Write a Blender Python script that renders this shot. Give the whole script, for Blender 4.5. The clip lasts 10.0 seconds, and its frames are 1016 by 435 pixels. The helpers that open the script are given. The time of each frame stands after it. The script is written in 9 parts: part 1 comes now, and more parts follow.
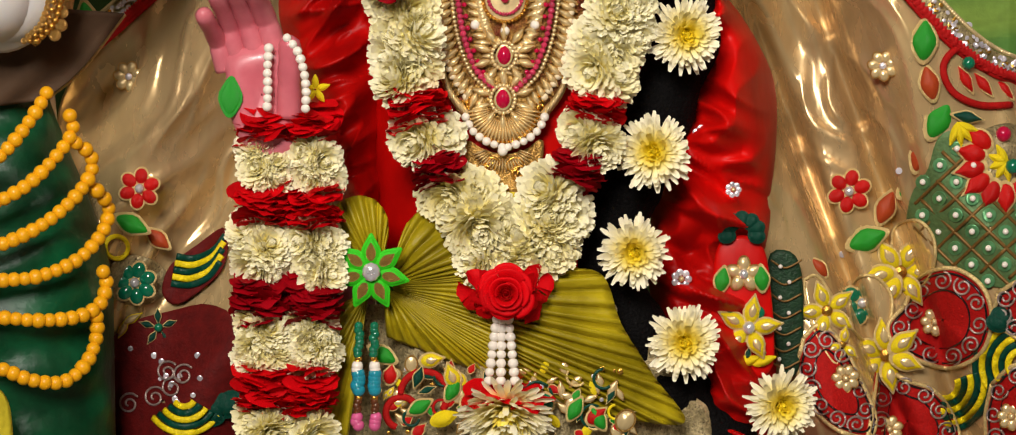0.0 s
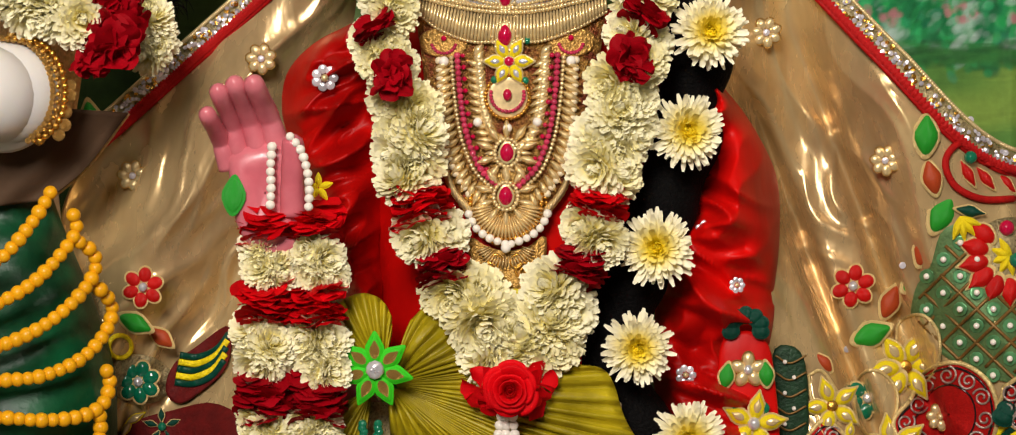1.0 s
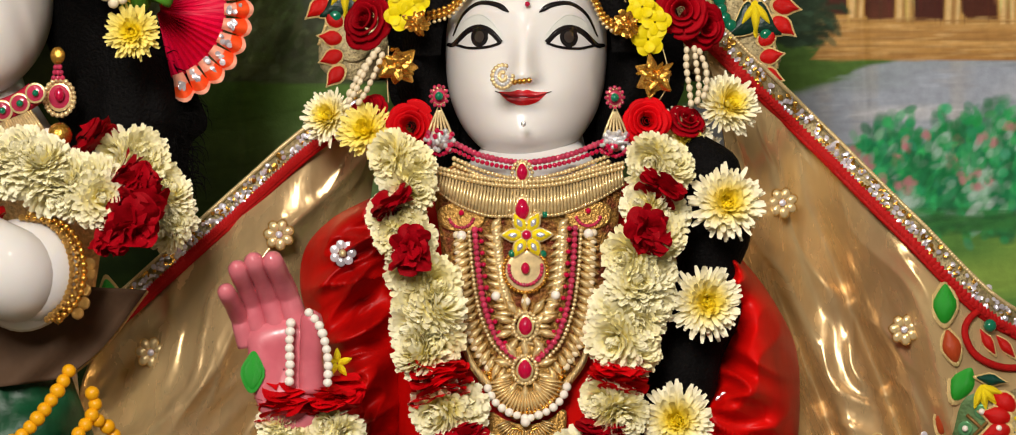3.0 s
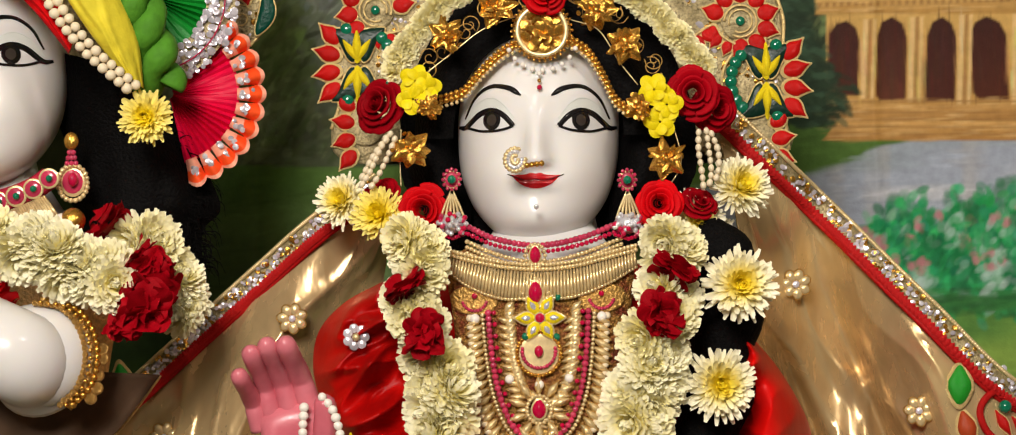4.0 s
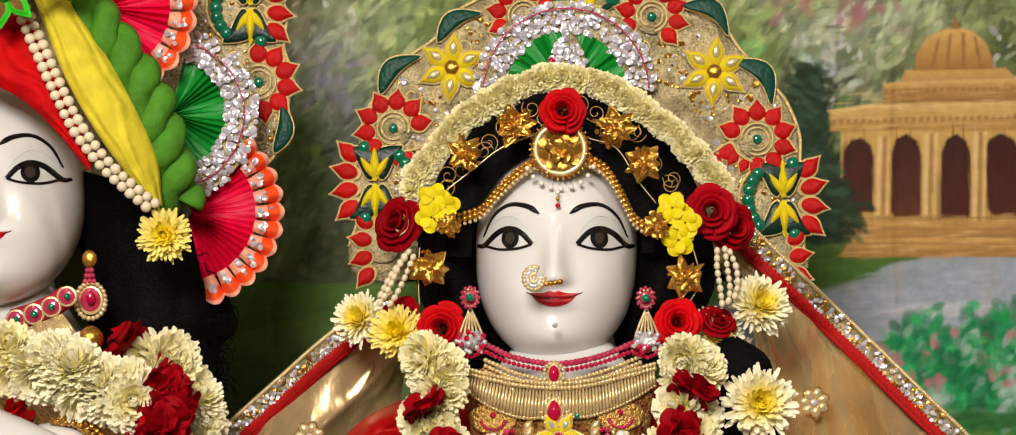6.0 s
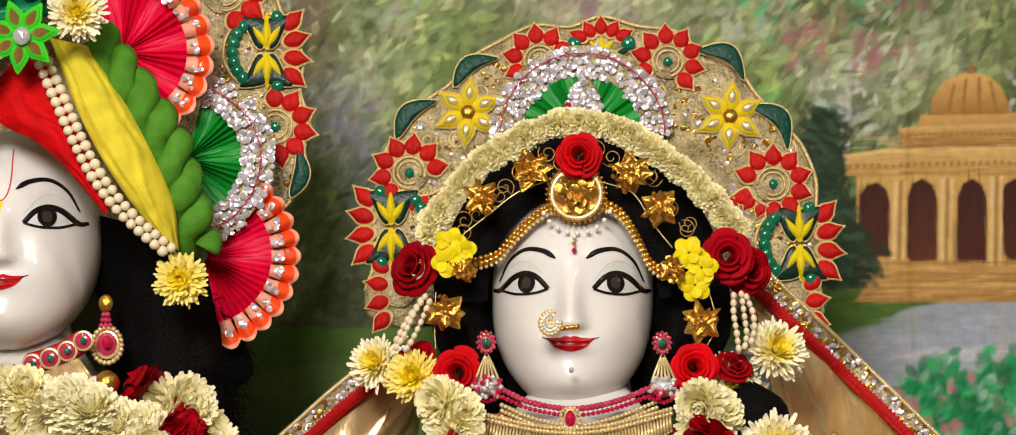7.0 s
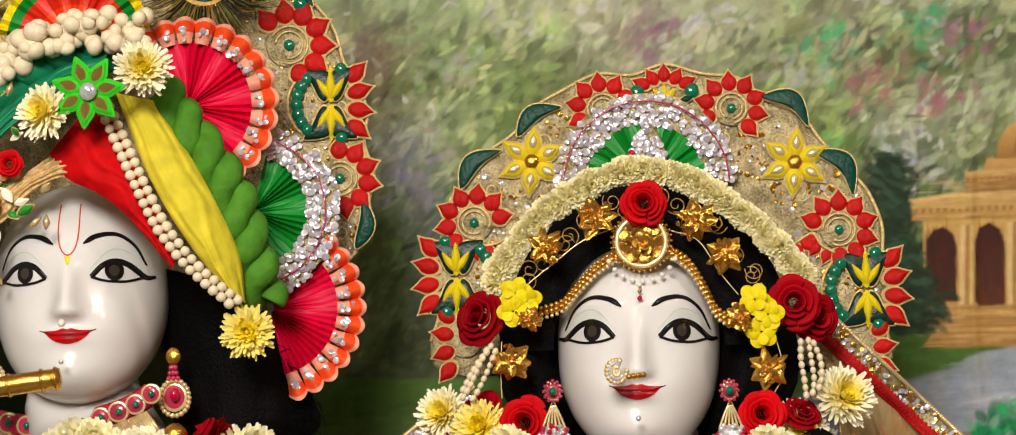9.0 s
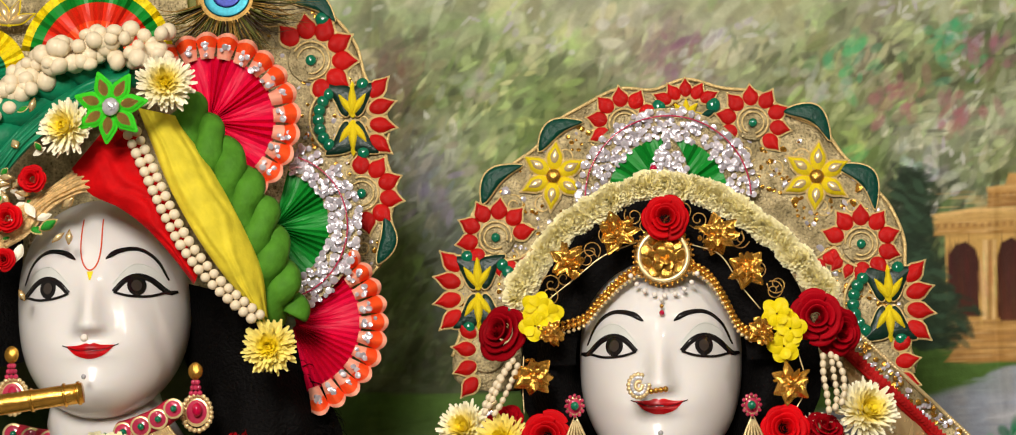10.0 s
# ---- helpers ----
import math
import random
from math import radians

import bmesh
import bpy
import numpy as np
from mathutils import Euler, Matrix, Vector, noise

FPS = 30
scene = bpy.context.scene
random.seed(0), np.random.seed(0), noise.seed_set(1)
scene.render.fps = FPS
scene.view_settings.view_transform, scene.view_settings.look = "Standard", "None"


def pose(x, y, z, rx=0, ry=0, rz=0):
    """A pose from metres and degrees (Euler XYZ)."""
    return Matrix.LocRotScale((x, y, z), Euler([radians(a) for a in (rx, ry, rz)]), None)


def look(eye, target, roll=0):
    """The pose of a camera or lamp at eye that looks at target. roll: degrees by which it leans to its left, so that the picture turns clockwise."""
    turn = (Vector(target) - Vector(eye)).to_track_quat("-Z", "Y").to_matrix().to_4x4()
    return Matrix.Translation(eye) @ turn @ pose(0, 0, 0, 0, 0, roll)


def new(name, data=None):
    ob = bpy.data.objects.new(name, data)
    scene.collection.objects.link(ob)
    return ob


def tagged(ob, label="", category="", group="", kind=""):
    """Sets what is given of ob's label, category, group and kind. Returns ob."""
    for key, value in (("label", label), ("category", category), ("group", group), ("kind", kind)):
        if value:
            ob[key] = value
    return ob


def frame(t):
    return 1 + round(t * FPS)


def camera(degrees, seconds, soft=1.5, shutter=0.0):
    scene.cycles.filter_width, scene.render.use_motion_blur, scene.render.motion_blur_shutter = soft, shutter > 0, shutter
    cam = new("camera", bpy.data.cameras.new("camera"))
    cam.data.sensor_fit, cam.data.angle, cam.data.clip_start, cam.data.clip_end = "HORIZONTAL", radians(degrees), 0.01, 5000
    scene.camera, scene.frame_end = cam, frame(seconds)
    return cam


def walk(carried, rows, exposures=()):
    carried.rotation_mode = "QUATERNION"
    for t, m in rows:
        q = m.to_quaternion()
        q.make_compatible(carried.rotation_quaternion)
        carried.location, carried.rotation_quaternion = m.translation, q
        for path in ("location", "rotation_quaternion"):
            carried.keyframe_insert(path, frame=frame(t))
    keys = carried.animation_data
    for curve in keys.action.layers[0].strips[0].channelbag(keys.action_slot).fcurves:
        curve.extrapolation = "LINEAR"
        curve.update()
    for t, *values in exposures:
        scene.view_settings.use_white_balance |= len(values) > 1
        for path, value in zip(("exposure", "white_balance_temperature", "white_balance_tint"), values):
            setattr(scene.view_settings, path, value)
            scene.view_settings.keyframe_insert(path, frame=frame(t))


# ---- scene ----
cam = camera(25.0, 10.0, soft=1.05)
# The camera stands 2 m before the figures and turns, drifting a little up and to the side:
# seconds, x and z off its stand, yaw, pitch, roll.
EYE = (0.0, -2.0, 1.5)
TURNS = [
    (0.0, 0.0061, -0.0107, 0.170, -5.683, 0.074), (0.5, 0.0066, -0.0102, 0.244, -4.539, -0.071),
    (1.0, 0.0078, -0.0097, 0.300, -3.292, -0.264), (1.5, 0.0068, -0.0092, 0.407, -1.981, -0.418),
    (2.0, 0.0064, -0.0069, 0.480, -0.988, -0.614), (2.5, 0.0045, -0.0049, 0.458, -0.110, -0.726),
    (4.0, 0.0027, 0.0002, 0.851, 2.836, -1.152), (4.5, -0.0000, 0.0000, 0.754, 3.702, -1.129),
    (5.0, -0.0038, 0.0043, 0.756, 4.287, -1.200), (5.5, -0.0081, 0.0078, 0.773, 4.887, -1.192),
    (7.0, -0.0142, 0.0100, 1.147, 6.638, -1.051), (7.5, -0.0144, 0.0118, 1.567, 6.944, -1.322),
    (8.0, -0.0142, 0.0084, 1.924, 7.360, -1.284), (8.5, -0.0136, 0.0073, 2.396, 7.731, -1.396),
    (9.0, -0.0137, 0.0086, 2.765, 7.940, -1.524), (9.5, -0.0144, 0.0062, 3.034, 8.227, -1.470),
    (10.0, -0.0156, 0.0053, 3.251, 8.415, -1.517),
]
walk(cam, [(t, pose(EYE[0] + dx, EYE[1], EYE[2] + dz, 0, 0, yaw) @ pose(0, 0, 0, 90 + pitch) @ pose(0, 0, 0, 0, 0, roll)) for t, dx, dz, yaw, pitch, roll in TURNS])
scene.view_settings.exposure = 0.0

# ---- light: a warm room, with unseen lamps added above and before the altar ----
world = bpy.data.worlds.new("room_air")
world.use_nodes = True
world.node_tree.nodes["Background"].inputs[0].default_value = (1.0, 0.9, 0.8, 1)
world.node_tree.nodes["Background"].inputs[1].default_value = 0.01
scene.world = world


def lamp(x, y, z, tx, ty, tz, size, power, color):
    data = bpy.data.lights.new("unseen_lamp", "AREA")
    data.shape, data.size, data.energy, data.color = "DISK", size, power, color
    ob = new("unseen_lamp", data)
    ob.matrix_world = look((x, y, z), (tx, ty, tz))
    return ob


# broad soft front light added out of view, then two small ones for sparkle
lamp(-0.45, -3.0, 2.62, 0.0, 0.0, 1.55, 0.9, 97, (1.0, 0.93, 0.85))
lamp(-1.0, -1.7, 2.9, -0.2, 0.1, 1.5, 0.16, 3.5, (1.0, 0.90, 0.78))
lamp(0.9, -1.6, 2.9, 0.2, 0.1, 1.5, 0.16, 8, (1.0, 0.90, 0.78))


# ---- materials ----
def lin(h):
    """A colour from its usual hexadecimal form."""
    c = [int(h[i:i + 2], 16) / 255 for i in (1, 3, 5)]
    return tuple(x / 12.92 if x < 0.04045 else ((x + 0.055) / 1.055) ** 2.4 for x in c)


def material(name, color, rough=0.5, metal=0.0, grain=0.12, size=60.0, bump=0.0, bump_size=None, coat=0.0, sheen=0.0,
             sub=0.0, second=None, blend=8.0, each=0.0, attr="", trans=0.0, spec=0.3, thin=0.0, stretch=(1, 1, 1), rough_var=0.0):
    """A surface with two scales of colour variation, fine relief and its own gloss."""
    m = bpy.data.materials.new(name)
    m.use_nodes = True
    n, l = m.node_tree.nodes, m.node_tree.links
    b = n["Principled BSDF"]
    b.inputs["Roughness"].default_value, b.inputs["Metallic"].default_value = rough, metal
    b.inputs["Coat Weight"].default_value, b.inputs["Sheen Weight"].default_value = coat, sheen
    b.inputs["Coat Roughness"].default_value = 0.08
    b.inputs["Specular IOR Level"].default_value = spec
    b.inputs["Transmission Weight"].default_value = trans
    if sub:
        b.inputs["Subsurface Weight"].default_value, b.inputs["Subsurface Scale"].default_value = sub, 0.01
        b.inputs["Subsurface Radius"].default_value = (1.0, 0.7, 0.4)
    co = n.new("ShaderNodeTexCoord")
    sc = n.new("ShaderNodeMapping")
    sc.inputs["Scale"].default_value = stretch
    l.new(co.outputs["Object"], sc.inputs["Vector"])
    out = None
    if attr:
        a = n.new("ShaderNodeVertexColor")
        a.layer_name = attr
        out = a.outputs["Color"]
    if out is None:
        rgb = n.new("ShaderNodeRGB")
        rgb.outputs[0].default_value = (*color, 1)
        out = rgb.outputs[0]
    if second:
        t = n.new("ShaderNodeTexNoise")
        t.inputs["Scale"].default_value, t.inputs["Detail"].default_value = blend, 4
        l.new(sc.outputs[0], t.inputs["Vector"])
        r = n.new("ShaderNodeMapRange")
        r.inputs[1].default_value, r.inputs[2].default_value = 0.38, 0.62
        l.new(t.outputs["Fac"], r.inputs[0])
        x = n.new("ShaderNodeMix")
        x.data_type = "RGBA"
        l.new(r.outputs[0], x.inputs[0])
        l.new(out, x.inputs[6])
        x.inputs[7].default_value = (*second, 1)
        out = x.outputs[2]
    t = n.new("ShaderNodeTexNoise")
    t.inputs["Scale"].default_value, t.inputs["Detail"].default_value = size, 5
    l.new(sc.outputs[0], t.inputs["Vector"])
    h = n.new("ShaderNodeHueSaturation")
    v = n.new("ShaderNodeMapRange")
    v.inputs[1].default_value, v.inputs[2].default_value = 0.3, 0.7
    v.inputs[3].default_value, v.inputs[4].default_value = 1 - grain, 1 + grain
    l.new(t.outputs["Fac"], v.inputs[0])
    val = v.outputs[0]
    if each:
        o = n.new("ShaderNodeObjectInfo")
        g = n.new("ShaderNodeNewGeometry")
        for s in (o.outputs["Random"], g.outputs["Random Per Island"]):
            k = n.new("ShaderNodeMapRange")
            k.inputs[3].default_value, k.inputs[4].default_value = 1 - each, 1 + each
            l.new(s, k.inputs[0])
            mu = n.new("ShaderNodeMath")
            mu.operation = "MULTIPLY"
            l.new(val, mu.inputs[0])
            l.new(k.outputs[0], mu.inputs[1])
            val = mu.outputs[0]
    l.new(val, h.inputs["Value"])
    l.new(out, h.inputs["Color"])
    l.new(h.outputs[0], b.inputs["Base Color"])
    if thin:
        tl, mx = n.new("ShaderNodeBsdfTranslucent"), n.new("ShaderNodeMixShader")
        mx.inputs[0].default_value = thin
        l.new(h.outputs[0], tl.inputs["Color"])
        l.new(b.outputs[0], mx.inputs[1])
        l.new(tl.outputs[0], mx.inputs[2])
        l.new(mx.outputs[0], n["Material Output"].inputs["Surface"])
    if rough_var:
        k = n.new("ShaderNodeMapRange")
        k.inputs[1].default_value, k.inputs[2].default_value = 0.3, 0.7
        k.inputs[3].default_value, k.inputs[4].default_value = max(0.02, rough - rough_var), rough + rough_var
        l.new(t.outputs["Fac"], k.inputs[0])
        l.new(k.outputs[0], b.inputs["Roughness"])
    if bump:
        t2 = n.new("ShaderNodeTexNoise")
        t2.inputs["Scale"].default_value, t2.inputs["Detail"].default_value = bump_size or size, 3
        l.new(sc.outputs[0], t2.inputs["Vector"])
        bp = n.new("ShaderNodeBump")
        bp.inputs["Strength"].default_value, bp.inputs["Distance"].default_value = min(1, bump), 0.004
        l.new(t2.outputs["Fac"], bp.inputs["Height"])
        l.new(bp.outputs[0], b.inputs["Normal"])
    return m


MARBLE = material("polished_marble", (0.76, 0.735, 0.71), 0.22, grain=0.02, size=15, sub=0.15, coat=0.15)
PALM = material("pink_painted_marble", lin("#d0747e"), 0.3, grain=0.08, size=40, coat=0.2, second=lin("#c4626e"), blend=30)
INK = material("black_paint", (0.008, 0.007, 0.008), 0.18, grain=0.1, coat=0.5)
LIP = material("red_lacquer", lin("#b8040e"), 0.22, grain=0.05, coat=0.4)
EYEWHITE = material("eye_enamel", (0.75, 0.74, 0.72), 0.15, grain=0.02, coat=0.5)
IRIS = material("iris_enamel", (0.045, 0.035, 0.03), 0.12, grain=0.1, coat=0.6)
LID = material("grey_lid_paint", lin("#d9dbd5"), 0.3, grain=0.05)
ORANGE_LINE = material("orange_line_paint", lin("#d8502a"), 0.35, grain=0.05)
HAIR = material("black_hair", (0.003, 0.0026, 0.0026), 0.7, grain=0.4, size=300, bump=0.6, bump_size=350, spec=0.08)
SATIN = material("red_satin", lin("#dc0a05"), 0.46, grain=0.08, size=18, bump=0.5, bump_size=16, second=lin("#a40503"), blend=9, spec=0.22, stretch=(1.5, 1, 0.8))
RED_CLOTH = material("red_felt", lin("#a80e0b"), 0.75, grain=0.15, size=250, bump=0.3, bump_size=500, spec=0.2)
# darker copy of the red cloth, with the lower left's shade in its colour
SHADED_RED = material("shaded_red_cloth", lin("#5a0c0a"), 0.7, grain=0.25, size=120, bump=0.3, bump_size=400, spec=0.2)
PIPING = material("dark_red_piping", lin("#b40c0c"), 0.6, grain=0.2, size=300, bump=0.3, bump_size=500, spec=0.25)
TISSUE = material("gold_tissue", lin("#e2c48c"), 0.24, metal=0.48, grain=0.12, size=45, bump=0.8, bump_size=30, second=lin("#c8aa7c"), blend=7,
                  rough_var=0.14, stretch=(1, 1, 0.45))
TISSUE_FINE = material("gold_tissue_board", lin("#bdac82"), 0.42, metal=0.45, grain=0.4, size=420, bump=0.5, bump_size=500, second=lin("#8a7c58"), blend=60, rough_var=0.2)
OLIVE = material("olive_silk", lin("#b3a018"), 0.42, grain=0.15, size=60, bump=0.3, bump_size=90, second=lin("#8a7a0c"), blend=14)
VELVET = material("green_velvet", lin("#07502e"), 0.42, grain=0.35, size=35, bump=0.4, bump_size=60, second=lin("#06381f"), blend=20)
PETAL = material("chrysanthemum_petals", (1, 1, 1), 0.7, grain=0.03, size=30, each=0.03, spec=0.15, attr="tone", thin=0.10)
CREAM = material("cream_petals", lin("#fdf6d6"), 0.7, grain=0.03, size=30, each=0.03, spec=0.2, second=lin("#fffbea"), blend=30)
NECK_CLOTH = material("gold_filigree_backing", lin("#a9803f"), 0.4, metal=0.6, grain=0.5, size=420, bump=0.9, bump_size=380, second=lin("#7a3a24"), blend=90)
SILK_YELLOW = material("bright_yellow_silk", lin("#f2de14"), 0.5, grain=0.1, size=120, each=0.08, spec=0.2, thin=0.2)
HEART = material("yellow_florets", lin("#fde62e"), 0.7, grain=0.15, size=300, each=0.06)
ROSE = material("red_rose_petals", lin("#d00510"), 0.6, grain=0.14, size=60, each=0.15, spec=0.10, thin=0.15)
DEEP_ROSE = material("crimson_rose_petals", lin("#9c0212"), 0.65, grain=0.14, size=60, each=0.15, spec=0.08, thin=0.10)
GOLD = material("gold_metal", lin("#dba548"), 0.26, metal=0.9, grain=0.15, size=150, bump=0.15, bump_size=300)
GOLD_DARK = material("old_gold_filigree", lin("#c79c55"), 0.36, metal=0.7, grain=0.3, size=300, bump=0.6, bump_size=420)
GOLD_PALE = material("pale_gold_beads", lin("#e6cd98"), 0.26, metal=0.5, grain=0.2, size=200)
PEARL = material("pearl", lin("#efe6da"), 0.2, grain=0.03, coat=0.4)
IVORY = material("ivory_beads", lin("#e8d8b8"), 0.35, grain=0.06, size=90)
RUBY = material("ruby_glass", lin("#b8083a"), 0.08, grain=0.1, coat=0.8)
PINKSTONE = material("pink_stones", lin("#b43250"), 0.15, grain=0.2, size=300, coat=0.6, each=0.2)
EMERALD = material("green_stone", lin("#0c6a4c"), 0.1, grain=0.1, coat=0.8)
AMBER = material("yellow_beads", lin("#e8a410"), 0.35, grain=0.06, size=60, coat=0.15, each=0.05)
GREENFELT = material("bright_green_felt", lin("#35c41a"), 0.6, grain=0.12, size=200, bump=0.2, bump_size=400)
LEAFGREEN = material("leaf_green_satin", lin("#239428"), 0.4, grain=0.2, size=120, bump=0.3, bump_size=250)
BOTTLE = material("bottle_green_satin", lin("#053f31"), 0.4, grain=0.2, size=120, bump=0.3, bump_size=250, spec=0.2)
BOTTLE_DARK = material("dark_green_satin", lin("#06281c"), 0.35, grain=0.2, size=120, bump=0.2, bump_size=250)
YELLOWTHREAD = material("yellow_thread", lin("#eed410"), 0.55, grain=0.2, size=300, bump=0.4, bump_size=400)
REDTHREAD = material("red_applique", lin("#b80c09"), 0.4, grain=0.2, size=180, bump=0.3, bump_size=260, each=0.12, spec=0.25)
RUST = material("rust_applique", lin("#a8401c"), 0.4, grain=0.15, size=180, bump=0.2, bump_size=300)
GOLDTHREAD = material("gold_cord", lin("#d8bd80"), 0.4, metal=0.35, grain=0.25, size=400, bump=0.4, bump_size=600)
BROWNCORD = material("brown_cord", lin("#7a5a2c"), 0.45, metal=0.3, grain=0.25, size=400)
SILVER = material("silver_sequins", lin("#e2dce4"), 0.18, metal=0.5, grain=0.15, size=200, each=0.3)
CRYSTAL = material("clear_crystal", (0.82, 0.82, 0.86), 0.06, metal=0.6, grain=0.1, coat=1.0)
PINKFAN = material("crimson_pleated_silk", lin("#d80a3c"), 0.45, grain=0.1, size=90, spec=0.15)
GREENFAN = material("green_pleated_silk", lin("#12882c"), 0.45, grain=0.1, size=90)
ORANGE = material("orange_organza", lin("#ee5020"), 0.35, grain=0.12, size=90)
TURBAN_RED = material("red_turban_cotton", lin("#c4060c"), 0.7, grain=0.16, size=70, bump=0.45, bump_size=70, spec=0.10)
TURBAN_YELLOW = material("yellow_turban_cotton", lin("#d8c636"), 0.65, grain=0.14, size=60, bump=0.6, bump_size=55, spec=0.12)
ROPE_GREEN = material("green_rope_cloth", lin("#4d8526"), 0.65, grain=0.2, size=80, bump=0.6, bump_size=75, spec=0.12)
TEAL = material("teal_turban_silk", lin("#0b7a52"), 0.45, grain=0.12, size=60, bump=0.25, bump_size=70)
# beige cloth, darkened to brown to stand for shade under the arm
SHADE_CLOTH = material("shaded_beige_cloth", lin("#56402e"), 0.8, grain=0.12, size=50, bump=0.2, bump_size=60)
PAINTED = material("painted_canvas", (1, 1, 1), 0.6, grain=0.10, size=90, bump=0.12, bump_size=400, attr="tone", spec=0.12)
WALL = material("plaster_wall", (0.30, 0.27, 0.22), 0.8, grain=0.05, size=4, bump=0.1, bump_size=120, second=(0.27, 0.24, 0.2), blend=2)
FLOOR = material("stone_floor", (0.22, 0.19, 0.16), 0.35, grain=0.1, size=6, second=(0.18, 0.16, 0.14), blend=3)


# ---- making meshes ----
def W(u, v, y=0.0):
    """A place y metres behind the figures' plane, from its elevation (u across, v above the eye) drawn on that plane."""
    k = (2.0 + y) / 2.0
    return Vector((u * k, y, 1.5 + v * k))


ORIGIN = {}


def thing(name, label, category, at=(0, 0, 0), group="", kind=""):
    ob = new(name)
    ob.empty_display_size = 0.02
    ob.location = at
    ORIGIN[ob] = Vector(at)
    return tagged(ob, label, category, group, kind)


class Geo:
    """Collects vertices and faces of one mesh."""

    def __init__(self):
        self.v, self.f, self.m, self.c = [], [], [], []

    def add(self, verts, faces, mat=0, tone=None):
        o = len(self.v)
        self.v += [tuple(p) for p in verts]
        self.f += [tuple(i + o for i in f) for f in faces]
        self.m += [mat] * len(faces)
        if tone is not None:
            self.c += list(tone) if isinstance(tone, list) else [tone] * len(verts)
        return self

    def grid(self, rows, mat=0, loop=False, ring=False, tone=None):
        """rows of points; loop closes each row, ring closes the rows."""
        a, b = len(rows), len(rows[0])
        f = []
        for i in range(a if ring else a - 1):
            for j in range(b if loop else b - 1):
                f.append((i * b + j, i * b + (j + 1) % b, ((i + 1) % a) * b + (j + 1) % b, ((i + 1) % a) * b + j))
        return self.add([p for r in rows for p in r], f, mat, [tone[i] for i, r in enumerate(rows) for _ in r] if tone else None)

    def tube(self, path, radius, n=8, mat=0, flat=1.0, closed=False):
        """A round cord along a path; radius is a number or a function of 0 to 1."""
        path = [Vector(p) for p in path]
        rows, last = [], len(path) - 1
        side0 = None
        for i, p in enumerate(path):
            q, r = (path[(i + 1) % (last + 1)], path[i - 1]) if closed else (path[min(i + 1, last)], path[max(i - 1, 0)])
            d = (q - r).normalized() if (q - r).length > 1e-9 else Vector((0, 0, 1))
            s = d.cross(Vector((0, 1, 0)))
            s = s.normalized() if s.length > 1e-4 else Vector((1, 0, 0))
            up = s.cross(d)
            w = radius(i / max(1, last)) if callable(radius) else radius
            rows.append([p + w * (math.cos(a) * s + flat * math.sin(a) * up) for a in (2 * math.pi * k / n for k in range(n))])
        self.grid(rows, mat, True, closed)
        if not closed:
            o = len(self.v)
            for r, rev in ((rows[0], 1), (rows[-1], 0)):
                self.add(r, [tuple(range(n))[::-1] if rev else tuple(range(n))], mat)
        return self

    def ball(self, c, r, n=10, mat=0, squash=(1, 1, 1)):
        c, rows = Vector(c), []
        h = max(4, n // 2 + 1)
        for i in range(h + 1):
            a = math.pi * (0.02 + 0.96 * i / h)
            rows.append([c + Vector((r * squash[0] * math.sin(a) * math.cos(t), r * squash[1] * math.sin(a) * math.sin(t), r * squash[2] * math.cos(a)))
                         for t in (2 * math.pi * k / n for k in range(n))])
        return self.grid(rows, mat, True)

    def plate(self, outline, depth, mat=0, dome=0.0, axis=Vector((0, -1, 0))):
        """A raised flat piece with a bevelled rim: an outline of points, pushed out along axis."""
        pts = [Vector(p) for p in outline]
        mid = sum(pts, Vector()) / len(pts)
        n = len(pts)
        inner = [mid + (p - mid) * 0.86 + axis * depth for p in pts]
        mid2 = mid + axis * (depth + dome)
        f = [(i, (i + 1) % n, n + (i + 1) % n, n + i) for i in range(n)] + [(n + i, n + (i + 1) % n, 2 * n) for i in range(n)]
        return self.add(pts + inner + [mid2], f, mat)

    def mesh(self, name, mats, origin=Vector(), smooth=True):
        me = bpy.data.meshes.new(name)
        me.from_pydata([tuple(Vector(p) - origin) for p in self.v], [], self.f)
        for m in mats:
            me.materials.append(m)
        me.polygons.foreach_set("material_index", self.m)
        me.polygons.foreach_set("use_smooth", [smooth] * len(self.f))
        if self.c:
            a = me.color_attributes.new("tone", "FLOAT_COLOR", "POINT")
            a.data.foreach_set("color", [x for c in self.c for x in (*c, 1)])
        bm = bmesh.new()
        bm.from_mesh(me)
        bmesh.ops.remove_doubles(bm, verts=bm.verts, dist=1e-6)
        bmesh.ops.recalc_face_normals(bm, faces=bm.faces)
        bm.to_mesh(me)
        bm.free()
        return me

    def part(self, name, mats, parent=None, label="", smooth=True, thick=0.0):
        """One mesh object, under a thing or a part if one is given."""
        root = parent
        while root is not None and root.parent is not None:
            root = root.parent
        mats = mats if isinstance(mats, (list, tuple)) else [mats]
        ob = new(name, self.mesh(name, mats, ORIGIN.get(root, Vector()), smooth))
        if parent is not None:
            ob.parent = parent
        else:
            ORIGIN[ob] = Vector()
        if label:
            ob["label"] = label
        if thick:
            s = ob.modifiers.new("thickness", "SOLIDIFY")
            s.thickness, s.offset = thick, 0
        return ob


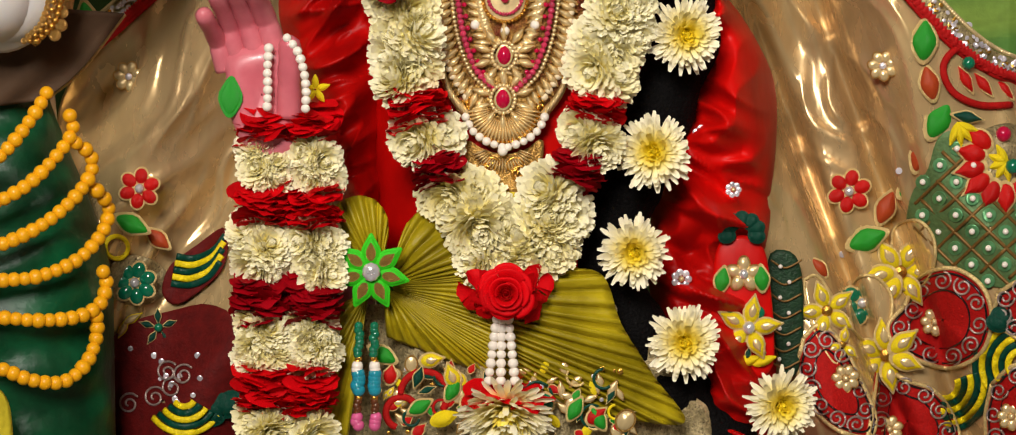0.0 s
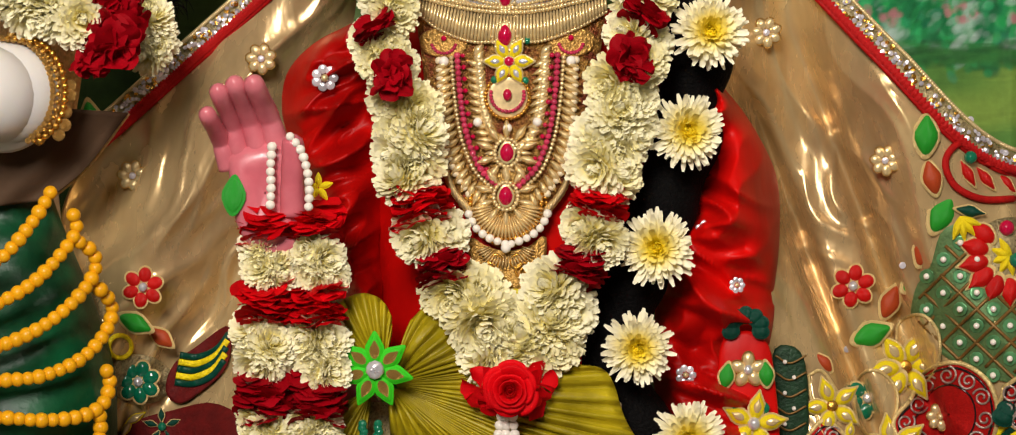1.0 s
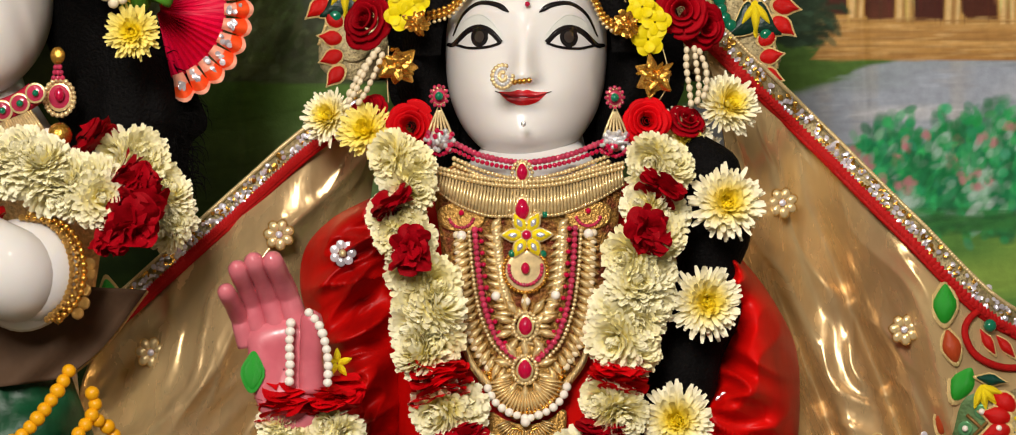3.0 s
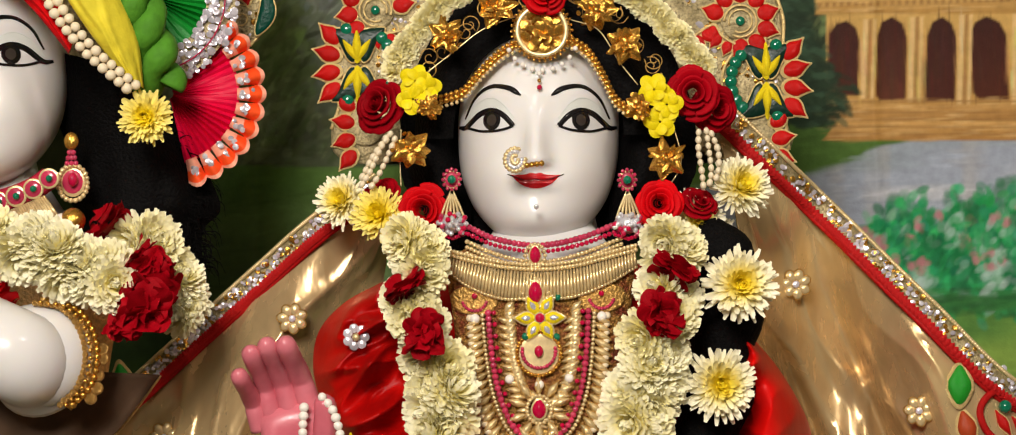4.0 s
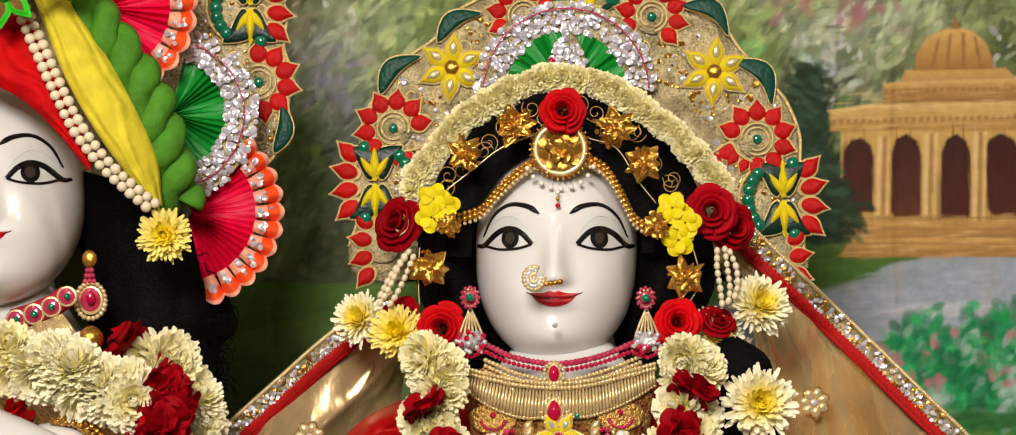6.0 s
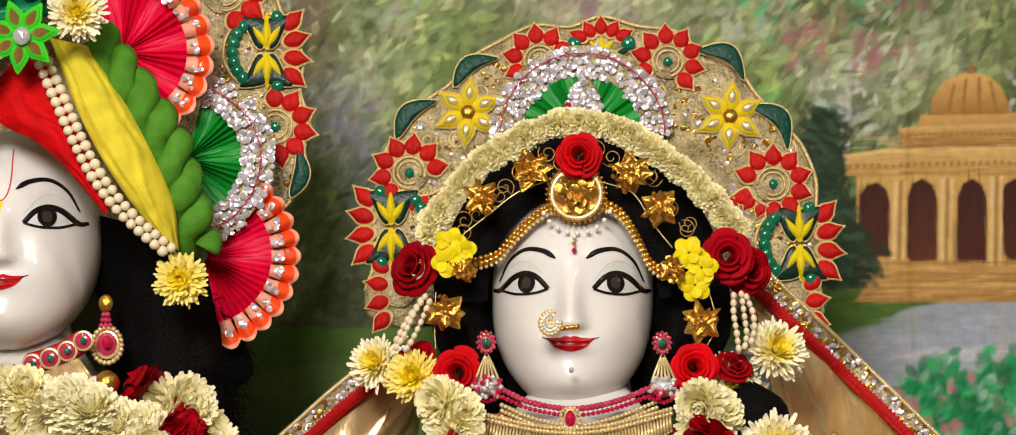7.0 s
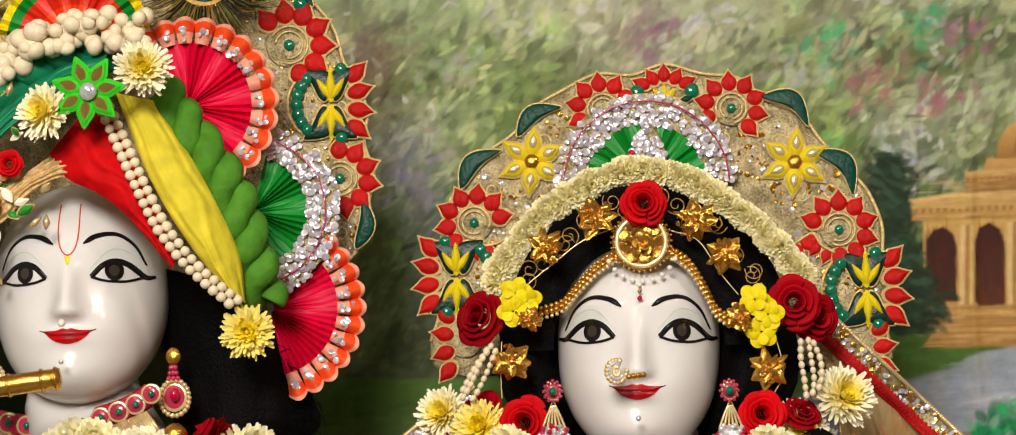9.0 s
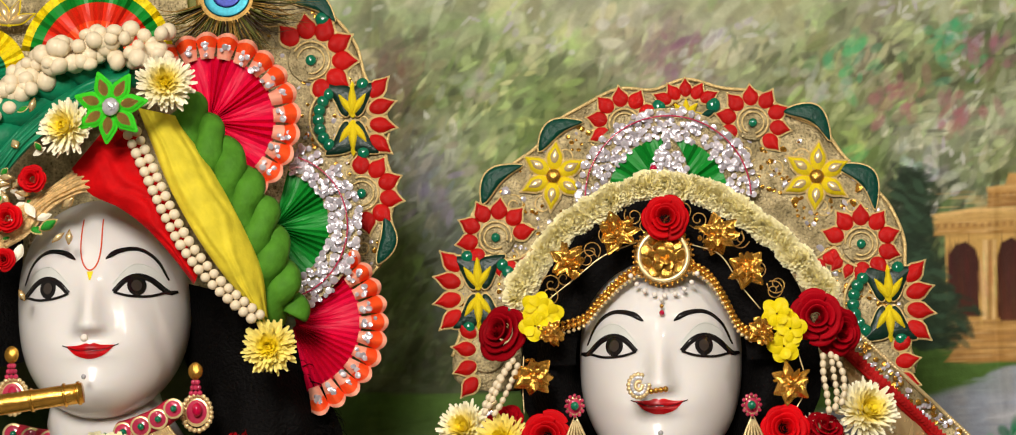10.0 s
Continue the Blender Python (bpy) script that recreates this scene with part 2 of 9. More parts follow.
def shared(name, me, m, parent):
    """A piece on a mesh that others use too, at the world pose m."""
    ob = new(name, me)
    root = parent
    while root.parent is not None:
        root = root.parent
    ob.parent = parent
    ob.matrix_basis = Matrix.Translation(-ORIGIN.get(root, Vector())) @ m
    return ob


def along(points, n, closed=False):
    """n points evenly along a smooth curve through the given points."""
    p = [Vector(q) for q in points]
    if closed:
        p = [p[-1]] + p + p[:2]
    else:
        p = [2 * p[0] - p[1]] + p + [2 * p[-1] - p[-2]]
    fine = []
    for i in range(1, len(p) - 2):
        for k in range(16):
            t = k / 16
            a, b, c, d = p[i - 1:i + 3]
            fine.append(0.5 * ((2 * b) + (c - a) * t + (2 * a - 5 * b + 4 * c - d) * t * t + (3 * b - a - 3 * c + d) * t ** 3))
    fine.append(p[-2])
    run = [0.0]
    for a, b in zip(fine, fine[1:]):
        run.append(run[-1] + (b - a).length)
    res, j = [], 0
    for k in range(n):
        s = run[-1] * k / (n if closed else n - 1)
        while j < len(run) - 2 and run[j + 1] < s:
            j += 1
        w = (s - run[j]) / max(1e-9, run[j + 1] - run[j])
        res.append(fine[j].lerp(fine[j + 1], min(1, w)))
    return res


def curve(chart, n, y=0.0, closed=False):
    """n world points along a smooth curve given in the elevation, at depth y (a number or a function of u, v)."""
    pts = along([Vector((u, v, 0)) for u, v in chart], n, closed)
    return [W(p.x, p.y, y(p.x, p.y) if callable(y) else y) for p in pts]


def drape(inner, outer, depth, a=40, b=60):
    """A cloth between two edges of the elevation: rows of world points, with depth(u, v, s, t) giving its folds."""
    e, f = (along([Vector((u, v, 0)) for u, v in edge], b) for edge in (inner, outer))
    rows = []
    for j in range(b):
        row = []
        for i in range(a):
            p = e[j].lerp(f[j], i / (a - 1))
            row.append(W(p.x, p.y, depth(p.x, p.y, i / (a - 1), j / (b - 1))))
        rows.append(row)
    return rows


def wob(x, y, z=0.0):
    return noise.noise(Vector((x, y, z)))


# ---- the room ----
def box(name, x0, x1, y0, y1, z0, z1, mat, label, kind="structure"):
    g = Geo()
    g.add([(x, y, z) for x in (x0, x1) for y in (y0, y1) for z in (z0, z1)],
          [(0, 1, 3, 2), (4, 6, 7, 5), (0, 4, 5, 1), (2, 3, 7, 6), (0, 2, 6, 4), (1, 5, 7, 3)])
    return tagged(g.part(name, mat, smooth=False), label, name.split("_")[0], kind=kind)


box("floor", -2.6, 2.6, -5.1, 0.8, -0.1, 0.0, FLOOR, "polished grey stone floor of the shrine room")
box("ceiling", -2.6, 2.6, -5.1, 0.8, 3.0, 3.1, WALL, "plain pale plaster ceiling above the altar")
box("wall_north", -2.5, 2.5, 0.6, 0.7, 0.0, 3.0, WALL, "plain plaster wall behind the painted cloth")
box("wall_south", -2.5, 2.5, -5.1, -5.0, 0.0, 3.0, WALL, "plain plaster wall facing the altar")
box("wall_east", 2.5, 2.6, -5.0, 0.6, 0.0, 3.0, WALL, "plain plaster side wall of the shrine room")
box("wall_west", -2.6, -2.5, -5.0, 0.6, 0.0, 3.0, WALL, "plain plaster side wall of the shrine room")
box("platform", -1.6, 1.6, -0.45, 0.6, 0.0, 0.55, FLOOR, "stone altar platform that carries the dressed figures")


# ---- flowers ----
YOLK, BUTTER, IVORY_TONE, WHITE_TONE = lin("#fde82a"), lin("#fdf09c"), lin("#fffadc"), lin("#fff9de")


def mum_geo(seed, full=False, warm=0.0):
    """A chrysanthemum of radius 1, facing +z: rings of narrow cupped petals, yellower towards the heart; warm: how yellow it is."""
    rnd = random.Random(seed)
    g = Geo()
    rings = [(26, 1.0, -4, 0.04), (29, 1.0, 6, 0.08), (29, 0.96, 15, 0.13), (28, 0.90, 25, 0.17), (26, 0.81, 36, 0.21), (22, 0.69, 47, 0.25), (18, 0.56, 58, 0.28), (14, 0.44, 68, 0.30), (9, 0.36, 80, 0.31)]
    if full:
        rings = [(20, 0.92, -30, 0.0), (26, 0.97, -14, 0.02), (30, 1.0, 0, 0.04), (31, 1.0, 12, 0.06), (30, 0.98, 24, 0.08), (27, 0.95, 35, 0.10), (23, 0.92, 46, 0.12), (18, 0.88, 57, 0.12), (13, 0.84, 68, 0.12), (8, 0.80, 80, 0.12)]
    for k, (n, length, lift, base) in enumerate(rings):
        for i in range(n):
            a = 2 * math.pi * (i + 0.5 * (k % 2)) / n + rnd.uniform(-0.12, 0.12)
            le, el = length * (rnd.uniform(0.90, 1.05) if full else rnd.uniform(0.82, 1.08)), radians(lift + rnd.uniform(-7, 7))
            wd, curl, tw = (0.104 if full else 0.068) * rnd.uniform(0.8, 1.2), rnd.uniform(0.0, 0.55), rnd.uniform(-0.3, 0.3)
            rows, tone = [], []
            for s, w in ((0.10, 0.5), (0.5, 0.9), (0.85, 1.0), (1.0, 0.5)):
                e = el + curl * (s - 0.4)
                r, z = le * s * math.cos(e), base * 0.4 + le * s * math.sin(e)
                row = []
                for t in (-1, 0, 1):
                    x, y, zz = r, t * w * wd, z + (0.04 * w if t else 0.0) + tw * t * w * wd * s
                    row.append((x * math.cos(a) - y * math.sin(a), x * math.sin(a) + y * math.cos(a), zz))
                rows.append(row)
                if full:
                    c = mixed(IVORY_TONE, BUTTER, step01(s, 0.95, 0.45) * 0.9 + warm * rnd.uniform(0.6, 1.2))
                    tone.append(mixed(c, YOLK, step01(s, 0.65, 0.1) * 0.25))
                else:
                    c = mixed(WHITE_TONE, BUTTER, step01(r, 0.85, 0.15) * 0.9 + warm)
                    tone.append(mixed(c, YOLK, step01(r, 0.58, 0.12) * 0.95 + max(0.0, warm - 0.5)))
            g.grid(rows, 0, tone=tone)
    if not full:
        for i in range(14):
            r, a = 0.13 * math.sqrt(i / 14), i * 2.4
            o = len(g.v)
            g.ball((r * math.cos(a), r * math.sin(a), 0.40 - r * 0.5), 0.05, 5, 1, (1, 1, 1.8))
            g.c += [YOLK] * (len(g.v) - o)
    return g


def mixed(a, b, t):
    t = max(0.0, min(1.0, t))
    return tuple(x + (y - x) * t for x, y in zip(a, b))


def step01(x, a, b):
    t = max(0.0, min(1.0, (x - a) / (b - a)))
    return t * t * (3 - 2 * t)


MUMS = [mum_geo(s).mesh("chrysanthemum", [PETAL, HEART]) for s in (1, 2, 3)]
MUMS_FULL = [mum_geo(s, True, w).mesh("chrysanthemum", [PETAL, HEART]) for s, w in ((11, 0.0), (12, 0.10), (13, 0.28))]
MUMS_YELLOW = [mum_geo(s, False, 0.85).mesh("yellow_chrysanthemum", [PETAL, HEART]) for s in (4, 5)]
MUMS_PALE = [mum_geo(s, True, 0.28).mesh("pale_chrysanthemum", [PETAL, HEART]) for s in (21, 22)]


def petal_disc(seed):
    """A crumpled round of rose petals of radius 1, seen mostly from its rim."""
    rnd = random.Random(seed)
    g = Geo()
    for k in range(7):
        a0, r0 = 2 * math.pi * k / 7 + rnd.uniform(-0.3, 0.3), rnd.uniform(0.8, 1.05)
        rows = []
        for s in (0.0, 0.35, 0.7, 0.92, 1.0):
            row = []
            for j in range(7):
                a = a0 + (j / 6 - 0.5) * 1.25 * (0.3 + 0.7 * s ** 0.5)
                r = r0 * s * (1 - 0.16 * abs(j / 3 - 1) ** 2)
                z = 0.10 * math.sin(3 * a + seed) * s + 0.2 * wob(r * 2.5 * math.cos(a) + seed, r * 2.5 * math.sin(a), k) * s + 0.10 * s * s * (1 if k % 2 else -1)
                row.append((r * math.cos(a), r * math.sin(a), z + 0.03 * k - 0.1))
            rows.append(row)
        g.grid(rows)
    return g


DISCS = [petal_disc(s).mesh("rose_petals", [ROSE]) for s in (1, 2, 3)]
DISCS_DEEP = [petal_disc(s).mesh("rose_petals", [DEEP_ROSE]) for s in (4, 5, 6)]


def rose_geo(seed):
    """An open rose of radius 1, facing +z: a rolled bud in rounds of wide overlapping petals."""
    rnd = random.Random(seed)
    g = Geo()
    bud = []
    for i in range(40):
        a = i * 0.42
        r = 0.05 + 0.2 * i / 40
        bud.append([(r * math.cos(a), r * math.sin(a), 0.30), (1.08 * r * math.cos(a), 1.08 * r * math.sin(a), 0.62 - 0.004 * i)])
    g.grid(bud)
    for k, (n, r0, r1, z1) in enumerate(((3, 0.2, 0.42, 0.6), (4, 0.28, 0.62, 0.5), (5, 0.36, 0.84, 0.36), (6, 0.4, 1.0, 0.16))):
        for i in range(n):
            a0 = 2 * math.pi * (i + 0.37 * k) / n + rnd.uniform(-0.15, 0.15)
            wide, sc = 2.6 * math.pi / n / 1.25, rnd.uniform(0.92, 1.05)
            rows = []
            for s in (0, 0.3, 0.6, 0.85, 1.0, 1.07):
                row = []
                for j in range(7):
                    t = j / 3 - 1
                    a = a0 + t * wide * 0.5
                    r = (r0 + (r1 - r0) * min(1, s) ** 1.3 * (1 - 0.14 * t * t)) * sc
                    z = z1 * math.sin(min(1.0, s) * 1.5) * (1 - 0.10 * t * t) - (0.08 if s > 1 else 0) + 0.03 * wob(4 * t + k, 4 * s, i + seed)
                    row.append((r * math.cos(a), r * math.sin(a), z))
                rows.append(row)
            g.grid(rows)
    return g


ROSES = [rose_geo(s).mesh("rose", [ROSE]) for s in (1, 2)]
ROSES_DEEP = [rose_geo(s).mesh("rose", [DEEP_ROSE]) for s in (3, 4)]
RND = random.Random(7)


def facing(p, axis, radius, spin=None, flat=1.0):
    """The pose of a flower at p whose +z looks along axis."""
    q = Vector(axis).normalized().to_track_quat("Z", "Y").to_matrix().to_4x4()
    return Matrix.Translation(p) @ q @ pose(0, 0, 0, 0, 0, RND.uniform(0, 360) if spin is None else spin) @ Matrix.Diagonal((radius, radius, radius * flat, 1))


def strand(parent, kind, a, b, y, width, step=None, tilt=14):
    """Flowers threaded one behind the other from a to b of the elevation, each with its axis along the thread."""
    pa, pb = (W(*a, y) if not callable(y) else W(*a, y(*a))), (W(*b, y) if not callable(y) else W(*b, y(*b)))
    d = pb - pa
    mums = kind in ("cream", "lemon")
    step = step or (0.17 * width if mums else 0.07 * width)
    n = max(1, round(d.length / step))
    pool = {"cream": MUMS_FULL, "lemon": MUMS_YELLOW, "red": DISCS, "deep": DISCS_DEEP}[kind]
    name = "chrysanthemum" if mums else "rose_petals"
    for i in range(n):
        p = pa.lerp(pb, (i + 0.5) / n) + Vector([RND.uniform(-1, 1) * width * 0.03 for _ in "xyz"])
        if mums:
            side = d.normalized().cross(Vector((0, 1, 0)))
            sway = (-0.55, 0.5, -0.1, 0.7, -0.75, 0.2)[i % 6]
            ax = Vector((0, -1, 0)) + side * (sway + RND.uniform(-0.2, 0.2)) + d.normalized() * RND.uniform(-0.55, 0.55)
            p = p + side * sway * width * 0.16 + Vector((0, RND.uniform(0, 0.2) * width, 0))
        else:
            ax = -d.normalized() * (1 if i < n / 2 else -1) + Vector((0, -0.25, 0)) + Vector([RND.uniform(-1, 1) * math.tan(radians(tilt)) for _ in "xyz"])
        r = width / 2 * RND.uniform(0.94, 1.06) * (0.85 if mums else 1.0)
        shared(name, RND.choice(pool), facing(p, ax, r, flat=1.0 if mums else 0.8), parent)


def rose_clump(parent, u, v, y, radius, turn=0.0, n=7):
    """A crumpled rose seen from its side: petals packed one over another."""
    for i in range(n):
        a = radians(turn) + (i / (n - 1) - 0.5) * 2.2
        d = (i % 3 - 1) * 0.28 * radius
        p = W(u + 0.30 * radius * math.sin(a) - d * math.sin(radians(turn)), v + d * math.cos(radians(turn)), y - 0.004 * (i % 4))
        shared("rose_petals", RND.choice(DISCS_DEEP), facing(p, (0.9 * math.sin(a), -0.8 - 0.3 * math.cos(3 * i), 0.75 * math.cos(2.1 * i)), radius * RND.uniform(0.78, 0.98), flat=1.5), parent)


def bloom(u, v, y, radius, label, yellow=False, tilt=(0, 0), group="chrysanthemums on the black plait", name="chrysanthemum"):
    """One open chrysanthemum of its own."""
    p = W(u, v, y)
    t = thing(name, label, "flower", p, group)
    me = RND.choice(MUMS_YELLOW if yellow else MUMS)
    shared("petals", me, facing(p, (tilt[0], -1, tilt[1]), radius), t)
    return t


def one_rose(u, v, y, radius, label, deep=False, tilt=(0, 0), group="fresh roses"):
    p = W(u, v, y)
    t = thing("rose", label, "flower", p, group)
    shared("petals", RND.choice(ROSES_DEEP if deep else ROSES), facing(p, (tilt[0], -1, tilt[1]), radius), t)
    return t


# ---- the painted cloth at the back ----
BACK = 0.42


def grain(u, v, seed):
    """Smooth random values between -1 and 1 over arrays of places."""
    i, j = np.floor(u), np.floor(v)
    a, b = u - i, v - j
    a, b = a * a * (3 - 2 * a), b * b * (3 - 2 * b)

    def at(p, q):
        h = np.sin(p * 127.1 + q * 311.7 + seed * 74.7) * 43758.5453
        return 2 * (h - np.floor(h)) - 1
    return (at(i, j) * (1 - a) + at(i + 1, j) * a) * (1 - b) + (at(i, j + 1) * (1 - a) + at(i + 1, j + 1) * a) * b


def ramp(x, a, b):
    t = np.clip((x - a) / (b - a), 0, 1)
    return t * t * (3 - 2 * t)


class Painting:
    """A canvas of colours over the cloth; the brush lays soft strokes on it, one over another."""

    def __init__(self, us, vs):
        self.us, self.vs = us, vs
        self.u, self.v = np.meshgrid(us, vs)
        self.c = np.zeros(self.u.shape + (3,))

    def lay(self, amount, color):
        m = np.clip(np.broadcast_to(amount, self.u.shape), 0, 1)[..., None]
        self.c = self.c * (1 - m) + np.array(lin(color)) * m

    def window(self, u0, u1, v0, v1):
        i0, i1 = np.searchsorted(self.us, (u0, u1))
        j0, j1 = np.searchsorted(self.vs, (v0, v1))
        return slice(j0, j1), slice(i0, i1)

    def at(self, u, v):
        return self.c[min(len(self.vs) - 1, int(np.searchsorted(self.vs, v))), min(len(self.us) - 1, int(np.searchsorted(self.us, u)))]

    def stroke(self, u, v, long, wide, ang, color, alpha):
        w = self.window(u - long, u + long, v - long, v + long)
        x, z = self.u[w] - u, self.v[w] - v
        p, q = x * math.cos(ang) + z * math.sin(ang), z * math.cos(ang) - x * math.sin(ang)
        m = (alpha * np.clip(1.5 * (1 - (p / long) ** 2 - (q / wide) ** 2), 0, 1))[..., None]
        self.c[w] = self.c[w] * (1 - m) + np.array(color) * m

    def shape(self, chart, top, low=None, alpha=1.0):
        """A filled outline with a soft edge, shaded from top to low."""
        n = np.array(chart)
        (u0, v0), (u1, v1) = n.min(0), n.max(0)
        w = self.window(u0 - 0.003, u1 + 0.003, v0 - 0.003, v1 + 0.003)
        u, v = self.u[w], self.v[w]
        hit, near = np.zeros(u.shape, bool), np.full(u.shape, 1.0)
        for (a, b), (c, d) in zip(chart, chart[1:] + chart[:1]):
            if b != d:
                hit ^= ((b > v) != (d > v)) & (u < (c - a) * (v - b) / (d - b) + a)
            t = np.clip(((u - a) * (c - a) + (v - b) * (d - b)) / max(1e-12, (c - a) ** 2 + (d - b) ** 2), 0, 1)
            near = np.minimum(near, np.hypot(u - a - t * (c - a), v - b - t * (d - b)))
        m = np.clip(0.5 + np.where(hit, near, -near) / 0.0022, 0, 1)
        k = np.clip((v - v0) / max(1e-6, v1 - v0), 0, 1)[..., None]
        m = (alpha * m)[..., None]
        self.c[w] = self.c[w] * (1 - m) + (np.array(lin(top)) * k + np.array(lin(low or top)) * (1 - k)) * m


def paint_woods(p, rnd):
    """Woods, light and hazy above, dark towards the trunks, dabbed in slanting leaf strokes."""
    u, v = p.u, p.v
    warp = 0.25 * grain(u * 16, v * 16, 5)
    n = 0.5 + 0.5 * (0.62 * grain(u * 9 - 4 * v + warp, v * 11 + warp, 1) + 0.38 * grain(u * 24 - 10 * v, v * 26, 12))
    p.lay(1.0, "#6a7548")
    p.lay(ramp(n, 0.46, 0.26) * 0.9, "#3b4527")
    p.lay(ramp(n, 0.52, 0.74) * 0.85, "#a3a98c")
    p.lay(ramp(grain(u * 7, v * 9, 3), 0.25, 0.7) * 0.45, "#87696c")
    p.lay(ramp(grain(u * 8 + 3, v * 8, 7), 0.15, 0.6) * 0.5, "#6f8a45")
    p.lay(ramp(v, 0.40, 0.53) * 0.75, "#a9ae97")
    m = 0.75 + 0.3 * grain(u * 7, v * 7, 2)
    p.lay(ramp(v, 0.38, 0.22) * ramp(u, -0.02, -0.12) * m * 0.85, "#2b3320")
    p.lay(ramp(np.abs(u - 0.228 - 0.10 * (v - 0.25)), 0.060, 0.022) * ramp(v, 0.37, 0.31) * m, "#26331f")
    p.lay(ramp(np.abs(u + 0.185 + 0.35 * (v - 0.30)), 0.05, 0.0) * ramp(v, 0.16, 0.24) * ramp(v, 0.42, 0.35) * 0.55, "#878691")
    p.lay(ramp(np.abs(u + 0.232 - 0.02 * v), 0.022, 0.004) * ramp(v, 0.34, 0.40) * ramp(v, 0.50, 0.44) * 0.6, "#6c5048")
    for k in range(15000):
        a, b = rnd.uniform(-0.40, 0.52), rnd.uniform(0.150, 0.60)
        c = p.at(a + rnd.gauss(0, 0.010), b + rnd.gauss(0, 0.010))
        dark = step01(b, 0.34, 0.16) * step01(a, 0.12, -0.06)
        f = rnd.choice((0.5, 0.72, 0.88, 1.1, 1.35, 1.7)) if rnd.random() > 0.6 * dark else rnd.uniform(0.75, 1.05)
        hazy = step01(b, 0.42, 0.53)
        f = 1 + (f - 1) * (1 - 0.5 * hazy)
        t = rnd.choice(((1, 1, 1), (1, 1, 1), (1.08, 1, 0.95), (0.94, 1.08, 0.86), (1.03, 1, 1.08)))
        p.stroke(a, b, rnd.uniform(0.005, 0.015) * (1 + hazy), rnd.uniform(0.0022, 0.0055) * (1 + hazy), rnd.gauss(0.8, 0.45), [min(0.62, x * f * q) for x, q in zip(c, t)], rnd.uniform(0.35, 0.85))
    # pale leaf tips, in drifts
    for k in range(1500):
        a, b = rnd.uniform(-0.36, 0.5), rnd.uniform(0.24, 0.50)
        if wob(a * 9, b * 9, 21) + 0.5 * wob(a * 23, b * 23, 22) > 0.16:
            p.stroke(a, b, rnd.uniform(0.003, 0.009), rnd.uniform(0.0018, 0.004), rnd.gauss(0.8, 0.6), lin(rnd.choice(("#b9bdaa", "#a8b092", "#c6c7bb", "#b0aab0"))), rnd.uniform(0.3, 0.75))
    # blossom and bright leaves
    for cu, cv, col in ((0.176, 0.435, "#4fae74"), (0.268, 0.443, "#3f9f70"), (0.217, 0.396, "#a4666f"), (0.026, 0.456, "#8a6274"), (0.012, 0.436, "#94707c"), (0.293, 0.437, "#9a6670"),
                        (-0.218, 0.437, "#6e5a4c"), (0.237, 0.331, "#b4bab0"), (0.164, 0.340, "#5aa862"), (-0.194, 0.320, "#8d8a9c"), (0.274, 0.382, "#a0606a"), (-0.154, 0.422, "#a5a88e"), (0.144, 0.405, "#b4b6a6")):
        for k in range(26):
            p.stroke(cu + rnd.gauss(0, 0.013), cv + rnd.gauss(0, 0.012), rnd.uniform(0.005, 0.013), rnd.uniform(0.003, 0.006), rnd.gauss(0.9, 0.5), [x * rnd.uniform(0.8, 1.15) for x in lin(col)], rnd.uniform(0.15, 0.5))


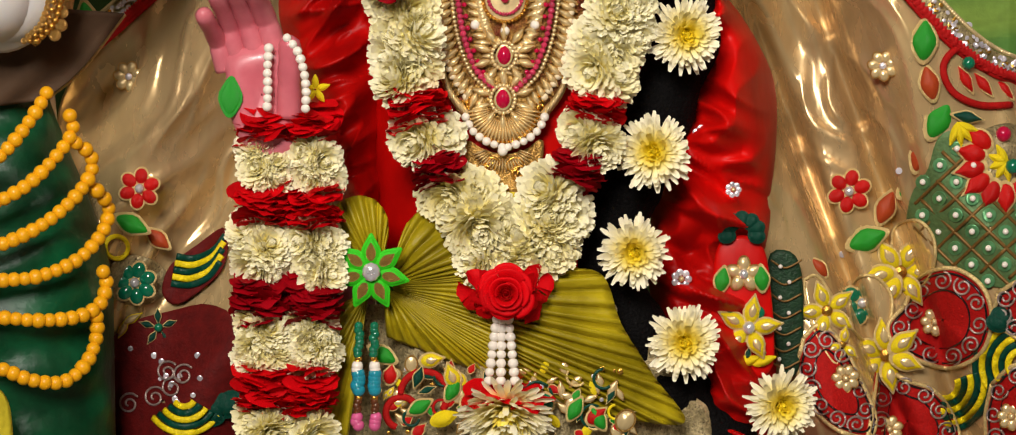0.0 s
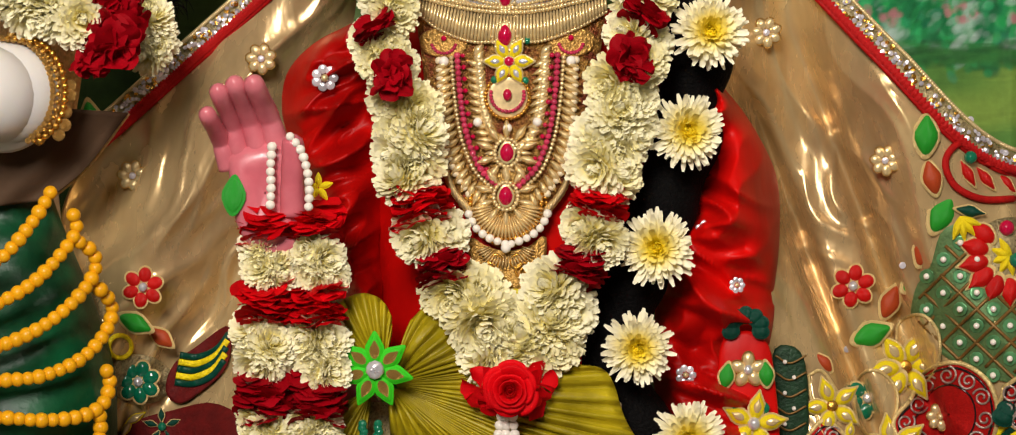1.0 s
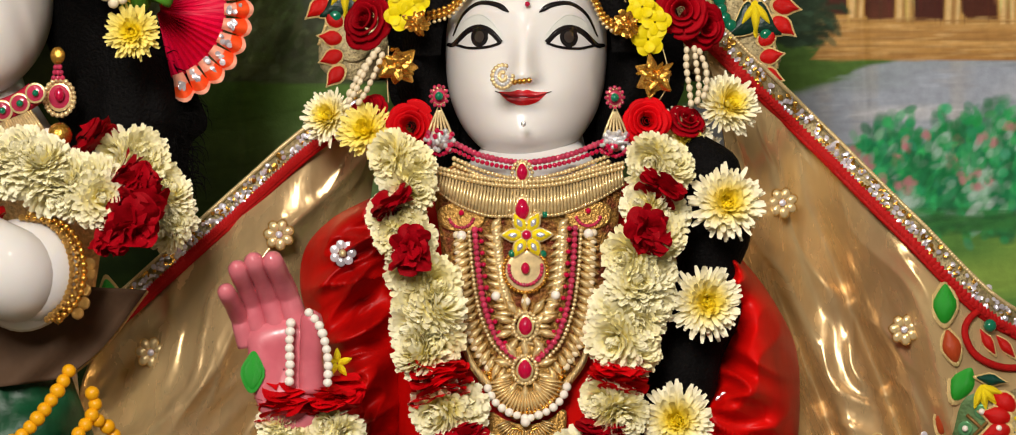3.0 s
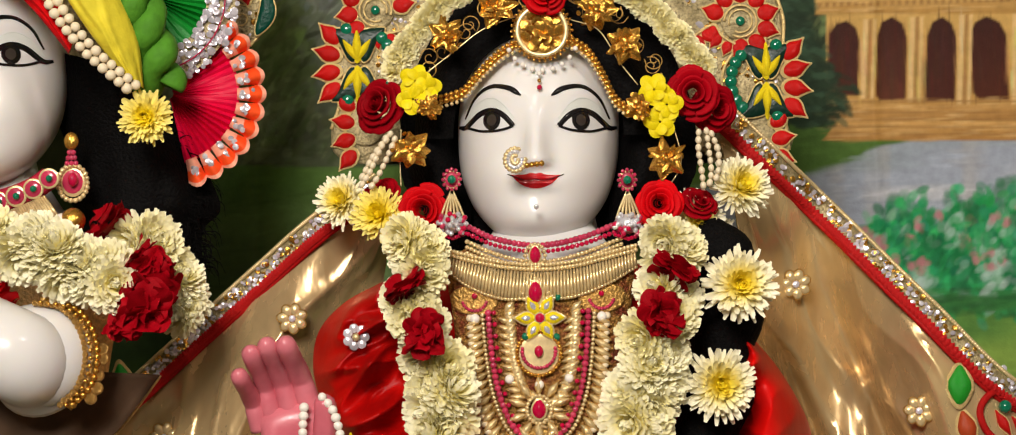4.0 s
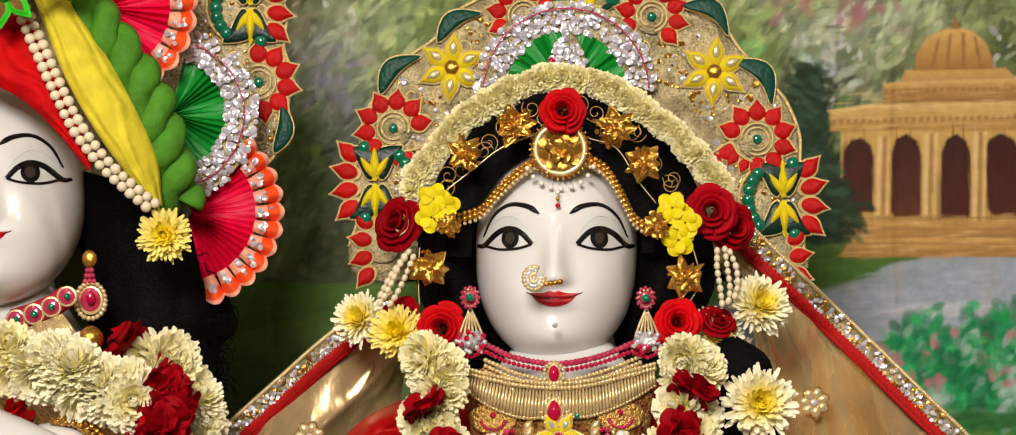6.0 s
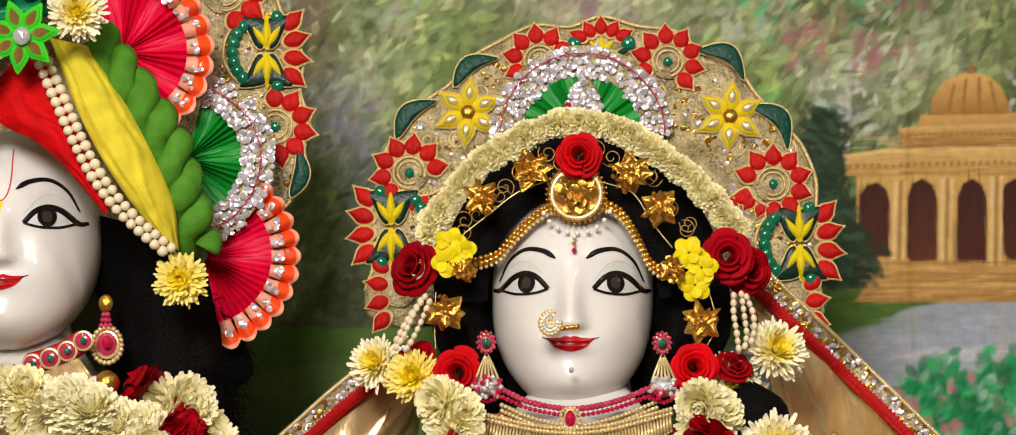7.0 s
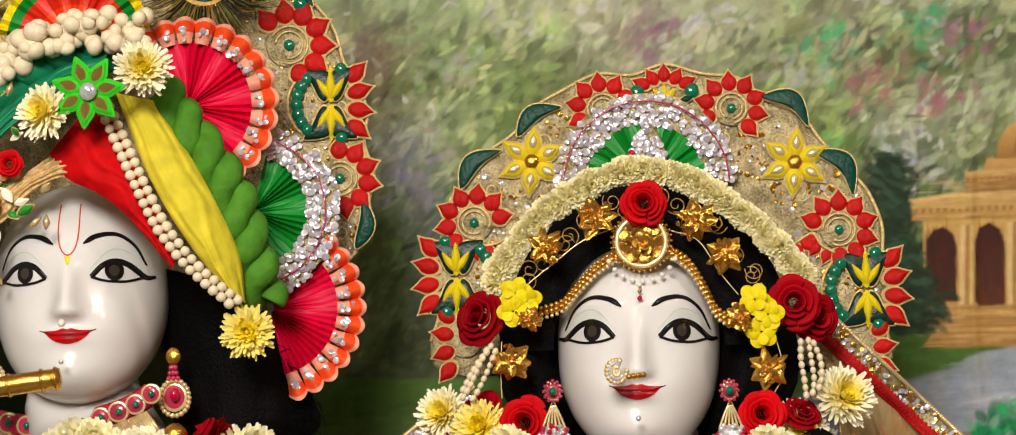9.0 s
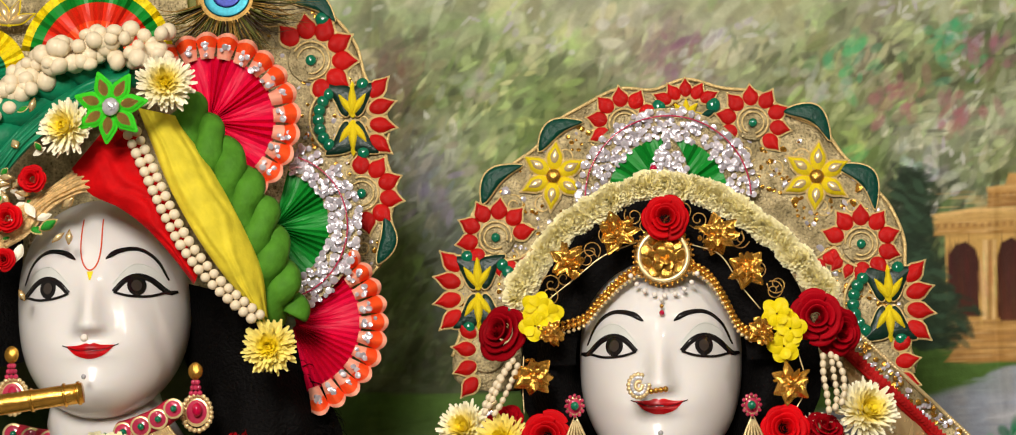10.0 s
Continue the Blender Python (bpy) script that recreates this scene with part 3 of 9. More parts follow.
def paint_water(p, rnd):
    """Lawn, water and flowering bushes before the woods."""
    u, v = p.u, p.v
    left = ramp(u, 0.125, 0.115)
    edge = np.where(u < 0.12, 0.150, 0.176) + 0.005 * grain(u * 20, v * 0, 4)
    low = ramp(v, edge + 0.002, edge - 0.002)
    p.lay(low, "#4c6b2c")
    p.lay(low * ramp(grain(u * 6, v * 40, 6), -0.1, 0.6) * 0.8, "#6d9345")
    p.lay(low * ramp(grain(u * 5 + 7, v * 36, 8), 0.0, 0.6) * 0.7, "#2e4720")
    p.lay(low * left * ramp(v, 0.14, 0.09) * ramp(v, -0.02, 0.06) * 0.4, "#8aa06a")
    p.lay(low * left * ramp(u, -0.20, -0.32) * 0.6, "#202a18")
    shore = 0.164 - 0.038 * ramp(u, 0.33, 0.21) + 0.009 * grain(u * 26, v * 80, 8)
    water = (1 - left) * ramp(v, shore + 0.005, shore - 0.005)
    p.lay(water, "#9aa1ae")
    p.lay(water * ramp(grain(u * 9, v * 70, 9), 0.0, 0.7) * 0.7, "#c3c4c8")
    p.lay(water * ramp(grain(u * 7 + 4, v * 50, 10), 0.1, 0.7) * 0.6, "#7c8a86")
    p.lay(water * ramp(grain(u * 70, v * 5, 11), 0.1, 0.7) * 0.35, "#b0a79a")
    bank = (1 - left) * ramp(v, 0.020 + 0.006 * grain(u * 12, v * 0, 3), 0.012)
    p.lay(bank, "#55803a")
    p.lay(bank * ramp(grain(u * 6, v * 30, 13), 0, 0.6) * 0.7, "#8aa447")
    for k in range(1600):
        a, b = rnd.uniform(-0.38, 0.52), rnd.uniform(-0.16, 0.17)
        f = rnd.uniform(0.8, 1.25)
        p.stroke(a, b, rnd.uniform(0.008, 0.024), rnd.uniform(0.0012, 0.003), rnd.gauss(0.03, 0.08), [min(0.6, x * f) for x in p.at(a, b)], 0.5)
    for cu, cv, su, sv, pale in ((0.3181, 0.0859, 0.022, 0.030, 0.1), (0.3659, 0.0849, 0.030, 0.034, 0.2), (0.3307, 0.0404, 0.024, 0.026, 0.5), (0.3987, 0.0560, 0.030, 0.040, 0.5),
                                 (0.4113, 0.0952, 0.030, 0.030, 0.15), (0.2924, 0.0751, 0.014, 0.020, 0.2), (0.4553, 0.0661, 0.040, 0.050, 0.35)):
        for k in range(60):
            p.stroke(cu + rnd.gauss(0, su * 0.55), cv - 0.012 + rnd.gauss(0, sv * 0.42), rnd.uniform(0.008, 0.016), rnd.uniform(0.006, 0.011), rnd.uniform(0, 3), [x * rnd.uniform(0.6, 1.0) for x in lin("#1c6a3e")], 0.6)
        for k in range(230):
            a, b = cu + rnd.gauss(0, su * 0.62), cv - 0.008 + rnd.gauss(0, sv * 0.5)
            c = lin(rnd.choice(("#1f8a4e", "#2a9a5a", "#167042", "#3aa468")))
            p.stroke(a, b, rnd.uniform(0.004, 0.010), rnd.uniform(0.003, 0.006), rnd.uniform(0.2, 2.2), [x * rnd.uniform(0.7, 1.2) for x in c], rnd.uniform(0.3, 0.8))
        for k in range(int(120 * pale)):
            a, b = cu + rnd.gauss(-0.006, su * 0.35), cv - 0.012 + rnd.gauss(0, sv * 0.38)
            p.stroke(a, b, rnd.uniform(0.004, 0.010), rnd.uniform(0.003, 0.005), rnd.gauss(0.8, 0.4), lin(rnd.choice(("#9dbfae", "#8fb39a", "#b5c4c0"))), rnd.uniform(0.2, 0.55))
        for k in range(5):
            a, b = cu + rnd.gauss(0, su * 0.5), cv + rnd.gauss(0, sv * 0.35)
            for q in range(4):
                p.stroke(a + rnd.gauss(0, 0.002), b + rnd.gauss(0, 0.002), 0.005, 0.0035, rnd.uniform(0, 3), lin("#b8747c"), 0.4)
    for k in range(500):
        a, b = rnd.uniform(0.27, 0.50), rnd.gauss(0.018, 0.006)
        p.stroke(a, b, rnd.uniform(0.008, 0.02), rnd.uniform(0.002, 0.004), rnd.gauss(0, 0.1), lin(rnd.choice(("#24502a", "#2f6a34", "#3c7a3a"))), 0.25)


def paint_pavilion(p, rnd):
    """A domed sandstone pavilion of four arches on its steps."""
    o1, o2, o3, dk = "#d0aa68", "#b88c50", "#946a3a", "#3c1e18"
    p.shape([(0.2568, 0.1676), (0.2633, 0.1930), (0.4945, 0.1879), (0.4933, 0.1595)], "#b88a4c", o3)
    p.shape([(0.2501, 0.1677), (0.2572, 0.1784), (0.4940, 0.1754), (0.4932, 0.1572), (0.2454, 0.1627)], "#c79a58", "#9a6a34")
    p.shape([(0.2633, 0.1919), (0.2682, 0.2020), (0.4950, 0.1992), (0.4944, 0.1844)], "#cfa566", o2)
    p.shape([(0.2492, 0.1933), (0.2518, 0.2733), (0.4982, 0.2734), (0.4945, 0.1879)], "#c8a05a", "#b88c4c")
    p.shape([(0.2498, 0.2104), (0.2541, 0.2561), (0.2601, 0.2645), (0.2692, 0.2672), (0.2770, 0.2613), (0.2800, 0.2498), (0.2778, 0.2012), (0.2636, 0.2016)], dk, "#4a241a")
    p.shape([(0.2930, 0.2009), (0.2954, 0.2523), (0.2998, 0.2653), (0.3090, 0.2697), (0.3179, 0.2638), (0.3214, 0.2511), (0.3188, 0.1963), (0.2963, 0.1968)], dk, "#5a3020")
    p.shape([(0.3358, 0.1960), (0.3390, 0.2513), (0.3440, 0.2643), (0.3532, 0.2687), (0.3609, 0.2628), (0.3649, 0.2501), (0.3617, 0.1942), (0.3380, 0.1948)], dk, "#4a241a")
    p.shape([(0.3778, 0.2018), (0.3764, 0.2533), (0.3813, 0.2635), (0.3917, 0.2684), (0.4028, 0.2630), (0.4080, 0.2525), (0.4091, 0.1943), (0.3821, 0.1961)], dk, "#4e2618")
    p.shape([(0.4273, 0.1979), (0.4295, 0.2520), (0.4356, 0.2633), (0.4460, 0.2671), (0.4559, 0.2617), (0.4589, 0.2514), (0.4564, 0.1933)], dk, "#4e2618")
    lit, dim = "#d8b47a", "#a27a48"
    for a, b in zip([(0.2793, 0.1984), (0.3205, 0.1940), (0.3633, 0.1919), (0.4112, 0.1909)], [(0.2840, 0.2680), (0.3249, 0.2693), (0.3680, 0.2706), (0.4145, 0.2719)]):
        for x, w, c in ((0.0, 0.0045, lit), (0.0048, 0.003, dim), (0.009, 0.0025, lit)):
            p.shape([(a[0] + x, a[1]), (a[0] + x + w, a[1]), (b[0] + x + w, b[1]), (b[0] + x, b[1])], c, c)
    for (ua, va), (ub, vb) in zip([(0.2503, 0.1740), (0.2527, 0.1807), (0.2575, 0.1863), (0.2645, 0.1953), (0.2512, 0.1677)], [(0.4936, 0.1674), (0.4939, 0.1742), (0.4942, 0.1810), (0.4947, 0.1913), (0.4934, 0.1618)]):
        p.shape([(ua, va), (ub, vb), (ub, vb + 0.0016), (ua, va + 0.0016)], dim, o3)
    p.shape([(0.2422, 0.2735), (0.2415, 0.2885), (0.2781, 0.2934), (0.4992, 0.2951), (0.4980, 0.2688)], "#d2ac68", "#a87c3e")
    p.shape([(0.2415, 0.2873), (0.2405, 0.2920), (0.2782, 0.2968), (0.4994, 0.2997), (0.4992, 0.2940), (0.2780, 0.2922)], "#dcb878", o1)
    p.shape([(0.2895, 0.2966), (0.2912, 0.3115), (0.3186, 0.3143), (0.5000, 0.3135), (0.4993, 0.2974)], "#b98c4c", o3)
    p.shape([(0.2900, 0.3104), (0.2902, 0.3144), (0.3187, 0.3177), (0.5002, 0.3181), (0.5000, 0.3123)], "#d8b272", o2)
    p.shape([(0.3061, 0.3157), (0.3099, 0.3260), (0.3985, 0.3262), (0.4072, 0.3168)], "#c89c58", o2)
    p.shape([(0.3178, 0.3258), (0.3206, 0.3408), (0.3302, 0.3544), (0.3459, 0.3621), (0.3590, 0.3629), (0.3714, 0.3592), (0.3812, 0.3497), (0.3864, 0.3369), (0.3882, 0.3253)], "#d2a660", "#9c6e36")
    p.shape([(0.3327, 0.3289), (0.3393, 0.3530), (0.3416, 0.3530), (0.3361, 0.3289)], o3)
    p.shape([(0.3452, 0.3275), (0.3497, 0.3574), (0.3520, 0.3573), (0.3486, 0.3274)], o3)
    p.shape([(0.3599, 0.3271), (0.3611, 0.3583), (0.3634, 0.3582), (0.3633, 0.3271)], o3)
    p.shape([(0.3747, 0.3268), (0.3712, 0.3546), (0.3735, 0.3545), (0.3781, 0.3267)], o3)
    p.shape([(0.3516, 0.3620), (0.3548, 0.3723), (0.3571, 0.3722), (0.3590, 0.3618)], o3)
    for (ua, va), (ub, vb), n in zip([(0.2447, 0.2792), (0.2909, 0.3046)], [(0.4986, 0.2814), (0.4997, 0.3066)], (40, 34)):
        for k in range(n):
            t0 = k / n
            u, v = ua + (ub - ua) * t0, va + (vb - va) * t0
            p.shape([(u, v), (u + 0.003, v), (u + 0.003, v + 0.0042), (u, v + 0.0042)], o3, dim)
    # washes of the brush over the stone
    for k in range(700):
        a, b = rnd.uniform(0.252, 0.498), rnd.uniform(0.160, 0.312)
        steps = b < 0.198
        if not steps and b < 0.272:
            continue
        p.stroke(a, b, rnd.uniform(0.008, 0.024), rnd.uniform(0.0008, 0.0018), rnd.gauss(0.01, 0.02), lin(rnd.choice(("#d6ae6c", "#b98a48", "#8f6230", "#e0bc80"))), rnd.uniform(0.1, 0.35))
    for k in range(260):
        a, b = rnd.uniform(0.252, 0.498), rnd.uniform(0.205, 0.262)
        p.stroke(a, b, rnd.uniform(0.010, 0.022), rnd.uniform(0.0008, 0.0022), rnd.gauss(1.57, 0.04), [min(0.6, x * rnd.uniform(0.75, 1.4)) for x in p.at(a, b)], 0.4)
    # dark fir before its corner
    for k in range(420):
        b = rnd.uniform(0.176, 0.335)
        a = 0.225 + rnd.gauss(0, 0.008) + 0.036 * step01(b, 0.25, 0.205) * rnd.random() ** 1.5
        p.stroke(a, b, rnd.uniform(0.006, 0.013), rnd.uniform(0.0025, 0.005), rnd.gauss(-0.3, 0.4), lin(rnd.choice(("#20301f", "#2a3d28", "#37503a", "#1c281a"))), rnd.uniform(0.4, 0.8))


def painted_cloth():
    t = thing("backdrop", "painted cloth backdrop of a wooded garden with a domed stone pavilion by water", "backdrop", (0, BACK, 0.56), kind="structure")
    fine_u, fine_v = np.arange(-0.40, 0.53, 0.0015), np.arange(-0.17, 0.61, 0.0015)
    us = np.concatenate([np.linspace(-1.0, -0.42, 20), fine_u, np.linspace(0.55, 1.0, 16)])
    vs = np.concatenate([np.linspace(-0.75, -0.19, 16), fine_v, np.linspace(0.62, 0.70, 4)])
    rnd = random.Random(11)
    p = Painting(us, vs)
    paint_woods(p, rnd)
    paint_water(p, rnd)
    paint_pavilion(p, rnd)
    # the cloth hangs a little off the line of its drawing
    u, v = p.u + 0.0032, p.v - 0.0017
    y = BACK + 0.0008 * np.sin(9 * u + grain(u * 2, v, 14))
    for c in (0.297, -0.245, 0.437, 0.62):
        y -= 0.0030 * np.exp(-((u - c - 0.004 * grain(u * 0, v * 9, 15)) / 0.0045) ** 2)
    k = (2 + y) / 2
    co = np.stack([u * k, y - BACK, 1.5 + v * k - 0.56], -1).reshape(-1, 3)
    h, w = u.shape
    i = (np.arange(h - 1)[:, None] * w + np.arange(w - 1)).ravel()
    me = bpy.data.meshes.new("canvas")
    me.from_pydata(co.tolist(), [], np.stack([i, i + 1, i + w + 1, i + w], 1).tolist())
    me.materials.append(PAINTED)
    me.polygons.foreach_set("use_smooth", np.ones(len(i), bool))
    a = me.color_attributes.new("tone", "FLOAT_COLOR", "POINT")
    a.data.foreach_set("color", np.concatenate([p.c.reshape(-1, 3), np.ones((h * w, 1))], 1).ravel())
    new("canvas", me).parent = t


painted_cloth()


# ---- the marble figures ----
def face_mesh(g, cu, cv, yaw, a, b, lip, eye, brow, nose_l, marks, depth=0.0, tilt=0.0, chin=1.0):
    """A marble head with painted features, into g. cu, cv: the face's middle; a, b: half its width and height;
    yaw: degrees by which it turns; lip, eye, brow: heights of the features below or above the middle."""
    ry = a * 1.12
    c = W(cu, cv, depth)
    turn = Matrix.Translation(c) @ Euler((0, radians(tilt), radians(yaw))).to_matrix().to_4x4()

    def surf(x, z, lift=0.0):
        w = a * (1 - 0.07 * max(0.0, -z / b) ** 1.6)
        k = 1 - (x / w) ** 2 - ((z / b) ** 2.4 if z > 0 else (-z / (b * chin)) ** 2.6)
        y = -ry * math.sqrt(max(0.0, k)) - 0.42 * ry * max(0.0, -z / b) ** 1.8
        wn = 0.0088 + 0.0024 * step01(z, nose_l + 0.022, nose_l)
        y -= (0.0160 * step01(z, eye + 0.016, nose_l + 0.004) + 0.002) * step01(z, nose_l - 0.009, nose_l + 0.001) * math.exp(-(x / wn) ** 2) * step01(z, eye + 0.045, eye)
        y -= 0.0050 * math.exp(-((z - lip) / 0.007) ** 2 - (x / 0.020) ** 2)
        y += 0.0022 * math.exp(-((z - lip) / 0.0014) ** 2 - (x / 0.018) ** 2)
        y -= 0.0060 * math.exp(-((z - lip + 0.033) / 0.014) ** 2 - (x / 0.022) ** 2)
        for s in (-1, 1):
            y += 0.0028 * math.exp(-((x - s * 0.037) / 0.022) ** 2 - ((z - eye) / 0.012) ** 2)
            y -= 0.0030 * math.exp(-((x - s * 0.037) / 0.014) ** 2 - ((z - eye) / 0.007) ** 2)
            y -= 0.0015 * math.exp(-((x - s * 0.038) / 0.022) ** 2 - ((z - brow) / 0.006) ** 2)
            y -= 0.0035 * math.exp(-((x - s * 0.0085) / 0.0045) ** 2 - ((z - nose_l - 0.002) / 0.005) ** 2)
            y -= 0.004 * math.exp(-((x - s * 0.036) / 0.02) ** 2 - ((z - lip - 0.01) / 0.018) ** 2)
        return Vector((x, y - lift, z))

    # skin: an egg, finer in front
    rows = []
    nv, nh = 90, 110
    for i in range(nv + 1):
        zz = -math.cos(math.pi * i / nv) * 0.9995
        z, ring = zz * (b if zz > 0 else b * chin), math.sqrt(max(1e-7, 1 - (zz ** 2.4 if zz > 0 else (-zz) ** 2.6)))
        row = []
        for j in range(nh):
            t = math.pi * 2 * j / nh
            x, y = a * (1 - 0.07 * max(0.0, -z / b) ** 1.6) * ring * math.sin(t), -ry * ring * math.cos(t)
            row.append(turn @ (surf(x * 0.99999, z) if y < 0 else Vector((x, y - 0.42 * ry * max(0.0, -z / b) ** 1.8, z))))
        rows.append(row)
    g.grid(rows, 0, True)

    def paint(line, width, mat, lift=0.0007, n=24):
        """A brushed line over the skin; width is a function of 0 to 1."""
        pts = along([Vector((x, z, 0)) for x, z in line], n)
        rows = []
        for i, p in enumerate(pts):
            d = (pts[min(i + 1, n - 1)] - pts[max(i - 1, 0)]).normalized()
            w = width(i / (n - 1))
            row = []
            for k in (-1, -0.4, 0.4, 1):
                x, z = p.x - d.y * w * k, p.y + d.x * w * k
                row.append(turn @ surf(x, z, lift * (1.0 if abs(k) < 0.9 else 0.55)))
            rows.append(row)
        g.grid(rows, mat)

    def patch(top, low, mat, lift, n=22, m=6):
        ta, lo = along([Vector((x, z, 0)) for x, z in top], n), along([Vector((x, z, 0)) for x, z in low], n)
        g.grid([[turn @ surf(*ta[i].lerp(lo[i], k / m).to_2d(), lift) for i in range(n)] for k in range(m + 1)], mat)

    for s in (-1, 1):
        def e(x, z):
            return (s * (0.0388 + 0.90 * x), eye + 1.12 * z)
        top = [e(-0.0215, -0.0045), e(-0.011, 0.0044), e(0.0, 0.0080), e(0.012, 0.0056), e(0.026, -0.0030)]
        low = [e(-0.0215, -0.0045), e(-0.011, -0.0070), e(0.0, -0.0078), e(0.012, -0.0070), e(0.026, -0.0030)]
        crease = [e(-0.022, 0.002), e(-0.010, 0.0135), e(0.001, 0.0180), e(0.015, 0.0140), e(0.028, 0.001)]
        patch(crease, top, 6, 0.0004)
        patch(top, low, 4, 0.0008)
        iris = [(0.0086 * math.cos(t), 0.0080 * math.sin(t)) for t in (2 * math.pi * k / 20 for k in range(20))]
        g.add([turn @ surf(*e(-0.0005, 0.0008), 0.0018)] + [turn @ surf(*e(x - 0.0005, z + 0.0008), 0.0014) for x, z in iris],
              [(0, i + 1, (i + 1) % 20 + 1) for i in range(20)], 1)
        g.add([turn @ surf(*e(-0.0005, 0.0006), 0.0024)] + [turn @ surf(*e(x * 0.55 - 0.0005, z * 0.55 + 0.0006), 0.0021) for x, z in iris],
              [(0, i + 1, (i + 1) % 20 + 1) for i in range(20)], 5)
        paint(top + [e(0.034, -0.0015)], lambda t: 0.0021 + 0.0005 * math.sin(3 * t) - 0.0010 * step01(t, 0.85, 1.0), 1, 0.0018)
        paint(low + [e(0.034, -0.0015)], lambda t: 0.0011, 1, 0.0016)
        paint(crease, lambda t: 0.0004, 6, 0.0010)
        bl = [(s * 0.0130, brow - 0.003), (s * 0.024, brow + 0.0040), (s * 0.040, brow + 0.0060), (s * 0.054, brow - 0.003), (s * 0.0630, brow - 0.0200)]
        paint(bl, lambda t: 0.0026 * (1 - 0.7 * t) * step01(t, -0.05, 0.12), 1, 0.0010)
    ul = [(-0.0212, lip + 0.0050), (-0.010, lip + 0.0050), (-0.0035, lip + 0.0068), (0.0, lip + 0.0056), (0.0035, lip + 0.0068), (0.010, lip + 0.0050), (0.0212, lip + 0.0050)]
    ll = [(-0.0212, lip + 0.0050), (-0.013, lip - 0.0030), (-0.005, lip - 0.0062), (0.0, lip - 0.0068), (0.005, lip - 0.0062), (0.013, lip - 0.0030), (0.0212, lip + 0.0050)]
    patch(ul, ll, 2, 0.0007, 30, 12)
    paint([(-0.024, lip + 0.0056), (-0.010, lip + 0.0004), (0, lip + 0.0006), (0.010, lip + 0.0004), (0.024, lip + 0.0056)], lambda t: 0.0004, 1, 0.0012)
    if marks:
        paint([(-0.0085, eye + 0.062), (-0.0088, eye + 0.035), (-0.006, eye + 0.020), (0.0, eye + 0.014), (0.006, eye + 0.020), (0.0088, eye + 0.035), (0.0085, eye + 0.062)],
              lambda t: 0.0006, 7, 0.0009, 50)
        paint([(0.0, eye + 0.013), (0.0, eye + 0.005)], lambda t: 0.0028 * (1 - t * 0.8), 8, 0.0009)
    return turn, surf


STONE = [MARBLE, INK, LIP, PALM, EYEWHITE, IRIS, LID, ORANGE_LINE, YELLOWTHREAD]
HEAD_R, HEAD_K = (0.0012, 0.1714), (-0.4887, 0.2345)

# the standing figure with the raised palm
body = Geo()
face_r, skin_r = face_mesh(body, *HEAD_R, -1.5, 0.0716, 0.0935, -0.0465, 0.0060, 0.0300, -0.0310, False, depth=0.03, tilt=1.3, chin=1.08)
body.tube([W(*(0.0064, 0.1150), 0.05), W(*(0.0056, 0.0810), 0.03), W(*(0.0050, 0.0528), 0.02)], lambda t: 0.040 + 0.03 * t * t, 32)
# trunk under the clothes, down to the platform
body.tube([W(-0.005, 0.06, 0.03), W(-0.005, -0.1, 0.03), W(-0.005, -0.3, 0.04), W(-0.005, -0.6, 0.05), (0, 0.06, 0.552)], lambda t: 0.05 + 0.05 * t, 24)


def finger(g, base, tip, r, mat, bend=0.0, curl=0.0):
    """A finger from base to tip with soft joints; curl: how far its end leans forward."""
    base, tip = Vector(base), Vector(tip)
    n = 18
    path = [base.lerp(tip, i / n) + Vector((0, -bend * math.sin(math.pi * i / n) - curl * step01(i / n, 0.38, 1.15), 0)) for i in range(n + 1)]
    g.tube(path, lambda t: r * (1.03 - 0.20 * t) * (1.0 if t < 0.9 else math.sqrt(max(0.02, 1 - ((t - 0.9) / 0.104) ** 2))) * (1 - 0.07 * math.exp(-((t - 0.42) / 0.05) ** 2) - 0.07 * math.exp(-((t - 0.70) / 0.05) ** 2)), 16, mat)


HAND_Y = -0.135
palm_c = curve([(-0.2457, -0.0872), (-0.2449, -0.1098), (-0.2384, -0.1326), (-0.2279, -0.1497), (-0.2024, -0.1501), (-0.1852, -0.1333), (-0.1781, -0.1136), (-0.1805, -0.0881), (-0.1898, -0.0653), (-0.1982, -0.0567), (-0.2294, -0.0602), (-0.2465, -0.0702)], 40, HAND_Y, True)
mid = sum(palm_c, Vector()) / 40
rows = []
for k, (sc, dy) in enumerate(((0.02, 0.016), (0.55, 0.016), (0.88, 0.010), (1.0, 0.0), (0.94, -0.009), (0.75, -0.014), (0.5, -0.013), (0.25, -0.0105), (0.02, -0.0095))):
    rows.append([mid + (p - mid) * sc + Vector((0, dy, 0)) for p in palm_c])
body.grid(rows, 3, True)
finger(body, W(*(-0.2456, -0.0815), HAND_Y), W(*(-0.2589, -0.0292), HAND_Y), 0.0085, 3, 0.004, 0.055)
finger(body, W(*(-0.2347, -0.0732), HAND_Y), W(*(-0.2490, -0.0090), HAND_Y), 0.0092, 3, 0.004, 0.055)
finger(body, W(*(-0.2182, -0.0706), HAND_Y), W(*(-0.2353, -0.0024), HAND_Y), 0.0096, 3, 0.004, 0.055)
finger(body, W(*(-0.2012, -0.0680), HAND_Y), W(*(-0.2194, -0.0021), HAND_Y), 0.0100, 3, 0.004, 0.055)
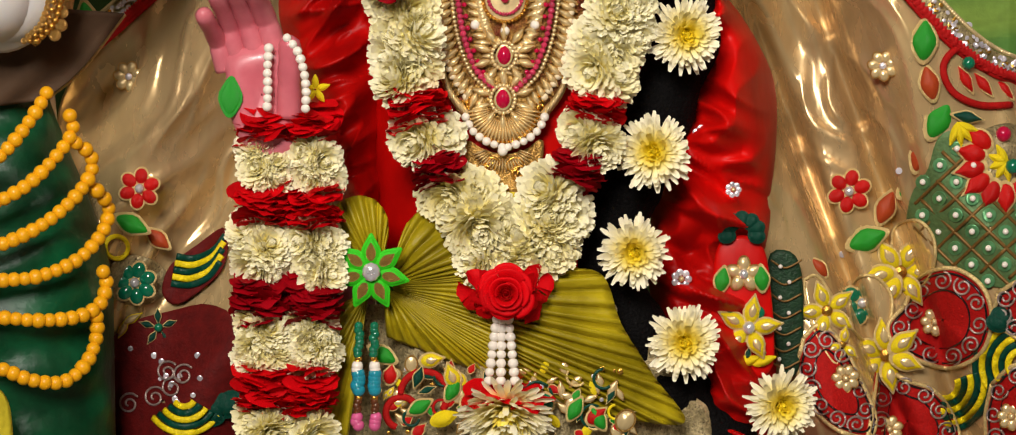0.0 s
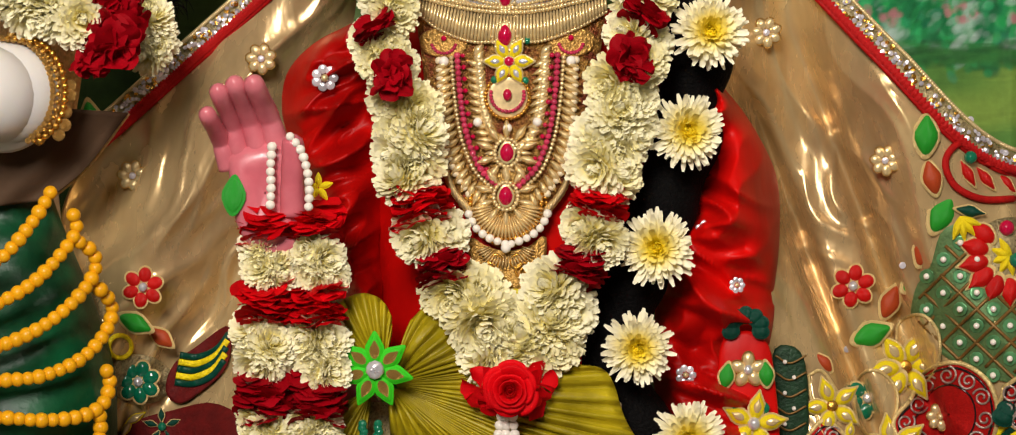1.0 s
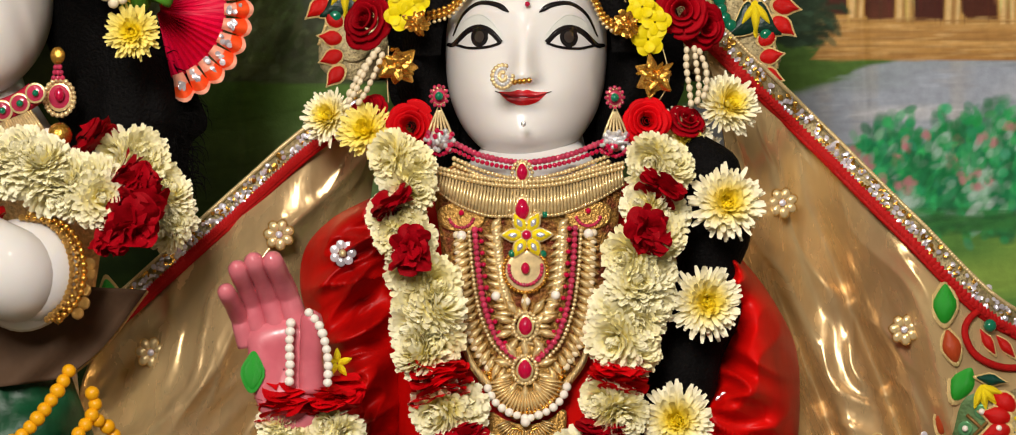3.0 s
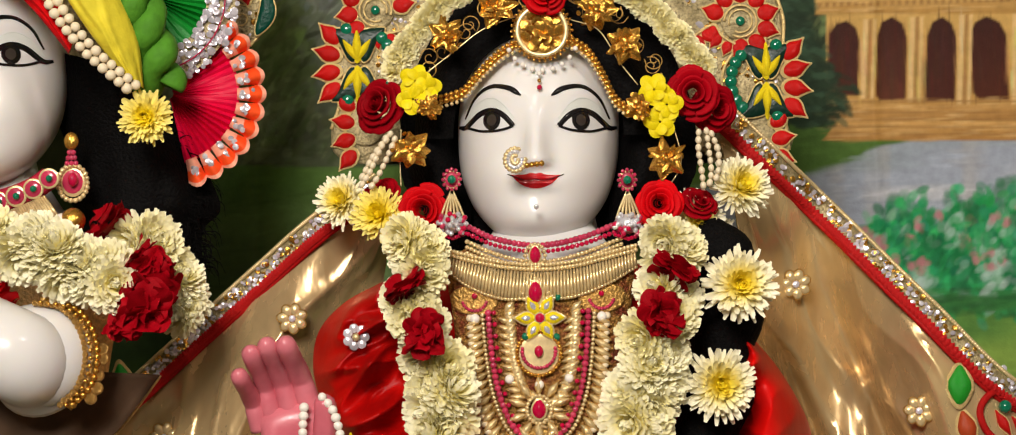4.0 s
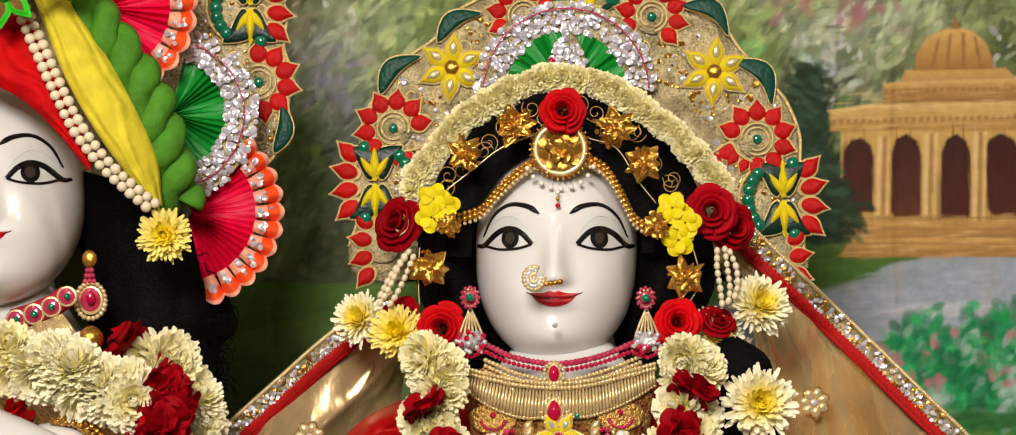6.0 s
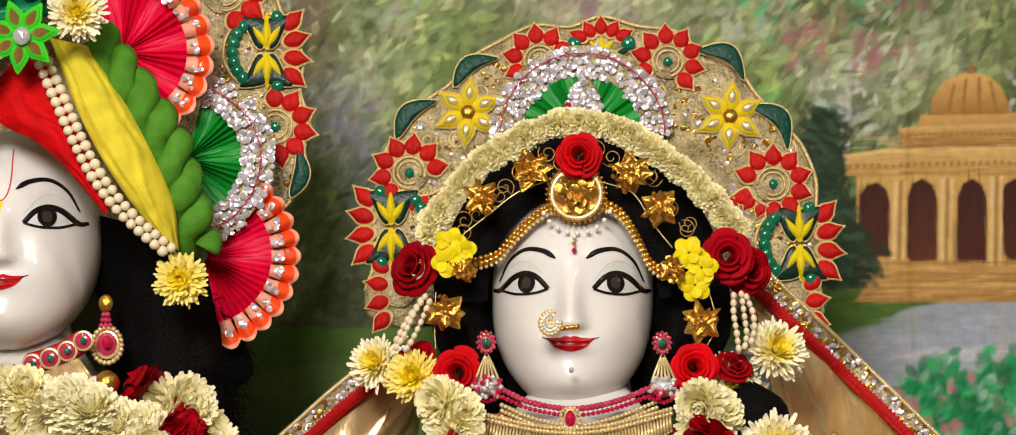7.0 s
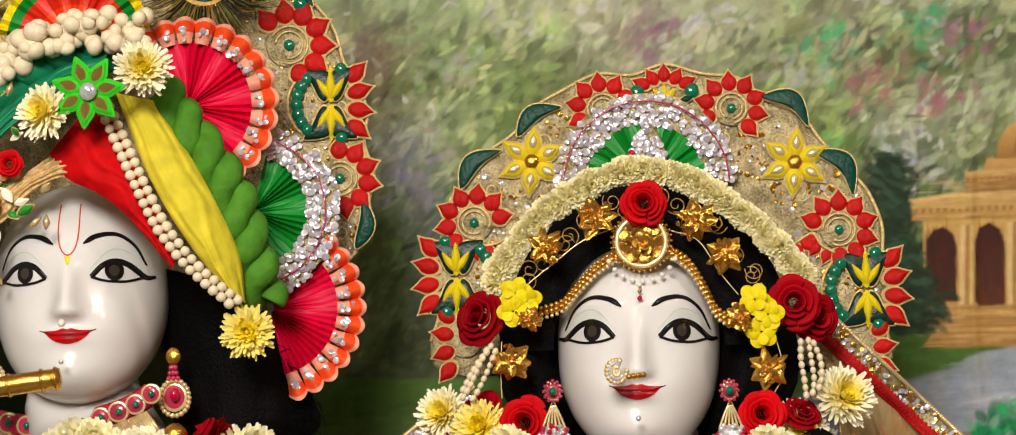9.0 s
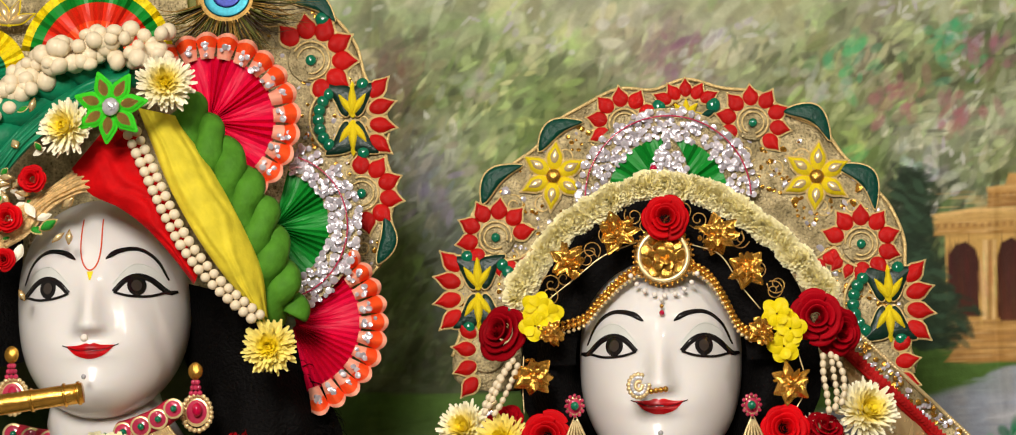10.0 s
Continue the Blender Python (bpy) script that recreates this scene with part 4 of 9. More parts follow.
finger(body, W(*(-0.1907, -0.1219), HAND_Y - 0.008), W(*(-0.1896, -0.0518), HAND_Y - 0.02), 0.0105, 3, 0.0)
finger(body, W(*(-0.1837, -0.1107), HAND_Y + 0.008), W(*(-0.1908, -0.0540), HAND_Y - 0.010), 0.0110, 0, 0.0)
body.tube([W(*(-0.2078, -0.1330), HAND_Y), W(*(-0.1950, -0.1498), HAND_Y + 0.03), W(*(-0.1903, -0.2469), HAND_Y + 0.07), W(-0.13, -0.30, 0.0)], lambda t: 0.022 - 0.002 * t, 20, 3)
tagged(body.part("statue", STONE), "polished white marble statue with painted features and a raised pink palm", "statue")

# the flute player
body = Geo()
face_k, skin_k = face_mesh(body, *HEAD_K, 4.5, 0.0765, 0.0950, -0.0485, 0.0078, 0.0350, -0.0290, True, depth=0.02, tilt=-0.8, chin=1.09)
body.tube([W(*(-0.4893, 0.1848), 0.05), W(*(-0.4893, 0.1389), 0.035), W(*(-0.4708, 0.0872), 0.03)], lambda t: 0.042 + 0.02 * t, 28)
body.tube([W(-0.44, 0.06, 0.06), W(-0.46, -0.1, 0.05), W(-0.46, -0.3, 0.06), W(-0.48, -0.6, 0.06), (-0.5, 0.07, 0.552)], lambda t: 0.05 + 0.06 * t, 24)
# upper arm and elbow held to the flute
body.tube(along([W(*(-0.4378, -0.0286), -0.07), W(*(-0.4445, -0.0200), -0.09), W(*(-0.4615, -0.0112), -0.12), W(*(-0.5068, 0.0123), -0.10)], 24), lambda t: 0.040 - 0.004 * t, 28)
body.ball(W(*(-0.4395, -0.0136), -0.09), 0.041, 28, 0, (1.15, 1, 1.08))
body.tube(along([W(*(-0.4440, -0.0107), -0.09), W(*(-0.4891, 0.0013), -0.08), W(*(-0.5341, 0.0303), -0.02)], 16), 0.036, 24)
tagged(body.part("statue", STONE), "white marble statue of a flute player in a turban", "statue")


# ---- cloths of the standing figure ----
def crinkle(u, v, a, b, seed):
    """Sharp creases that run along one way of the cloth."""
    x, z = a * u + b * v, a * v - b * u
    w = 1 - abs(wob(17 * x + 0.8 * wob(6 * u, 6 * v, seed), 2.6 * z, seed)) * 2.4
    q = 1 - abs(wob(44 * x + 1.2 * wob(14 * u, 14 * v, seed), 9 * z, seed + 3)) * 2.6
    return -0.011 * max(0.0, w) ** 1.6 - 0.0068 * max(0.0, q) ** 1.5 * (0.5 + wob(9 * u, 9 * v, seed + 5))


def veil_right(u, v, s=0, t=0):
    f = 0.07 + 0.040 * math.sin(32 * (u + 0.34 * v) + 1.6 * wob(3 * u, 2 * v, 1)) * step01(v, 0.20, -0.05) + 0.02 * wob(6 * u, 4 * v, 3)
    f += 0.055 * math.exp(-((u + 0.38 * v - 0.198) / 0.011) ** 2) * step01(v, 0.03, -0.06) + 0.03 * math.exp(-((u + 0.36 * v - 0.262) / 0.010) ** 2) * step01(v, 0.06, -0.06)
    f += crinkle(u, v, 0.92, 0.40, 4) + 0.03 * step01(u, 0.19, 0.24) * step01(u, 0.30, 0.24)
    return f


def veil_left(u, v, s=0, t=0):
    f = 0.08 + 0.026 * math.sin(36 * (u - 0.6 * v) + 1.8 * wob(3 * u, 2 * v, 5)) + 0.02 * wob(6 * u, 4 * v, 7)
    return f + crinkle(u, v, 0.85, -0.52, 9)


VEIL = thing("veil", "beige gold tissue veil with embroidered border, red piping and sequin trim", "veil", (0.0, 0.10, 0.56))
g = Geo()
g.grid(drape([(0.1583, 0.1675), (0.1669, 0.1287), (0.1740, 0.0776), (0.1781, 0.0210), (0.1819, -0.0465)] + [(0.2084, -0.2354), (0.2150, -0.3160), (0.2188, -0.4043)] + [(0.22, -0.62), (0.22, -0.76)],
             [(0.1609, 0.1811), (0.2094, 0.1323), (0.2642, 0.0768), (0.3297, 0.0095), (0.4102, -0.0690)] + [(0.56, -0.16), (0.62, -0.35), (0.66, -0.55), (0.68, -0.76)], veil_right, 170, 240))
g.part("right_fall", TISSUE, VEIL, thick=0.0015)
g = Geo()
g.grid(drape([(-0.1309, 0.1111), (-0.1326, 0.0782), (-0.1380, 0.0274), (-0.1335, -0.0403)] + [(-0.1070, -0.1328), (-0.1105, -0.2469), (-0.1287, -0.4043)] + [(-0.12, -0.62), (-0.12, -0.76)],
             [(-0.1363, 0.1266), (-0.1879, 0.0936), (-0.2339, 0.0548), (-0.2855, 0.0101), (-0.3369, -0.0351)] + [(-0.3927, -0.1158), (-0.3897, -0.2469), (-0.4159, -0.4043)] + [(-0.40, -0.62), (-0.40, -0.76)], veil_left, 170, 240))
g.part("left_fall", TISSUE, VEIL, thick=0.0015)

# red satin blouse: chest, raised arm's sleeve, lowered arm's sleeve
BLOUSE = thing("blouse", "glossy red satin blouse with full puffed sleeves and silver brooches", "blouse", W(0, -0.35, 0))


def puff(y0, swell, fold, slant, seed):
    """A full sleeve: round across, with soft slanting folds."""
    def depth(u, v, s, t):
        y = y0 - swell * math.sin(math.pi * s) ** 0.7
        r = 1 - 2.4 * abs(wob(8 * (u + slant * v), 19 * (v - slant * u), seed))
        q = 1 - 2.4 * abs(wob(17 * (u + slant * v), 40 * (v - slant * u), seed + 4))
        y -= fold * (max(0.0, r) - 0.4 + 0.4 * max(0.0, q)) * math.sin(math.pi * s) ** 0.5
        return y - 0.012 * wob(12 * u, 10 * v, seed + 1) * math.sin(math.pi * s)
    return depth


g = Geo()
g.grid(drape([(-0.1400, 0.0443), (-0.1714, 0.0278), (-0.1944, 0.0026), (-0.1995, -0.0312), (-0.1898, -0.0653), (-0.1733, -0.0996), (-0.1671, -0.1336)] + [(-0.1499, -0.1782), (-0.1472, -0.2011)], [(-0.1145, 0.0524), (-0.1094, 0.0127), (-0.1091, -0.0439), (-0.1100, -0.1005), (-0.1131, -0.1570)] + [(-0.1092, -0.2125), (-0.1191, -0.2584)],
             puff(0.03, 0.055, 0.046, 0.7, 3), 90, 150))
g.part("raised_sleeve", SATIN, BLOUSE)
g = Geo()
g.grid(drape([(0.1742, -0.0085), (0.1582, -0.0591), (0.1444, -0.1155), (0.1281, -0.1831)] + [(0.1257, -0.2068), (0.1231, -0.2584), (0.1349, -0.3160), (0.1670, -0.3856)] + [(0.21, -0.46)],
             [(0.1832, -0.0086), (0.2093, -0.0429), (0.2312, -0.0884), (0.2345, -0.1394), (0.2297, -0.1959)] + [(0.2308, -0.2068), (0.2258, -0.2584), (0.2350, -0.3160), (0.2387, -0.3856)] + [(0.24, -0.46)],
             puff(0.05, 0.065, 0.055, -0.5, 8), 90, 180))
g.part("lowered_sleeve", SATIN, BLOUSE)
g = Geo()
g.grid(drape([(-0.0809, 0.0545), (-0.1097, 0.0269), (-0.1274, -0.0179)] + [(-0.1217, -0.0550), (-0.1176, -0.1570)] + [(-0.1160, -0.2068), (-0.1106, -0.2584)], [(0.0944, 0.0566), (0.1161, 0.0223), (0.1375, -0.0232)] + [(0.1441, -0.0589), (0.1143, -0.1603)] + [(0.1001, -0.2068), (0.1003, -0.2584)],
             lambda u, v, s, t: 0.02 - 0.085 * math.sin(math.pi * s) ** 0.6, 40, 60))
g.part("bodice", SATIN, BLOUSE)

# dark hair round the face and the plait down the side
HAIR_R = thing("wig", "long black hair wig with a thick plait falling over the shoulder", "wig", W(0, 0.1, 0.05))
g = Geo()
rows = []
for i in range(40):
    a = math.pi * (i / 39)
    row = []
    for j in range(16):
        r = 0.92 + 0.42 * j / 15
        x, z = 0.0765 * r * math.cos(a), 0.098 * r * math.sin(a)
        row.append(W(HEAD_R[0] + x * 1.06, HEAD_R[1] + z - 0.002, -0.012 - 0.014 * math.sin(math.pi * j / 15) + 0.02 * (j / 15)))
    rows.append(row)
for s in (1, -1):
    side = [(0.072 * s, 0.0), (0.068 * s, -0.03), (0.060 * s, -0.065), (0.066 * s, -0.10)]
    g.grid(drape([(HEAD_R[0] + x, HEAD_R[1] + z) for x, z in side], [(HEAD_R[0] + x * 1.62 + 0.004 * s, HEAD_R[1] + z) for x, z in side],
                 lambda u, v, q, t: 0.03 - 0.03 * math.sin(math.pi * q), 14, 24))
g.grid(rows)
back = [(HEAD_R[0] + 0.008 + 0.131 * math.cos(a), HEAD_R[1] - 0.02 + (0.166 if math.sin(a) > 0 else 0.085) * math.sin(a)) for a in (2 * math.pi * k / 24 for k in range(24))]
pts = along([Vector((u, v, 0)) for u, v in back], 48, True)
mid = Vector((HEAD_R[0], HEAD_R[1] - 0.02, 0))
g.grid([[W(*(mid + (p - mid) * q).to_2d(), 0.052 - 0.02 * (1 - q * q)) for p in pts] for q in (1.0, 0.9, 0.7, 0.5, 0.05)], 0, True)
g.part("hair_cap", HAIR, HAIR_R)
g = Geo()
g.tube(curve([(0.1480, 0.0936), (0.1585, 0.0567), (0.1615, 0.0171), (0.1570, -0.0139), (0.1484, -0.0703), (0.1261, -0.1265), (0.1027, -0.1828)] + [(0.0945, -0.2297), (0.0935, -0.2699), (0.1150, -0.3218), (0.1525, -0.3682), (0.1932, -0.4206)] + [(0.2, -0.5)], 90, -0.03),
       lambda t: (0.030 + 0.003 * math.sin(60 * t)) * step01(t, -0.03, 0.06), 20, flat=0.8)
g.part("plait", HAIR, HAIR_R)

# olive sash with a pleated fan, skirt below
SKIRT = thing("skirt", "embroidered gold tissue skirt with red, green and yellow flower work", "skirt", (0, 0.0, 0.56))
g = Geo()
g.grid(drape([(-0.1621, -0.2871), (-0.1798, -0.3391), (-0.2091, -0.4043)] + [(-0.25, -0.6), (-0.28, -0.765)], [(0.1233, -0.2871), (0.1809, -0.3391), (0.2275, -0.4043)] + [(0.27, -0.6), (0.30, -0.765)],
             lambda u, v, s, t: 0.0 - 0.09 * math.sin(math.pi * s) ** 0.6 + 0.008 * math.sin(40 * s + 2 * wob(3 * s, 2 * t)), 60, 50))
g.part("panel", TISSUE_FINE, SKIRT)

# garland of the standing figure
GY = -0.105
GARLAND = thing("garland", "cream chrysanthemum and crimson rose petal garland, heart-shaped at the waist", "garland", W(0, -0.25, GY))
for kind, a, b, w in (
    ("cream", (-0.1087, 0.0862), (-0.1093, 0.0495), 0.058), ("cream", (-0.1136, 0.0343), (-0.1084, 0.0002), 0.052),
    ("cream", (-0.0928, -0.0130), (-0.0850, -0.0963), 0.066), ("red", (-0.0805, -0.0964), (-0.0764, -0.1304), 0.055), ("cream", (-0.0719, -0.1321), (-0.0677, -0.1492), 0.064),
    ("deep", (-0.0643, -0.1521), (-0.0579, -0.1805), 0.048),
    ("cream", (0.1153, 0.0816), (0.1147, 0.0550), 0.058), ("cream", (0.1127, 0.0405), (0.1179, 0.0065), 0.058),
    ("cream", (0.0996, -0.0045), (0.0824, -0.0976), 0.066), ("red", (0.0791, -0.0975), (0.0741, -0.1286), 0.052), ("cream", (0.0741, -0.1303), (0.0693, -0.1483), 0.060),
    ("deep", (0.0664, -0.1483), (0.0586, -0.1821), 0.050),
    ("cream", (-0.0443, -0.1839), (-0.0034, -0.2555), 0.074), ("cream", (0.0500, -0.1896), (0.0046, -0.2555), 0.070),
):
    strand(GARLAND, kind, a, b, GY, w)

# double garland over the raised forearm
CUFF = thing("garland", "double strand of cream chrysanthemums and red petals at the wrist", "garland", W(*(-0.1976, -0.4043), -0.13))
for u, v, turn in ((-0.1019, 0.0000, -20), (0.1050, 0.0114, 20)):
    rose_clump(GARLAND, u, v, GY - 0.022, 0.0195, turn)
for a, b in (((-0.1215, 0.0455), (-0.1150, 0.0350)), ((0.1215, 0.0575), (0.1150, 0.0470))):
    strand(GARLAND, "deep", a, b, GY - 0.018, 0.042)
for shift, xs in ((0, (412, 405, 402, 398, 400, 402, 404, 405)), (3, (482, 484, 486, 484, 482, 480, 474, 470))):
    for (kind, y0, y1, w), x in zip((("red", 162, 222, 0.056), ("cream", 224, 284, 0.050), ("red", 284, 350, 0.052), ("cream", 352, 432, 0.056),
                                     ("deep", 430, 500, 0.052), ("cream", 492, 570, 0.053), ("red", 566, 644, 0.052), ("cream", 642, 720, 0.054)), xs):
        k = 2 / 3536 * 1.0
        a, b = ((x - 784) * k, -0.2102 - (y0 - 336 + shift) * k), ((x - 784) * k, -0.2102 - (y1 - 336 + shift) * k)
        strand(CUFF, kind, a, b, -0.135, w)

for (u, v), r, tl in (((0.1729, 0.0358), 0.033, (0.1, 0.1)), ((0.1532, -0.0500), 0.033, (0.15, 0)), ((0.1280, -0.1526), 0.034, (-0.1, 0.1)),
                      ((0.1105, -0.2400), 0.032, (0, 0)), ((0.1556, -0.3200), 0.0335, (0, 0.1)), ((0.2409, -0.3751), 0.032, (0.1, 0))):
    bloom(u, v, -0.085, r, "fresh cream chrysanthemum with a yellow heart, pinned on the plait", tilt=tl)

# ---- the flute player's clothes ----
DHOTI = thing("dhoti", "dark green velvet garment wrapped round the flute player's hips", "garment", (-0.45, 0.0, 0.56))
g = Geo()
rows = []
for i in range(160):
    t = i / 159
    v = -0.075 - 0.695 * t
    w = 0.055 + 0.062 * step01(t, -0.05, 0.30) + 0.02 * step01(t, 0.5, 1.0)
    row = []
    for j in range(40):
        a = 2 * math.pi * j / 40
        u = -0.47 + w * 1.05 * math.sin(a)
        row.append(W(u, v, 0.03 - w * 0.9 * math.cos(a) + 0.0035 * math.sin(85 * t + 5 * math.sin(a) + 3 * wob(2 * a, 9 * t)) + 0.006 * wob(3 * a, 12 * t)))
    rows.append(row)
g.grid(rows, 0, True)
g.part("wrap", VELVET, DHOTI)

HAIR_K = thing("wig", "loose black hair wig of the flute player falling on the shoulder", "wig", W(-0.4, 0.1, 0.06))
g = Geo()
g.grid(drape([(-0.4367, 0.2583), (-0.4252, 0.2058), (-0.4109, 0.1594), (-0.4169, 0.1253)] + [(-0.4082, 0.1167), (-0.3969, 0.0823)], [(-0.3409, 0.2319), (-0.3069, 0.1791), (-0.2845, 0.1328), (-0.2791, 0.1099)] + [(-0.2945, 0.0915), (-0.2949, 0.0463)],
             lambda u, v, s, t: 0.05 - 0.05 * math.sin(math.pi * s) + 0.006 * wob(60 * u, 20 * v), 40, 60))
g.part("lock", HAIR, HAIR_K)
rnd = random.Random(31)
edge = along([Vector((u, v, 0)) for u, v in [(-0.3125, 0.1878), (-0.2888, 0.1500), (-0.2801, 0.1213)] + [(-0.2898, 0.1084), (-0.2832, 0.0799), (-0.2920, 0.0490), (-0.3120, 0.0410)]], 60)
g = Geo()
for k in range(420):
    p = edge[rnd.randrange(60)]
    a, l = rnd.uniform(-2.0, 0.5), rnd.uniform(0.008, 0.024)
    u, v = p.x - 0.012 + rnd.uniform(-0.012, 0.004), p.y + rnd.uniform(-0.006, 0.006)
    g.tube(curve([(u, v), (u + 0.6 * l * math.cos(a), v + 0.6 * l * math.sin(a)), (u + l * math.cos(a - 0.6), v + l * math.sin(a - 0.6))], 6, 0.045 - rnd.uniform(0, 0.02)), lambda t: 0.0005 * (1.2 - t), 4)
tagged(g.part("hair_fringe", HAIR, HAIR_K), kind="stuff")
g = Geo()
g.grid(drape([(-0.6581, 0.3246), (-0.6689, 0.2486), (-0.6737, 0.1674)], [(-0.5631, 0.3212), (-0.5639, 0.2568), (-0.5623, 0.1871)], lambda u, v, s, t: 0.04 - 0.03 * math.sin(math.pi * s), 20, 30))
g.part("lock", HAIR, HAIR_K)


# ---- pieces for embroidery and jewellery: unit shapes shared by all repeats ----
PX = 1 / 1768.0


def unit_drop(name, top, rim, ratio=0.5, point=1.0, tail=0.0, dome=0.10, inset=None, inner=0.45):
    """A petal of length 1 along +x with a corded rim, facing -y; point: how sharp its tip is, tail: how sharp its foot."""
    n, out = 18, []
    for i in range(n):
        a = 2 * math.pi * i / n
        x, z = 0.5 - 0.5 * math.cos(a), 0.5 * ratio * math.sin(a)
        z *= (1 - point * 0.75 * step01(x, 0.45, 1.0)) * (1 - tail * 0.75 * step01(x, 0.55, 0.0))
        out.append(Vector((x, 0, z)))
    g = Geo()
    mid = Vector((0.5, 0, 0))
    g.plate([mid + (p - mid) * 1.24 for p in out], 0.05, 1)
    g.plate([p + Vector((0, -0.045, 0)) for p in out], 0.09, 0, dome)
    if inset:
        g.plate([mid + (p - mid) * inner + Vector((0, -0.135 - dome * 0.6, 0)) for p in out], 0.03, 2, 0.02)
    return g.mesh(name, [top, rim] + ([inset] if inset else []))


def unit_ball(name, mat, n=12, squash=(1, 1, 1)):
    return Geo().ball((0, 0, 0), 1, n, 0, squash).mesh(name, [mat])


def unit_disc(name, mat, rim=None):
    g = Geo()
    ring = [Vector((math.cos(a), 0, math.sin(a))) for a in (2 * math.pi * k / 16 for k in range(16))]
    if rim:
        g.plate([p * 1.22 for p in ring], 0.18, 1)
    g.plate([p + Vector((0, -0.12 if rim else 0, 0)) for p in ring], 0.25, 0, 0.12)
    return g.mesh(name, [mat, rim or mat])


D_RED, D_RUST = unit_drop("petal", REDTHREAD, GOLDTHREAD, 0.62), unit_drop("leaf", RUST, GOLDTHREAD, 0.5, 0.62, 0.4)
D_GREEN, D_BOTTLE = unit_drop("leaf", LEAFGREEN, GOLDTHREAD, 0.52, 0.62, 0.35), unit_drop("leaf", BOTTLE, GOLDTHREAD, 0.42, tail=0.7)
D_YELLOW = unit_drop("petal", GOLD_PALE, YELLOWTHREAD, 0.36, 0.9, 0.5)
D_YELLOWRIM = unit_drop("petal", YELLOWTHREAD, GOLDTHREAD, 0.56, 0.9, inset=GOLD_PALE, inner=0.52)
D_THREAD = unit_drop("petal", YELLOWTHREAD, YELLOWTHREAD, 0.5, 0.6)
D_SILK = unit_drop("petal", SILK_YELLOW, SILK_YELLOW, 0.95, 0.0, 0.6, 0.02)
D_TEAL = unit_drop("petal", BOTTLE, BOTTLE, 0.8, 0.0)
D_GOLD = unit_drop("petal", GOLD, GOLD, 0.56, 0.7, 0.3, 0.16)
D_LEAFGOLD = unit_drop("drop", GOLD_PALE, GOLD_DARK, 0.46, 0.8, 0.6, 0.2)
D_EMERALD, D_GARNET = unit_drop("stone", EMERALD, GOLDTHREAD, 0.75, 0.0), unit_drop("stone", REDTHREAD, GOLDTHREAD, 0.75, 0.0)
D_FELT = unit_drop("petal", GREENFELT, GREENFELT, 0.56, 0.7, dome=0.0, inset=GOLD_DARK, inner=0.62)
D_RED_LEAF = unit_drop("leaf", REDTHREAD, GOLDTHREAD, 0.34, 0.9, 0.7)
B_PEARL, B_IVORY, B_AMBER = unit_ball("pearl", PEARL, 12), unit_ball("bead", IVORY, 10), unit_ball("bead", AMBER, 14)
B_GOLD, B_RUBY, B_EMERALD, B_PINK = unit_ball("bead", GOLD, 10), unit_ball("stone", RUBY, 12), unit_ball("stone", EMERALD, 10), unit_ball("stone", PINKSTONE, 8)
B_SILVER, B_PALE = unit_ball("bead", CRYSTAL, 8), unit_ball("bead", GOLD_PALE, 10)
S_SILVER, S_GOLD = unit_disc("sequin", SILVER), unit_disc("sequin", GOLD)
S_PINKRING, S_RUBY = unit_disc("roundel", PINKSTONE, GOLD_PALE), unit_disc("stone", RUBY, GOLD_PALE)


def piece(name, me, parent, u, v, y, ang=0.0, size=0.01, wide=1.0, deep=1.0, lean=0.0, turn=0.0):
    """One shared piece on a surface: ang in degrees from the right, size in metres."""
    yy = y(u, v) if callable(y) else y
    k = (2 + yy) / 2 * size
    m = Matrix.Translation(W(u, v, yy)) @ Euler((radians(lean), 0, radians(turn))).to_matrix().to_4x4() @ Euler((0, -radians(ang), 0)).to_matrix().to_4x4() @ Matrix.Diagonal((k, k * deep, k * wide, 1))
    return shared(name, me, m, parent)


def rowof(name, me, parent, chart, y, gap, size, ang=None, wide=1.0, jitter=0.0, closed=False, deep=1.0):
    """Pieces in a row along a curve of the elevation; ang: degrees against the curve's way, or None for round pieces."""
    rough = along([Vector((u, v, 0)) for u, v in chart], 60, closed)
    ln = sum((b - a).length for a, b in zip(rough, rough[1:]))
    n = max(2, round(ln / gap) + 1)
    pts = along([Vector((u, v, 0)) for u, v in chart], n, closed)
    for i, p in enumerate(pts):
        d = pts[min(i + 1, n - 1)] - pts[max(i - 1, 0)]
        a = (math.degrees(math.atan2(d.y, d.x)) + ang) if ang is not None else RND.uniform(0, 360)
        piece(name, me, parent, p.x, p.y, y, a + RND.uniform(-1, 1) * jitter, size * RND.uniform(0.93, 1.07), wide, deep)


def cord(parent, chart, y, r, mat, n=40, closed=False, name="cord", flat=0.7):
    g = Geo()
    g.tube(curve(chart, n, y, closed), r, 8, 0, flat, closed)
    return g.part(name, mat, parent)


